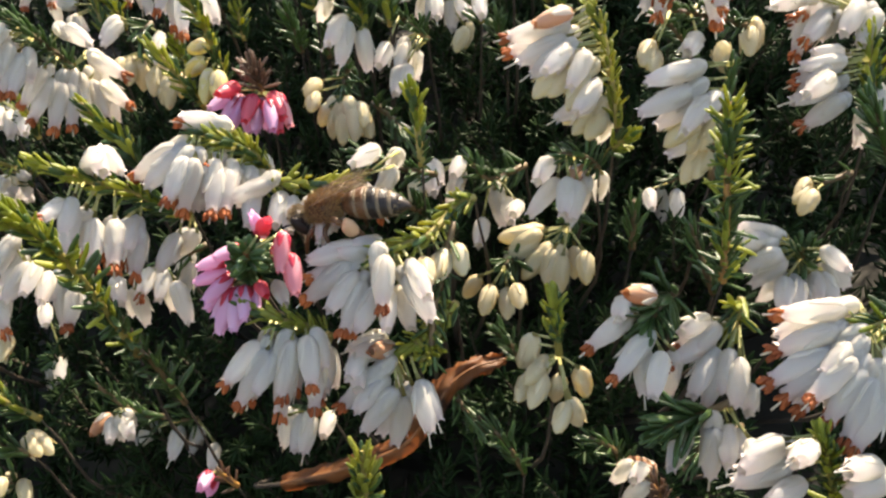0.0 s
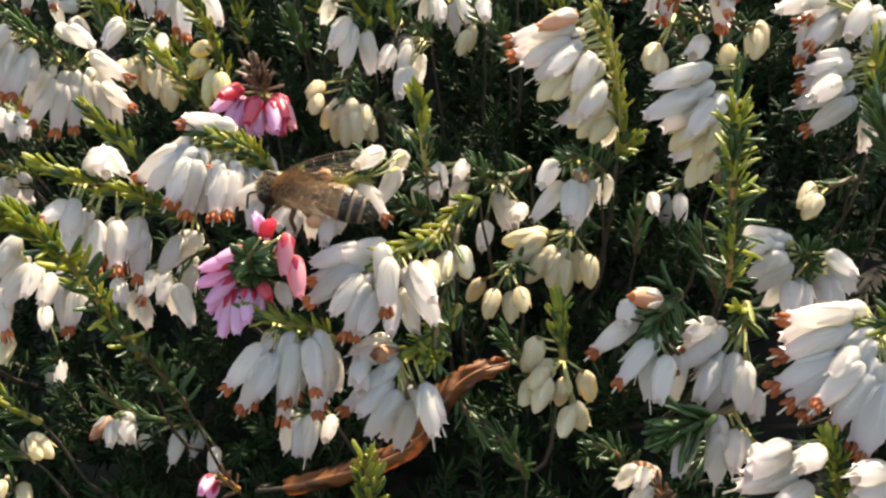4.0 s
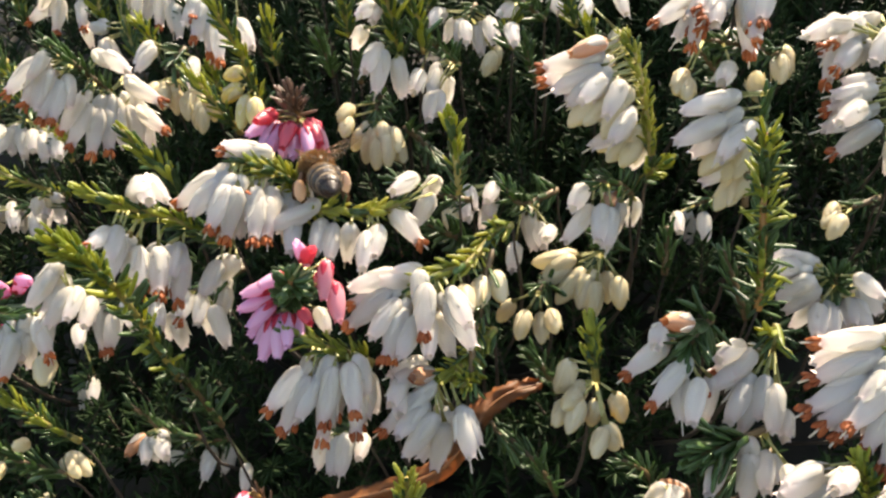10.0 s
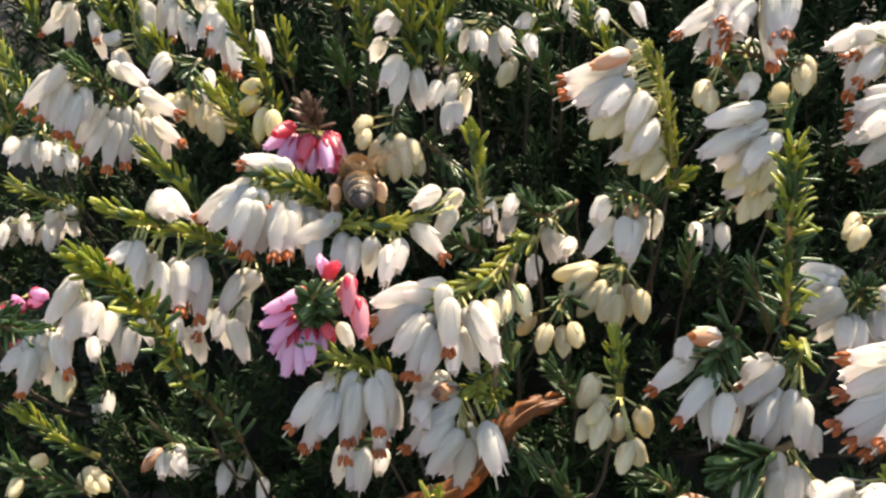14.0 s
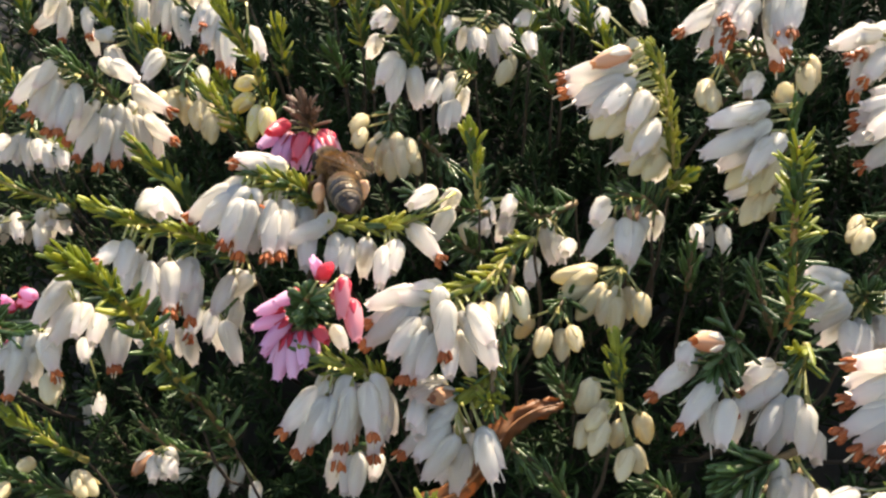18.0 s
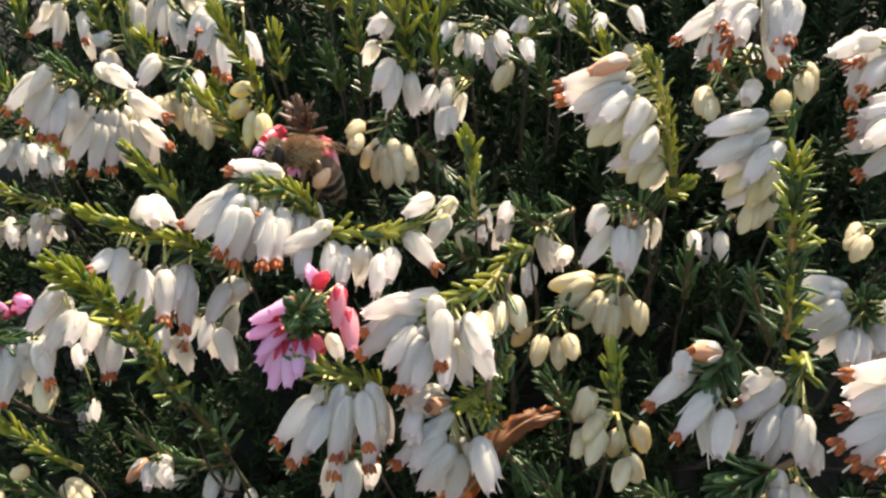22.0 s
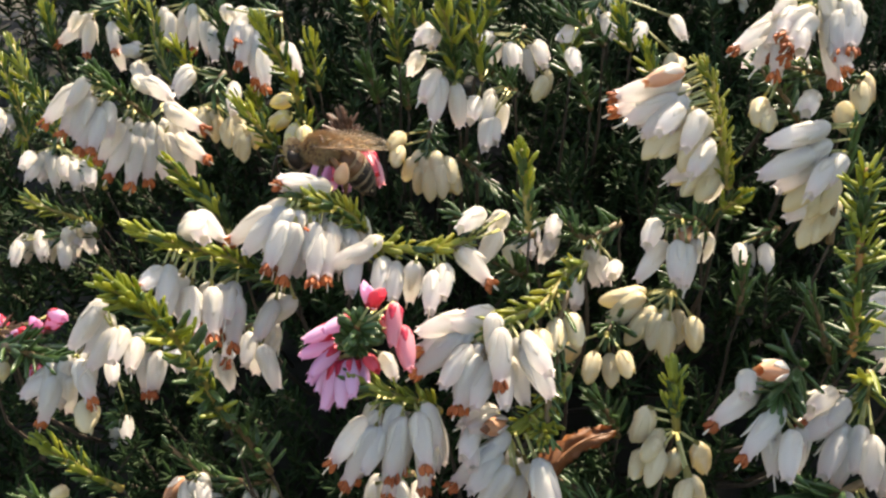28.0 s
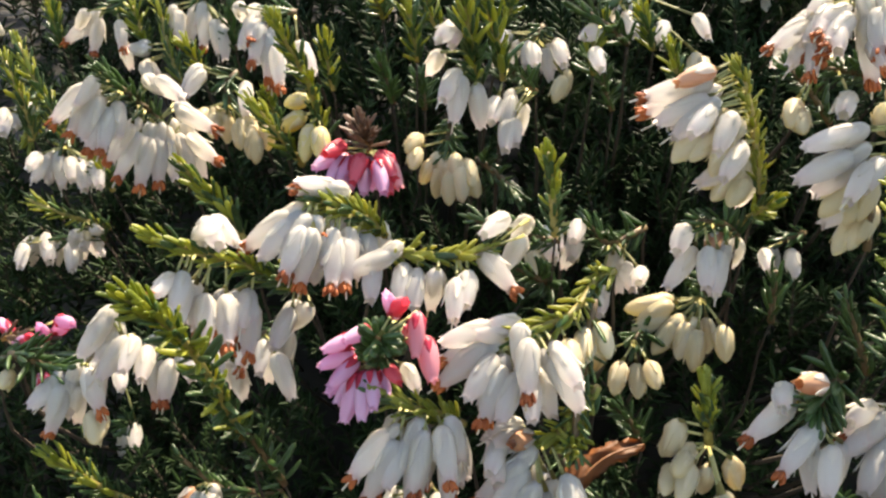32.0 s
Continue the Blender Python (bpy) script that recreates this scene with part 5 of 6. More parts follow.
s.leaves(20, 3, 45, 0, 1)
s.flower("b", -44.2, -4.7, 148.5, -43.8, -7.9, 148.6)
s.flower("b", -42.4, -6.1, 148.7, -40.9, -9.1, 148.0)
s.flower("b", -43.1, -9.0, 151.4, -42.6, -12.0, 151.2)
s = Sprig("w", "heath sprig, dark green needles, a few white bells hanging", (-53.1, 36.6, 167.3), (-55.1, 36.6, 169.9))
s.leaves(14, 3.2, 45, 0, 1)
s.flower("w", -56.4, 38.4, 168.4, -55.5, 34.1, 167.0)
s.flower("w", -54.1, 36.6, 169.1, -55.1, 38.5, 165.2)
s.flower("w", -55.9, 34.0, 169.7, -57.7, 36.4, 166.5)
s = Sprig("g", "heath sprig, dark green needles, a few white bells hanging", (36.2, 19.3, 190.1), (32.9, 18.8, 194.3), (30.3, 19.9, 196.7))
s.leaves(40, 2.8, 50, 0, 1)
s.flower("w", 32.1, 22.8, 197.7, 30.8, 25.4, 195.1)
s.flower("w", 35.0, 18.1, 198.1, 36.6, 20.7, 195.2)
s = Sprig("g", "", (-13.5, 36.1, 187.2), (-14.1, 36.0, 189.6), (-15.2, 36.2, 192.6))
s.leaves(30, 3.2, 48, 0, 1)
s = Sprig("g", "", (14.2, 33.7, 187.1), (12.9, 33.9, 190.2), (12.5, 33.9, 192.8))
s.leaves(32, 3.0, 48, 0, 1)
s = Sprig("y", "", (19.8, 39.1, 193.5), (18.8, 39.1, 196.2), (18.0, 39.1, 198.9))
s.leaves(30, 3.2, 44, 0, 1)
s = Sprig("y", "", (-64.5, 60.9, 188.3), (-64.9, 61.1, 191.4), (-65.1, 61.3, 194.4))
s.leaves(30, 3.4, 44, 0, 1)
s = Sprig("g", "", (-37.2, 55.3, 189.2), (-37.5, 55.4, 192.2), (-37.5, 55.6, 195.2))
s.leaves(30, 3.4, 46, 0, 1)
s = Sprig("y", "", (-21.2, 36.8, 188.6), (-21.8, 37.0, 191.7), (-22.4, 37.4, 195.1))
s.leaves(30, 3.2, 44, 0, 1)
s = Sprig("y", "", (-51.8, 38.4, 173.9), (-52.7, 38.4, 176.5), (-53.6, 38.7, 179.8))
s.leaves(28, 3.0, 44, 0, 1)
s = Sprig("g", "", (-9.4, 32.6, 187.4), (-9.7, 32.5, 189.8), (-10.3, 32.2, 191.8))
s.leaves(28, 2.8, 46, 0, 1)
s = Sprig("y", "", (-50.5, 56.5, 189.4), (-51.0, 56.5, 192.0), (-52.0, 56.9, 195.3))
s.leaves(26, 3.2, 46, 0, 1)
s = Sprig("y", "", (-40.2, 47.1, 187.4), (-41.1, 47.1, 189.9), (-42.7, 47.1, 192.4))
s.leaves(24, 3.0, 46, 0, 1)
s = Sprig("y", "", (-7.6, 32.3, 197.3), (-9.0, 32.2, 199.5), (-9.6, 32.1, 202.0))
s.leaves(26, 3.2, 48, 0, 1)
s = Sprig("y", "", (-0.3, 31.2, 197.6), (0.6, 31.1, 199.8), (1.1, 31.0, 202.2))
s.leaves(26, 3.2, 48, 0, 1)
s = Sprig("y", "", (21.7, 29.6, 191.3), (20.6, 29.4, 193.6), (19.9, 29.5, 196.5))
s.leaves(22, 2.8, 46, 0, 1)
s = Sprig("y", "", (-26.7, 27.4, 186.7), (-27.5, 27.3, 189.0), (-28.0, 27.1, 191.3))
s.leaves(22, 2.8, 46, 0, 1)
s = Sprig("n", "", (5.4, -16.0, 175.6), (4.4, -18.7, 174.2), (3.5, -21.1, 174.4))
s.leaves(26, 1.9, 66, 0.4, 1)
s = Sprig("n", "", (1.6, -13.9, 179.8), (0.8, -15.0, 180.9), (0.2, -16.4, 182.0))
s.leaves(14, 1.8, 60, 0.3, 1)


DEAD_LINE = [(-11.2, -15.5, 155.8), (-4.0, -16.5, 158.7), (1.3, -17.2, 161.8), (4.2, -16.8, 165.4), (6.0, -15.2, 167.6), (8.4, -13.6, 168.7), (11.7, -12.2, 168.9)]


# ---- the dead leaf caught in the heath ----
def dead_leaf():
    thing = tagged(new("dead_leaf"), "curled dry brown leaf caught among the heath stems", "dead leaf")
    line = smooth_line(DEAD_LINE, 10)
    origin = line[0].copy()
    thing.location = origin * MM
    rnd = random.Random(3)
    bm = bmesh.new()
    n, across = len(line), 13
    grid = []
    for k, p in enumerate(line):
        f = k / (n - 1)
        ahead = (line[min(k + 1, n - 1)] - line[max(k - 1, 0)]).normalized()
        up = (Vector((0.25, -0.75, 0.6)) - ahead * ahead.dot(Vector((0.25, -0.75, 0.6)))).normalized()
        side = ahead.cross(up)
        half = 2.5 * math.sin(math.pi * (0.16 + 0.76 * f)) ** 0.8 + rnd.uniform(-0.12, 0.12)
        curl = 1.55 + 0.6 * math.sin(3.1 * f + 0.4)
        row = []
        for j in range(across):
            u = 2 * j / (across - 1) - 1
            a = u * curl
            edge = rnd.uniform(-0.3, 0.2) * (abs(u) > 0.8)
            q = p - origin + side * (half * math.sin(a) / curl + edge) + up * (half * (math.cos(a) - 1) / curl + 0.3 * math.sin(13 * f + 4 * u) + 0.2 * math.sin(31 * f - 3 * u))
            row.append(bm.verts.new(q * MM))
        grid.append(row)
    for a, b in zip(grid, grid[1:]):
        for j in range(across - 1):
            bm.faces.new((a[j], a[j + 1], b[j + 1], b[j]))
    bmesh.ops.solidify(bm, geom=bm.faces[:], thickness=0.12 * MM)
    part("blade", bm, DEAD, thing, "dry brown blade, curled at the edges")
    rib = [(p - origin) * MM + Vector((0, -0.0002, 0.0002)) for p in line]
    put("midrib", mesh_of("midrib", *tube(rib, [(0.22 - 0.12 * k / n) * MM for k in range(n)], 5), DEAD), thing, Matrix.Identity(4))
    stalk = smooth_line([(0, 0, 0), (-4 * MM, 6 * MM, -5 * MM), (-6 * MM, 40 * MM, -30 * MM)], 4)
    put("stalk", mesh_of("stalk", *tube(stalk, [0.22 * MM] * len(stalk), 5), WOOD), thing, Matrix.Identity(4))


dead_leaf()


# ---- the mass of the heath, and the ground ----
PROFILE = [(-52, 0), (-48, 60), (-36, 112), (-20, 143), (4, 162), (16, 173), (33, 185), (48, 195), (70, 207), (105, 217), (160, 224), (300, 216), (420, 150), (470, 0)]


def mound(x, s, inward):
    """A place on the heath's outer shape and its normal, in millimetres: x across, s from 0 (front foot) to 1 (back foot)."""
    lens = [math.dist(a, b) for a, b in zip(PROFILE, PROFILE[1:])]
    want = s * sum(lens)
    for (a, b), l in zip(zip(PROFILE, PROFILE[1:]), lens):
        if want <= l:
            break
        want -= l
    f = min(1.0, want / l)
    y, z = a[0] + (b[0] - a[0]) * f, a[1] + (b[1] - a[1]) * f
    ny, nz = -(b[1] - a[1]) / l, (b[0] - a[0]) / l
    y, z = y - ny * inward, z - nz * inward
    low = max(0.0, 1 - (abs(x) / 400) ** 4) ** 0.5
    shift = 9 - 0.25 * max(-160, min(160, x)) + max(0.0, min(42.0, -16 - x)) * min(1.0, max(0.0, (z - 150) / 35))
    return Vector((x, y + shift, max(z, 0) * low)), Vector((-0.1 + 0.5 * (x / 400) ** 3, ny, nz)).normalized()


def scatter(name, template, places, axes, outs, sizes, thick, material, label, category):
    """ONE joined mesh of many copies of a small piece (its +z along axes, +x towards outs)."""
    v, f = template
    v = np.array(v, float)
    z = np.array(axes, float)
    z /= np.linalg.norm(z, axis=1, keepdims=True)
    x = np.array(outs, float)
    x -= z * (x * z).sum(1, keepdims=True)
    x /= np.linalg.norm(x, axis=1, keepdims=True) + 1e-9
    y = np.cross(z, x)
    sz, th = np.array(sizes, float)[:, None, None], np.array(thick, float)[:, None, None]
    pts = np.array(places, float)[:, None] + th * (v[None, :, 0:1] * x[:, None] + v[None, :, 1:2] * y[:, None]) + sz * v[None, :, 2:3] * z[:, None]
    faces = np.array(f)
    every = (faces[None] + (np.arange(len(places)) * len(v))[:, None, None]).reshape(-1, faces.shape[1])
    me = bpy.data.meshes.new(name)
    me.vertices.add(len(pts) * len(v))
    me.vertices.foreach_set("co", pts.reshape(-1))
    k = faces.shape[1]
    me.loops.add(len(every) * k)
    me.loops.foreach_set("vertex_index", every.reshape(-1).astype(np.int32))
    me.polygons.add(len(every))
    me.polygons.foreach_set("loop_start", np.arange(0, len(every) * k, k, dtype=np.int32))
    me.update(calc_edges=True)
    me.polygons.foreach_set("use_smooth", [True] * len(every))
    me.materials.append(material)
    return tagged(new(name, me), label, category, kind="stuff")


def needle(sides=4):
    prof = [(0.0, 0.055), (0.3, 0.095), (0.75, 0.085), (1.0, 0.02)]
    v, f = rings(prof, sides, False, close_base=False)
    return [(x * 0.7 + 0.06 * z * z, y, z) for x, y, z in v], f


def blossom(sides=6):
    return rings([(0.0, 0.06), (0.12, 0.17), (0.4, 0.22), (0.75, 0.17), (1.0, 0.10)], sides, False, close_base=False)


def undergrowth():
    rnd = np.random.default_rng(7)
    P, A, O, Z, T = [], [], [], [], []
    FP, FA, FO, FZ, FT = [], [], [], [], []
    TP = []

    def clump(p, axis, leaves, length, tall, flowers):
        side = axis.orthogonal().normalized()
        other = axis.cross(side)
        turn = rnd.uniform(0, 6)
        for i in range(leaves):
            f = (i + rnd.uniform(0, 1)) / leaves
            a = turn + 2.4 * i
            out = side * math.cos(a) + other * math.sin(a)
            tilt = radians(rnd.uniform(35, 70) * (1.1 - 0.5 * f))
            P.append((p + axis * (tall * f)) * MM)
            A.append(axis * math.cos(tilt) + out * math.sin(tilt))
            O.append(out)
            size = length * rnd.uniform(0.75, 1.15) * MM
            Z.append(size), T.append(size * rnd.uniform(0.85, 1.15))
        for i in range(flowers):
            a = rnd.uniform(0, 6.3)
            out = side * math.cos(a) + other * math.sin(a)
            FP.append((p + axis * tall * rnd.uniform(0.3, 0.8) + out * 1.5) * MM)
            FA.append(out * 0.6 + Vector((0, 0, -1)) + Vector(rnd.uniform(-0.3, 0.3, 3)))
            FO.append(out)
            FZ.append(rnd.uniform(4.2, 5.6) * MM), FT.append(5.2 * MM)
        TP.append((p, p + axis * tall))

    def layer(count, x0, x1, s0, s1, inward, jitter, leaves, length, tall, flowers):
        for _ in range(count):
            x, s = rnd.uniform(x0, x1), rnd.uniform(s0, s1)
            p, nrm = mound(x, s, inward + rnd.uniform(-jitter, jitter))
            axis = (nrm * 0.6 + Vector((0, 0, 0.5)) + Vector(rnd.uniform(-0.55, 0.55, 3))).normalized()
            clump(p, axis, leaves, length, tall, flowers if rnd.random() < 0.5 else 0)

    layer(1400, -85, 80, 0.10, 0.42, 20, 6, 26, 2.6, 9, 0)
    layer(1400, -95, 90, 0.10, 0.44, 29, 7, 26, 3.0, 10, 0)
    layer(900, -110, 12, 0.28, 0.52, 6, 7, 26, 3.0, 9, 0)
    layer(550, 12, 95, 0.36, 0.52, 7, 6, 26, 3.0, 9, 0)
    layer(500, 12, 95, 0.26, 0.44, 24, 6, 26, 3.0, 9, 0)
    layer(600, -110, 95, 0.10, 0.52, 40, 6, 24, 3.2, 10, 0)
    # extra dense band near the surface, added to keep sun out of the gaps
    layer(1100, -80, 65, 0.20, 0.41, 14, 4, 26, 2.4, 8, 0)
    layer(70, -90, 80, 0.31, 0.44, 6, 5, 12, 3.2, 9, 5)
    layer(1500, -380, -80, 0.02, 0.98, 0, 8, 16, 4.0, 11, 4)
    layer(1500, 80, 380, 0.02, 0.98, 0, 8, 16, 4.0, 11, 4)
    layer(900, -85, 85, 0.44, 0.98, 0, 8, 16, 4.0, 11, 4)
    layer(250, -85, 85, 0.0, 0.12, 2, 8, 16, 4.0, 11, 1)
    scatter("heath_foliage", needle(), P, A, O, Z, T, SHADE_LEAF, "dense needle foliage of the heath cushion, green darkened for shade", "heath foliage")
    scatter("heath_blossom", blossom(), FP, FA, FO, FZ, FT, SHADE_PETAL, "small white bell flowers over the heath cushion", "heath flowers")
    ax = [b - a for a, b in TP]
    scatter("heath_twigs", rings([(0, 1.0), (1, 0.6)], 4, False, close_base=False), [a * MM for a, b in TP], ax, [v.orthogonal() for v in ax], [v.length * MM for v in ax], [0.25 * MM] * len(TP), WOOD, "thin brown twigs inside the heath", "heath twigs")
    # an added near-black sheet inside, which blocks light and stands for deep shade
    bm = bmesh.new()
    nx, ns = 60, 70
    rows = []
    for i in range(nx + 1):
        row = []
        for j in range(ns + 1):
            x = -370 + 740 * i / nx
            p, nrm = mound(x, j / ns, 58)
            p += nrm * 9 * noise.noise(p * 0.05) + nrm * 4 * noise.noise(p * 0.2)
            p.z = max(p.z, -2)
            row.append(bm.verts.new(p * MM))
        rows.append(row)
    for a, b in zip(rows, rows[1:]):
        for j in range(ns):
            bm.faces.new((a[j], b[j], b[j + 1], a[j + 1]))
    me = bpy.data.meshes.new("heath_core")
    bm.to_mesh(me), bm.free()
    me.materials.append(DEEP_SHADE)
    tagged(new("heath_core", me), "near-black sheet added inside the heath cushion as deep shade", "heath wood", kind="stuff")


undergrowth()


def ground():
    bm = bmesh.new()
    steps = [-300, -60, -12, -3, -1, -0.6, -0.4, -0.25, -0.12, 0, 0.12, 0.25, 0.4, 0.6, 1, 3, 12, 60, 300]
    grid = [[bm.verts.new((x, y, -0.001 + (0.004 * noise.noise(Vector((x * 9, y * 9, 0))) - 0.004 if max(abs(x), abs(y)) < 2 else -0.004))) for y in steps] for x in steps]
    for a, b in zip(grid, grid[1:]):
        for j in range(len(steps) - 1):
            bm.faces.new((a[j], b[j], b[j + 1], a[j + 1]))
    me = bpy.data.meshes.new("ground")
    bm.to_mesh(me), bm.free()
    me.materials.append(SOIL)
    tagged(new("ground", me), "bare dark brown garden soil under the heath", "ground", kind="structure")


ground()


# ---- the honey bee ----
CHITIN = surface("bee_shell", (0.007, 0.005, 0.005), (0.026, 0.017, 0.012), 0.42, 0, (1, 1, 1), 2500, 0.35, spec=0.35)
AMBER = surface("bee_amber_shell", (0.05, 0.022, 0.010), (0.15, 0.07, 0.028), 0.45, 0, (1, 1, 1), 2500, 0.35, spec=0.35)
BAND = surface("bee_band", (0.085, 0.060, 0.036), (0.24, 0.175, 0.11), 0.8, 0, (1, 1, 1), 4000, 0.6)
FUR = surface("bee_fur", (0.28, 0.18, 0.085), (0.62, 0.45, 0.23), 0.7, 0.45, (1.0, 0.85, 0.55), 3000, 0.0, per_island=True)
PALE_FUR = surface("bee_pale_fur", (0.28, 0.20, 0.11), (0.50, 0.40, 0.24), 0.8, 0.35, (1.0, 0.9, 0.7), 3000, 0.0, per_island=True)
EYE = surface("bee_eye", (0.008, 0.005, 0.004), (0.020, 0.013, 0.010), 0.38, 0, (1, 1, 1), 6000, 0.4, spec=0.25)
POLLEN = surface("pollen", (0.68, 0.40, 0.23), (0.84, 0.58, 0.39), 0.85, 0.2, (1.0, 0.7, 0.35), 2500, 0.8)
VEIN = surface("wing_vein", (0.10, 0.05, 0.02), (0.20, 0.11, 0.05), 0.4)


def membrane():
    m = bpy.data.materials.new("wing_membrane")
    m.use_nodes = True
    n, link = m.node_tree.nodes, m.node_tree.links.new
    bsdf = n["Principled BSDF"]
    bsdf.inputs["Base Color"].default_value = (0.46, 0.36, 0.25, 1)
    bsdf.inputs["Roughness"].default_value = 0.32
    bsdf.inputs["Specular IOR Level"].default_value = 0.3
    clear, mix, tex = n.new("ShaderNodeBsdfTransparent"), n.new("ShaderNodeMixShader"), n.new("ShaderNodeTexNoise")
    clear.inputs["Color"].default_value = (0.93, 0.86, 0.75, 1)
    tex.inputs["Scale"].default_value = 900
    ramp = n.new("ShaderNodeMapRange")
    ramp.inputs["To Min"].default_value, ramp.inputs["To Max"].default_value = 0.89, 0.97
    link(tex.outputs["Fac"], ramp.inputs["Value"]), link(ramp.outputs[0], mix.inputs[0])
    link(bsdf.outputs[0], mix.inputs[1]), link(clear.outputs[0], mix.inputs[2])
    link(mix.outputs[0], n["Material Output"].inputs["Surface"])
    return m


MEMBRANE = membrane()


def blob(cx, cy, cz, rx, ry, rz, seg=20, ring=12, flat=0.0):
    verts, faces = [], []
    for k in range(ring + 1):
        a = math.pi * k / ring
        for j in range(seg):
            b = 2 * math.pi * j / seg
            verts.append(((cx + rx * math.cos(a)) * MM, (cy + ry * math.sin(a) * math.cos(b)) * MM, (cz + rz * math.sin(a) * math.sin(b)) * MM))
    for k in range(ring):
        for j in range(seg):
            p, q = k * seg + j, k * seg + (j + 1) % seg
            faces.append((p, p + seg, q + seg, q))
    return verts, faces


def hairs(count, centre, radii, length, seed, back=0.5, keep=lambda d: True):
    """Short tapered hairs that stand off a rounded body and lean backwards."""
    rnd = random.Random(seed)
    pieces = []
    while len(pieces) < count:
        d = Vector((rnd.gauss(0, 1), rnd.gauss(0, 1), rnd.gauss(0, 1))).normalized()
        if not keep(d):
            continue
        p = Vector((centre[0] + d.x * radii[0], centre[1] + d.y * radii[1], centre[2] + d.z * radii[2])) * MM
        nrm = Vector((d.x / radii[0], d.y / radii[1], d.z / radii[2])).normalized()
        way = (nrm + Vector((-back, 0, 0)) + Vector((rnd.uniform(-0.4, 0.4), rnd.uniform(-0.4, 0.4), rnd.uniform(-0.4, 0.4)))).normalized()
        h = length * rnd.uniform(0.6, 1.2) * MM
        pieces.append(moved(([(0.045 * MM, 0, 0), (-0.022 * MM, 0.039 * MM, 0), (-0.022 * MM, -0.039 * MM, 0), (0, 0, h)], [(0, 1, 3), (1, 2, 3), (2, 0, 3)]), along(p, p + way)))
    return joined(pieces)


ABDOMEN = [(0.0, 0.65), (0.10, 1.24), (0.24, 1.60), (0.42, 1.72), (0.60, 1.60), (0.76, 1.28), (0.90, 0.78), (1.0, 0.14)]


def girth(f):
    for (a, ra), (b, rb) in zip(ABDOMEN, ABDOMEN[1:]):
        if f <= b:
            return ra + (rb - ra) * (f - a) / (b - a)
    return ABDOMEN[-1][1]


def spine(f):
    """The abdomen's axis, in millimetres from the waist: it droops towards its tip."""
    return Vector((-6.7 * f, 0, -0.25 - 1.15 * f * f))


def hoop(f0, f1, lift0, lift1, steps=4, seg=24):
    verts, faces = [], []
    for k in range(steps + 1):
        f = f0 + (f1 - f0) * k / steps
        c, r = spine(f), girth(f) + lift0 + (lift1 - lift0) * k / steps
        for j in range(seg):
            a = 2 * math.pi * j / seg
            verts.append((c.x * MM, r * math.cos(a) * MM, (c.z + 0.90 * r * math.sin(a)) * MM))
    for k in range(steps):
        for j in range(seg):
            p, q = k * seg + j, k * seg + (j + 1) % seg
            faces.append((p, p + seg, q + seg, q))
    faces += [tuple(range(seg)), tuple(reversed(range(steps * seg, (steps + 1) * seg)))]
    return verts, faces


def wing(parent, name, length, width, side, root, label):
    """A wing that points along +y (or -y) from its root, with its leading edge forward."""
    n = 12
    outline = []
    for k in range(n + 1):
        t = k / n
        lead = 0.16 * width * math.sin(math.pi * t) + 0.12 * width * (1 - t)
        trail = -width * (0.10 + 0.9 * math.sin(math.pi * min(1, 0.12 + 0.80 * t)) ** 0.9) * (1 if t < 0.97 else 0.35)
        outline.append((t * length, lead, trail, 0.25 * math.sin(2.4 * t)))
    verts, faces = [], []
    for y, lead, trail, z in outline:
        for j in range(5):
            u = j / 4
            verts.append(((lead + (trail - lead) * u) * MM, side * y * MM, (z - 0.12 * math.sin(math.pi * u * 2)) * MM))
    for k in range(n):
        for j in range(4):
            p = 5 * k + j
            faces.append((p, p + 1, p + 6, p + 5))
    ob = put(name, mesh_of(name, verts, faces, MEMBRANE), parent, Matrix.Translation(Vector(root) * MM), label)
    veins = []
    for u, reach in ((0.0, 1.0), (0.12, 0.9), (0.45, 0.85), (0.75, 0.6)):
        line = []
        for k in range(int(n * reach) + 1):
            y, lead, trail, z = outline[k]
            uu = u * min(1, 0.3 + k / n)
            line.append(((lead + (trail - lead) * uu) * MM, side * y * MM, (z - 0.12 * math.sin(math.pi * uu * 2) + 0.02) * MM))
        veins.append(tube(line, [(0.058 - 0.03 * k / len(line)) * MM for k in range(len(line))], 4))
    for k, u0, u1 in ((4, 0.05, 0.4), (6, 0.4, 0.75), (7, 0.05, 0.45)):
        y, lead, trail, z = outline[k]
        veins.append(tube([((lead + (trail - lead) * u) * MM, side * y * MM, (z + 0.02) * MM) for u in (u0, u1)], [0.03 * MM] * 2, 4))
    put("vein", mesh_of("vein", *joined(veins), VEIN), ob, Matrix.Identity(4), "brown wing veins")
    return ob


def leg(parent, points, radii, root, label=""):
    pts = smooth_line(points, 3)
    n = len(pts) - 1
    rad = [0.78 * float(np.interp(k / n, np.linspace(0, 1, len(radii)), radii)) for k in range(n + 1)]
    v, f = tube([Vector(p) * MM for p in pts], [r * MM for r in rad], 7)
    return put("leg", mesh_of("leg", v, f, AMBER), parent, Matrix.Translation(Vector(root) * MM), label)


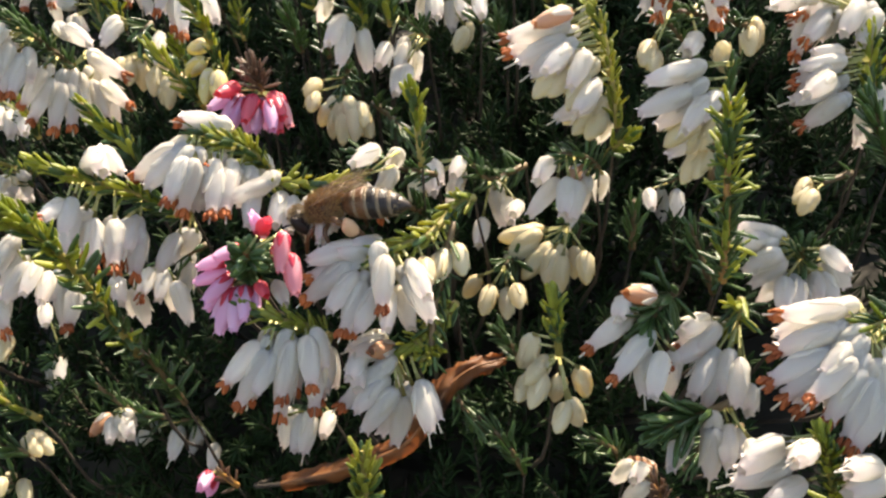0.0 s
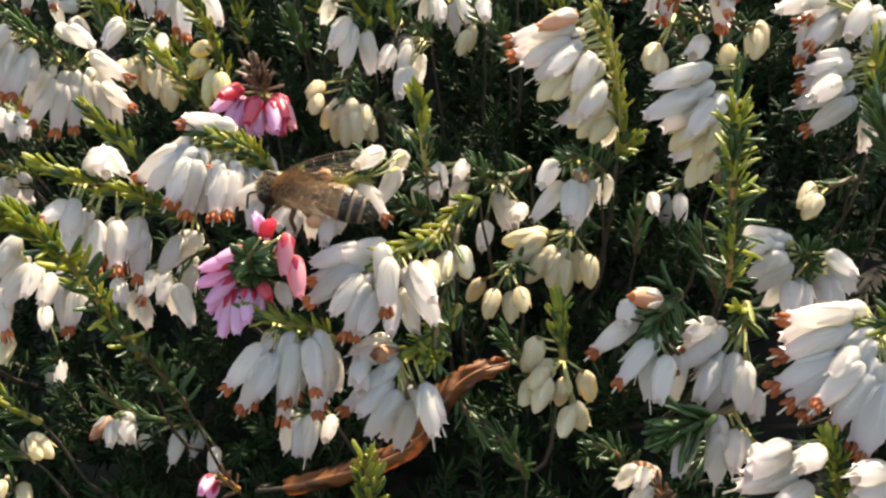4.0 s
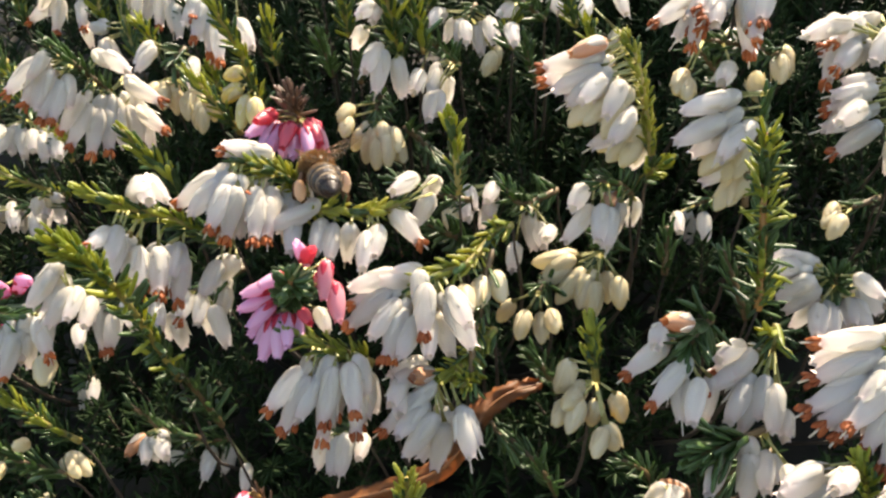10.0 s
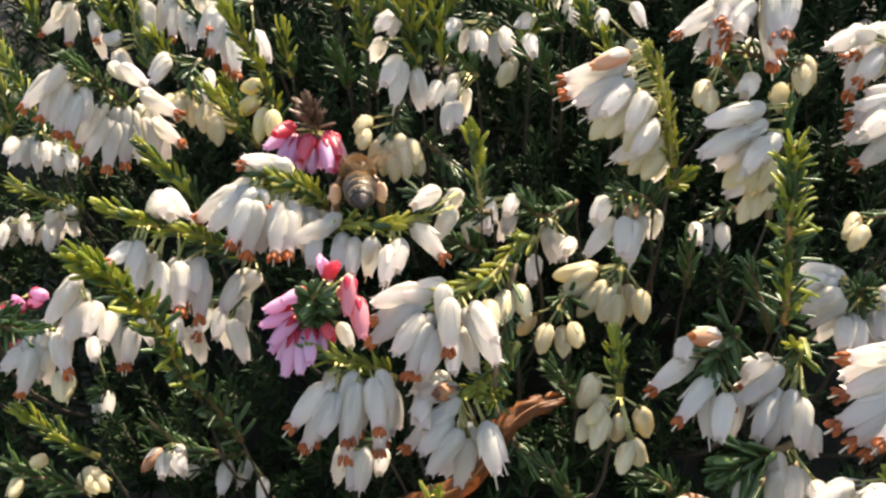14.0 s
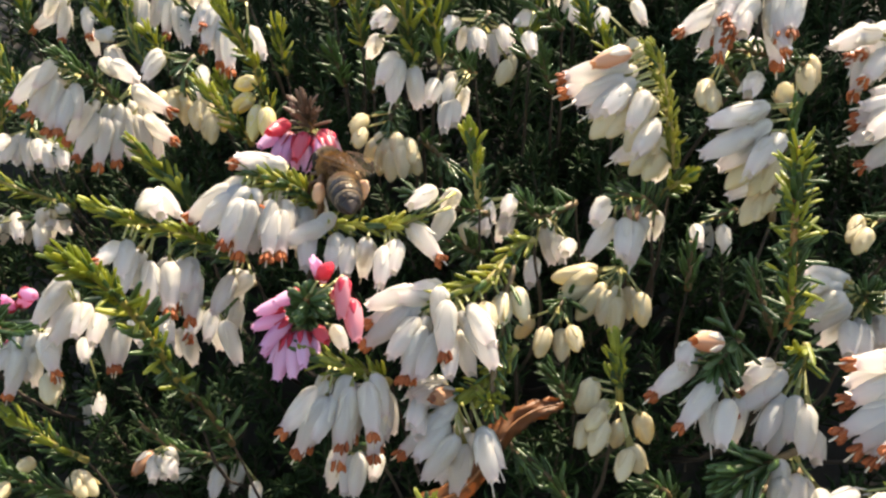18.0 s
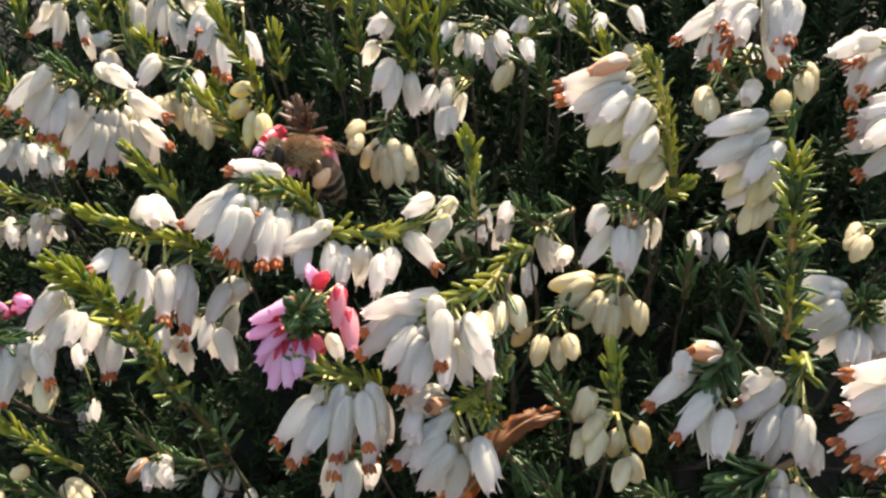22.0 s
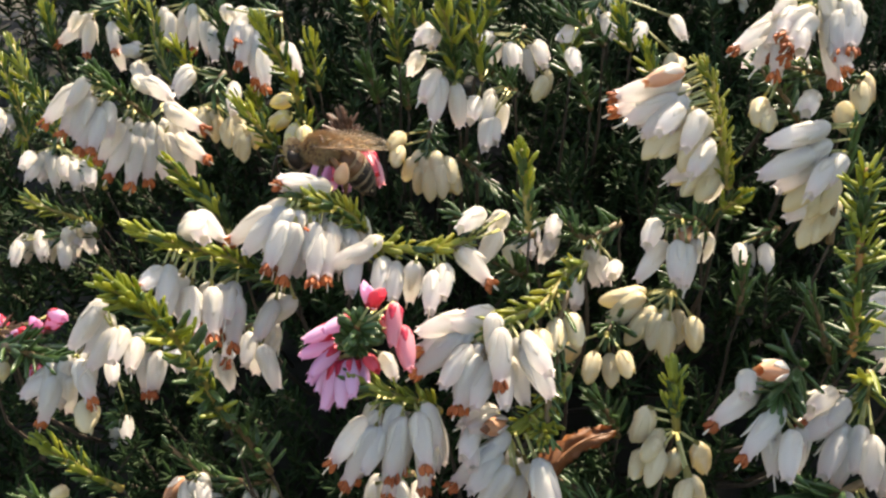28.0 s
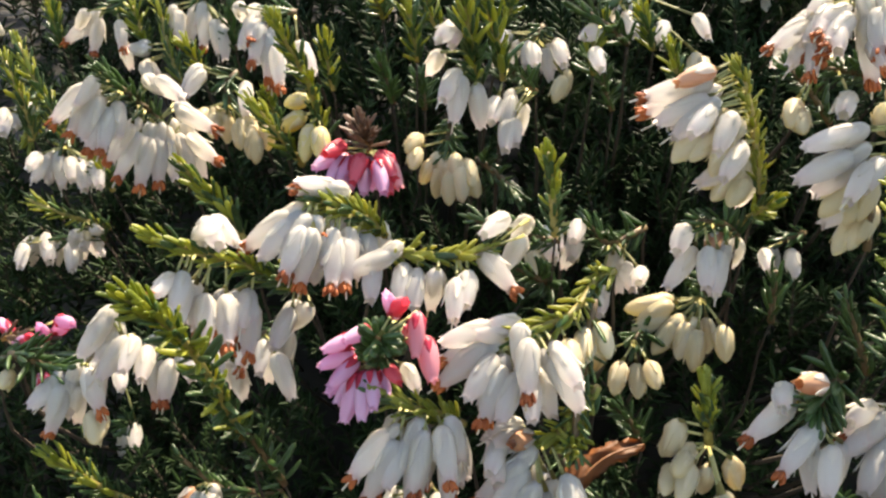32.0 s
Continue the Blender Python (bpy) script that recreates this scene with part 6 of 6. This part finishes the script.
def honey_bee():
    bee = tagged(new("honey_bee"), "brown furry honey bee with banded abdomen and peach pollen loads", "bee")
    put("thorax", mesh_of("thorax", *blob(0.1, 0, 0, 1.95, 1.6, 1.5), AMBER), bee, Matrix.Identity(4))
    put("thorax_fur", mesh_of("thorax_fur", *hairs(2300, (0.1, 0, 0), (1.92, 1.57, 1.47), 0.62, 1, 0.8), FUR, False), bee, Matrix.Identity(4), "golden-brown fur of the thorax")
    head = put("head", mesh_of("head", *blob(0.75, 0, -0.15, 0.85, 1.55, 1.65), CHITIN), bee, pose(2.05 * MM, 0, -0.35 * MM, 0, 22, 0))
    put("face_fur", mesh_of("face_fur", *hairs(900, (0.75, 0, -0.1), (0.86, 1.45, 1.6), 0.42, 2, -0.3, lambda d: abs(d.y) < 0.72), PALE_FUR, False), head, Matrix.Identity(4), "pale face fur")
    for side in (1, -1):
        put("eye", mesh_of("eye", *blob(0.75, 1.22 * side, 0.05, 0.62, 0.48, 1.22, 14, 10), EYE), head, Matrix.Identity(4), "glossy dark oval eye")
        line = smooth_line([(1.5, 0.35 * side, 0.2), (2.3, 0.9 * side, 0.9), (3.0, 1.25 * side, 0.2), (3.9, 1.6 * side, -1.1)], 4)
        put("antenna", mesh_of("antenna", *tube([p * MM for p in line], [0.12 * MM] * len(line), 6), CHITIN), head, Matrix.Identity(4))
    tongue = smooth_line([(1.2, 0, -1.5), (1.5, 0, -2.3), (1.4, 0, -3.2)], 4)
    put("tongue", mesh_of("tongue", *tube([p * MM for p in tongue], [0.22 * MM] * 4 + [0.12 * MM] * (len(tongue) - 4), 6), AMBER), head, Matrix.Identity(4))
    abdomen = put("abdomen", mesh_of("waist", *blob(-0.1, 0, -0.1, 0.7, 0.75, 0.7, 12, 8), CHITIN), bee, pose(-1.75 * MM, 0, -0.05 * MM))
    cuts = [0.02, 0.20, 0.37, 0.54, 0.70, 0.84, 1.0]
    for k in range(6):
        put("segment", mesh_of("segment", *hoop(cuts[k], min(1.0, cuts[k + 1] + 0.02), -0.03, 0.07), AMBER if k < 2 else CHITIN), abdomen, Matrix.Identity(4))
        if 0 < k < 5:
            put("band", mesh_of("band", *hoop(cuts[k] + 0.015, cuts[k] + 0.068, 0.03, 0.05, 2), BAND), abdomen, Matrix.Identity(4), "pale tan hair band")
    under = [hairs(60, (spine(f).x, 0, spine(f).z), (0.6, girth(f), girth(f) * 0.9), 0.32, 5 + k, 1.2) for k, f in enumerate((0.12, 0.28, 0.45, 0.62, 0.78))]
    put("abdomen_fur", mesh_of("abdomen_fur", *joined(under), PALE_FUR, False), abdomen, Matrix.Identity(4), "sparse pale hairs")
    moving = {"abdomen": abdomen}
    for side in (1, -1):
        tag = "left" if side > 0 else "right"
        moving["fore_" + tag] = wing(bee, "forewing", 7.8, 2.8, side, (0.7, 1.15 * side, 1.25), "clear brownish forewing")
        moving["hind_" + tag] = wing(bee, "hindwing", 5.4, 2.0, side, (-0.5, 1.15 * side, 1.15), "clear brownish hindwing")
        leg(bee, [(0, 0, 0), (0.9, 0.9 * side, -0.3), (1.7, 1.0 * side, -1.6), (2.3, 1.0 * side, -3.0)], [0.34, 0.30, 0.26, 0.12], (1.2, 0.9 * side, -1.2))
        leg(bee, [(0, 0, 0), (0.2, 1.5 * side, -0.2), (0.2, 1.8 * side, -2.0), (0.6, 2.0 * side, -3.8)], [0.36, 0.32, 0.30, 0.12], (0.0, 1.0 * side, -1.3))
        hind = leg(bee, [(0, 0, 0), (-0.2, 0.8 * side, 1.1), (-0.9, 1.1 * side, -0.2), (-1.3, 1.2 * side, -2.0), (-1.0, 1.4 * side, -3.6)], [0.38, 0.36, 0.55, 0.42, 0.14], (-1.0, 1.0 * side, -1.2))
        moving["leg_" + tag] = hind
        load = bmesh.new()
        bmesh.ops.create_icosphere(load, subdivisions=3, radius=1.0)
        for v in load.verts:
            v.co = Vector((v.co.x * 0.76 * (1 - 0.24 * v.co.z), v.co.y * 0.64, v.co.z * 1.35)) * (1 + 0.10 * noise.noise(v.co * 2.2)) * MM
        bmesh.ops.rotate(load, verts=load.verts, cent=(0, 0, 0), matrix=Matrix.Rotation(radians(-18), 3, "Y"))
        bmesh.ops.translate(load, verts=load.verts, vec=Vector((-1.1, 1.35 * side, -0.35)) * MM)
        part("pollen_load", load, POLLEN, hind, "peach-coloured pollen load")
    bee.scale = (0.96, 0.96, 0.96)
    return bee, moving


bee, moving = honey_bee()


def wing_pose(root, side, sweep, lift, twist):
    """A wing's pose in the bee's space: swept back and lifted, in degrees."""
    return Matrix.Translation(Vector(root) * MM) @ Matrix.Rotation(radians(side * sweep), 4, "Z") @ Matrix.Rotation(radians(side * lift), 4, "X") @ Matrix.Rotation(radians(twist), 4, "Y")


def motions():
    walk(bee, [
        (0.0, pose(-0.00572, -0.01203, 0.18542, -9.4, 21.2, 171.4)),
        (0.5, pose(-0.00410, -0.01156, 0.18625, -9.2, 8.2, 164.4)),
        (1.0, pose(-0.00352, -0.01084, 0.18727, -14.3, -13.2, 165.9)),
        (1.5, pose(-0.00419, -0.01099, 0.18762, -13.1, -15.8, 171.3)),
        (2.0, pose(-0.00571, -0.01140, 0.18689, -11.7, -8.4, 175.1)),
        (2.5, pose(-0.00613, -0.01142, 0.18667, -7.7, -5.2, 166.6)),
        (3.0, pose(-0.00733, -0.01177, 0.18615, -6.4, -0.6, 164.4)),
        (3.5, pose(-0.00810, -0.01230, 0.18658, -49.1, -0.7, 168.6)),
        (5.5, pose(-0.01075, -0.00788, 0.18851, -13.3, -17.9, 155.0)),
        (6.0, pose(-0.01114, -0.00723, 0.18848, -9.2, -7.1, 144.6)),
        (6.5, pose(-0.01077, -0.00674, 0.18847, -9.5, -2.8, 133.0)),
        (7.0, pose(-0.01003, -0.00562, 0.18888, -6.5, -13.2, 119.9)),
        (7.5, pose(-0.01044, -0.00545, 0.18914, -9.4, -10.1, 121.4)),
        (8.0, pose(-0.01077, -0.00553, 0.18905, -13.0, -10.2, 124.3)),
        (8.5, pose(-0.01181, -0.00447, 0.18932, -15.4, -7.7, 103.2)),
        (9.0, pose(-0.01105, -0.00475, 0.18898, -9.5, -10.3, 101.0)),
        (9.5, pose(-0.01121, -0.00473, 0.18887, -4.7, -4.9, 103.1)),
        (10.0, pose(-0.01115, -0.00384, 0.18916, -4.7, 4.5, 107.2)),
        (10.5, pose(-0.01111, -0.00370, 0.18940, -4.2, 4.4, 104.4)),
        (11.0, pose(-0.01038, -0.00393, 0.18908, -3.2, -1.5, 100.7)),
        (11.5, pose(-0.00917, -0.00384, 0.18953, 0.2, -4.5, 97.4)),
        (12.0, pose(-0.00954, -0.00372, 0.18975, 5.0, -0.2, 90.1)),
        (12.5, pose(-0.00991, -0.00356, 0.18995, 5.7, 0.6, 86.6)),
        (13.0, pose(-0.00931, -0.00343, 0.19011, 3.6, 0.5, 92.9)),
        (13.5, pose(-0.00920, -0.00296, 0.18999, 2.8, -1.2, 95.7)),
        (14.0, pose(-0.00916, -0.00309, 0.18976, 2.7, -0.3, 96.6)),
        (14.5, pose(-0.00899, -0.00317, 0.18956, 2.3, -0.1, 96.7)),
        (16.5, pose(-0.00900, -0.00310, 0.18960, 2.1, -0.5, 94.2)),
        (17.0, pose(-0.00914, -0.00264, 0.18956, -0.3, 2.0, 89.2)),
        (17.5, pose(-0.00903, -0.00215, 0.18929, -6.9, -5.6, 95.5)),
        (18.0, pose(-0.01091, -0.00256, 0.18986, 0.8, -8.9, 111.9)),
        (18.5, pose(-0.01163, -0.00249, 0.19016, 2.9, -8.1, 131.0)),
        (18.6, pose(-0.01139, -0.00165, 0.19029, 4.4, -3.2, 134.2)),
        (19.0, pose(-0.01210, 0.00101, 0.18927, 9.4, 1.6, 138.0)),
        (19.5, pose(-0.01205, 0.00175, 0.18977, -8.6, -18.8, 174.9)),
        (20.0, pose(-0.01289, 0.00183, 0.18979, -11.2, -16.4, -177.6)),
        (20.5, pose(-0.01369, 0.00161, 0.19010, -6.8, -13.5, -173.3)),
        (21.0, pose(-0.01381, 0.00190, 0.19003, -5.0, -16.4, -159.2)),
        (21.5, pose(-0.01449, 0.00227, 0.19047, -2.5, -14.1, -155.4)),
        (22.0, pose(-0.01432, 0.00184, 0.19075, -1.1, -19.4, -155.2)),
        (22.5, pose(-0.01453, 0.00200, 0.19107, 7.5, -19.6, -155.2)),
        (23.0, pose(-0.01483, 0.00210, 0.19153, 16.6, -21.4, -158.3)),
        (24.0, pose(-0.01529, 0.00226, 0.19148, 4.5, -15.1, -156.0)),
        (25.0, pose(-0.01618, 0.00176, 0.19194, 14.3, -8.9, -178.0)),
        (25.5, pose(-0.01577, 0.00178, 0.19174, 9.1, -2.2, 174.9)),
        (27.5, pose(-0.01707, 0.00087, 0.19268, 19.1, 19.5, 155.6)),
        (28.0, pose(-0.01678, 0.00096, 0.19282, -16.0, 0.1, -179.8)),
        (29.0, pose(-0.01641, 0.00086, 0.19247, 15.9, 6.4, 151.1)),
        (29.6, pose(-0.01669, 0.00118, 0.19316, 8.7, 9.9, 148.7)),
        (30.0, pose(-0.01697, 0.00121, 0.19320, 3.8, 7.9, 144.4)),
        (30.2, pose(-0.01667, 0.00151, 0.19335, 7.4, -0.2, 138.7)),
        (30.4, pose(-0.01665, 0.00133, 0.19308, 19.3, 2.2, 137.6)),
        (30.5, pose(-0.01655, 0.00119, 0.19292, 23.8, 3.1, 137.3)),
        (30.6, pose(-0.01685, 0.00134, 0.19326, 19.9, 0.9, 137.2)),
        (30.8, pose(-0.01773, 0.00114, 0.19425, 4.2, -5.3, 137.6)),
        (30.9, pose(-0.01882, 0.00093, 0.19530, -0.9, -9.5, 141.7)),
        (31.0, pose(-0.01908, 0.00047, 0.19543, -5.2, -11.2, 142.7)),
        (31.1, pose(-0.01949, 0.00036, 0.19654, -7.2, -13.1, 141.1)),
        (31.2, pose(-0.02024, -0.00027, 0.19798, -8.5, -18.8, 138.8)),
        (31.3, pose(-0.02131, -0.00017, 0.19930, -9.3, -21.1, 140.4)),
        (31.4, pose(-0.02359, -0.00027, 0.20064, -10.5, -22.1, 141.7)),
        (31.5, pose(-0.02625, -0.00016, 0.20231, -9.6, -27.1, 143.0)),
        (31.6, pose(-0.02843, -0.00016, 0.20360, -5.7, -28.5, 140.8)),
        (31.7, pose(-0.03270, 0.00033, 0.20475, -4.1, -25.3, 134.6)),
        (31.8, pose(-0.03640, 0.00100, 0.20621, -2.0, -24.1, 131.1)),
        (31.9, pose(-0.03968, 0.00218, 0.20893, -4.6, -28.0, 135.3)),
        (32.0, pose(-0.04450, 0.00320, 0.21220, -4.6, -28.0, 135.3)),
    ])
    # seconds, sweep, lift and twist of the wings
    rest = {
        "left": [(0, 71, 15, 5), (1, 61, 31, 5), (2, 65, 11, 5), (3, 82, -7, 5), (3.5, 66, 18, 5), (5.5, 66, 28, -20), (6, 92, 31, -20), (7, 57, 47, -30), (8, 73, 43, -30), (8.5, 77, 32, -30), (9, 85, 27, -30), (10, 77, 20, -30), (11, 77, 20, -30), (12, 80, 18, -30), (13, 83, 17, -30), (14, 87, 17, -30), (16.5, 90, 23, -30), (17, 98, 25, -30), (18, 101, 14, -30), (18.6, 115, 2, -16), (19, 128, -3, 2), (19.5, 70, 23, 3), (20, 72, 22, 4), (21, 124, -7, 4), (22, 114, -6, 4), (23, 101, -4, 4), (24, 99, -6, 4), (25, 69, -2, 4), (25.5, 59, 5, 4), (27.5, 110, -13, 4), (28, 86, -3, 4), (29, 116, -12, 4), (30, 116, -9, 4)],
        "right": [(0, 106, 10, 5), (1, 72, -1, 5), (2, 71, 11, 5), (3, 63, 18, 5), (3.5, 63, -8, 5), (5.5, 65, 22, -20), (6, 65, 24, -20), (7, 68, 35, -30), (8, 72, 35, -30), (8.5, 54, 30, -30), (9, 60, 29, -30), (10, 69, 19, -30), (11, 69, 25, -30), (12, 70, 23, -30), (13, 71, 23, -30), (14, 70, 21, -30), (16.5, 72, 16, -30), (17, 67, 18, -30), (18, 79, 13, -30), (18.6, 79, 6, -16), (19, 69, 2, 2), (19.5, 65, -6, 3), (20, 76, 0, 4), (21, 66, -4, 4), (22, 78, -3, 4), (23, 93, 1, 4), (24, 99, -2, 4), (25, 78, -3, 4), (25.5, 44, -8, 4), (27.5, 85, -9, 4), (28, 95, -8, 4), (29, 81, -9, 4), (30, 75, -6, 4)],
    }
    beats = [(30.2 + 0.1 * k, 14, b, -10) for k, b in enumerate((40, -5, 40, -5, 40, -5, 30, 40, -12, 40, 55, 50, 40, -8, -5, 45, -5, 45, 0))]
    for side, tag in ((1, "left"), (-1, "right")):
        walk(moving["fore_" + tag], [(t, wing_pose((0.7, 1.15 * side, 1.25), side, a, b, w)) for t, a, b, w in rest[tag] + beats])
        walk(moving["hind_" + tag], [(t, wing_pose((-0.5, 1.15 * side, 1.15), side, a + 8, b - 6, w)) for t, a, b, w in rest[tag] + beats])
    walk(moving["abdomen"], [(t, pose(-1.75 * MM, 0, -0.05 * MM, 0, a, b)) for t, a, b in ((0, -8, -3), (1, -17, -2), (2, -12, -2), (3, -2, 1), (3.5, -6, -5), (5.5, -20, -7), (6, -13, -8), (7, -0, -2), (8, -0, -1), (8.5, -1, -1), (9, 1, -1), (10, 11, 0), (11, 11, -0), (12, 12, 0), (13, 10, 1), (14, 11, 1), (16.5, 14, 1), (17, 17, -0), (18, 11, -8), (18.6, -9, -5), (19, -17, -5), (19.5, -31, 2), (20, -31, 1), (21, -33, 1), (22, -36, 1), (23, -36, -0), (24, -39, 1), (25, -44, -0), (25.5, -52, 0), (27.5, -33, -8), (28, -49, 1), (29, -40, -4), (30, -26, -7), (30.2, -17, -0), (30.5, -15, -2), (30.8, -8, -1), (31, -1, -1), (31.2, 2, 0), (31.3, 3, 1), (31.4, 0, 1), (31.5, -1, 1), (31.6, -1, 0), (31.7, 2, -0), (31.8, 5, -3), (31.9, -4, -0), (32, 0, 0))])
    walk(moving["leg_left"], [(t, pose(-1.0 * MM, 1.0 * MM, -1.2 * MM, a, b, 0)) for t, a, b in ((0, -21, 10), (1, -15, 10), (2, -30, -15), (3, 0, 0), (3.5, 0, 0), (5.5, -5, 8), (6, -12, 1), (7, -8, -8), (8, -4, -8), (8.5, 0, 0), (9, 0, 0), (10, 0, 0), (11, 0, 0), (12, -0, -2), (13, -0, -3), (14, 0, -4), (16.5, -4, -6), (17, -7, -8), (18, 2, 6), (18.6, -19, -1), (19, -12, -1), (19.5, -11, -16), (20, -7, -5), (21, -12, -7), (22, -6, -1), (23, 1, 3), (24, 7, 6), (25, 5, 3), (25.5, 4, 2), (27.5, -41, 2), (28, 2, 2), (29, -17, 7), (30, -35, 7), (31, 0, 0), (32, 0, 0))])
    walk(moving["leg_right"], [(t, pose(-1.0 * MM, -1.0 * MM, -1.2 * MM, a, b, 0)) for t, a, b in ((0, 0, 0), (1, 0, 0), (2, 0, 0), (3, 0, 0), (3.5, -11, 7), (5.5, 5, -6), (6, -3, 5), (7, -7, 4), (8, -10, 7), (8.5, -16, 13), (9, -10, 7), (10, 0, 0), (11, 0, 0), (12, 4, -6), (13, -5, 3), (14, -5, 2), (16.5, -6, 4), (17, 1, -2), (18, -0, -2), (18.6, 0, 0), (19, 0, 0), (19.5, 0, 0), (20, 0, 0), (21, 0, 0), (22, 0, 0), (23, 0, 0), (24, 0, 0), (25, 0, 0), (25.5, 0, 0), (27.5, 0, 0), (28, 0, 0), (29, 0, 0), (30, 0, 0), (31, 0, 0), (32, 0, 0))])


motions()
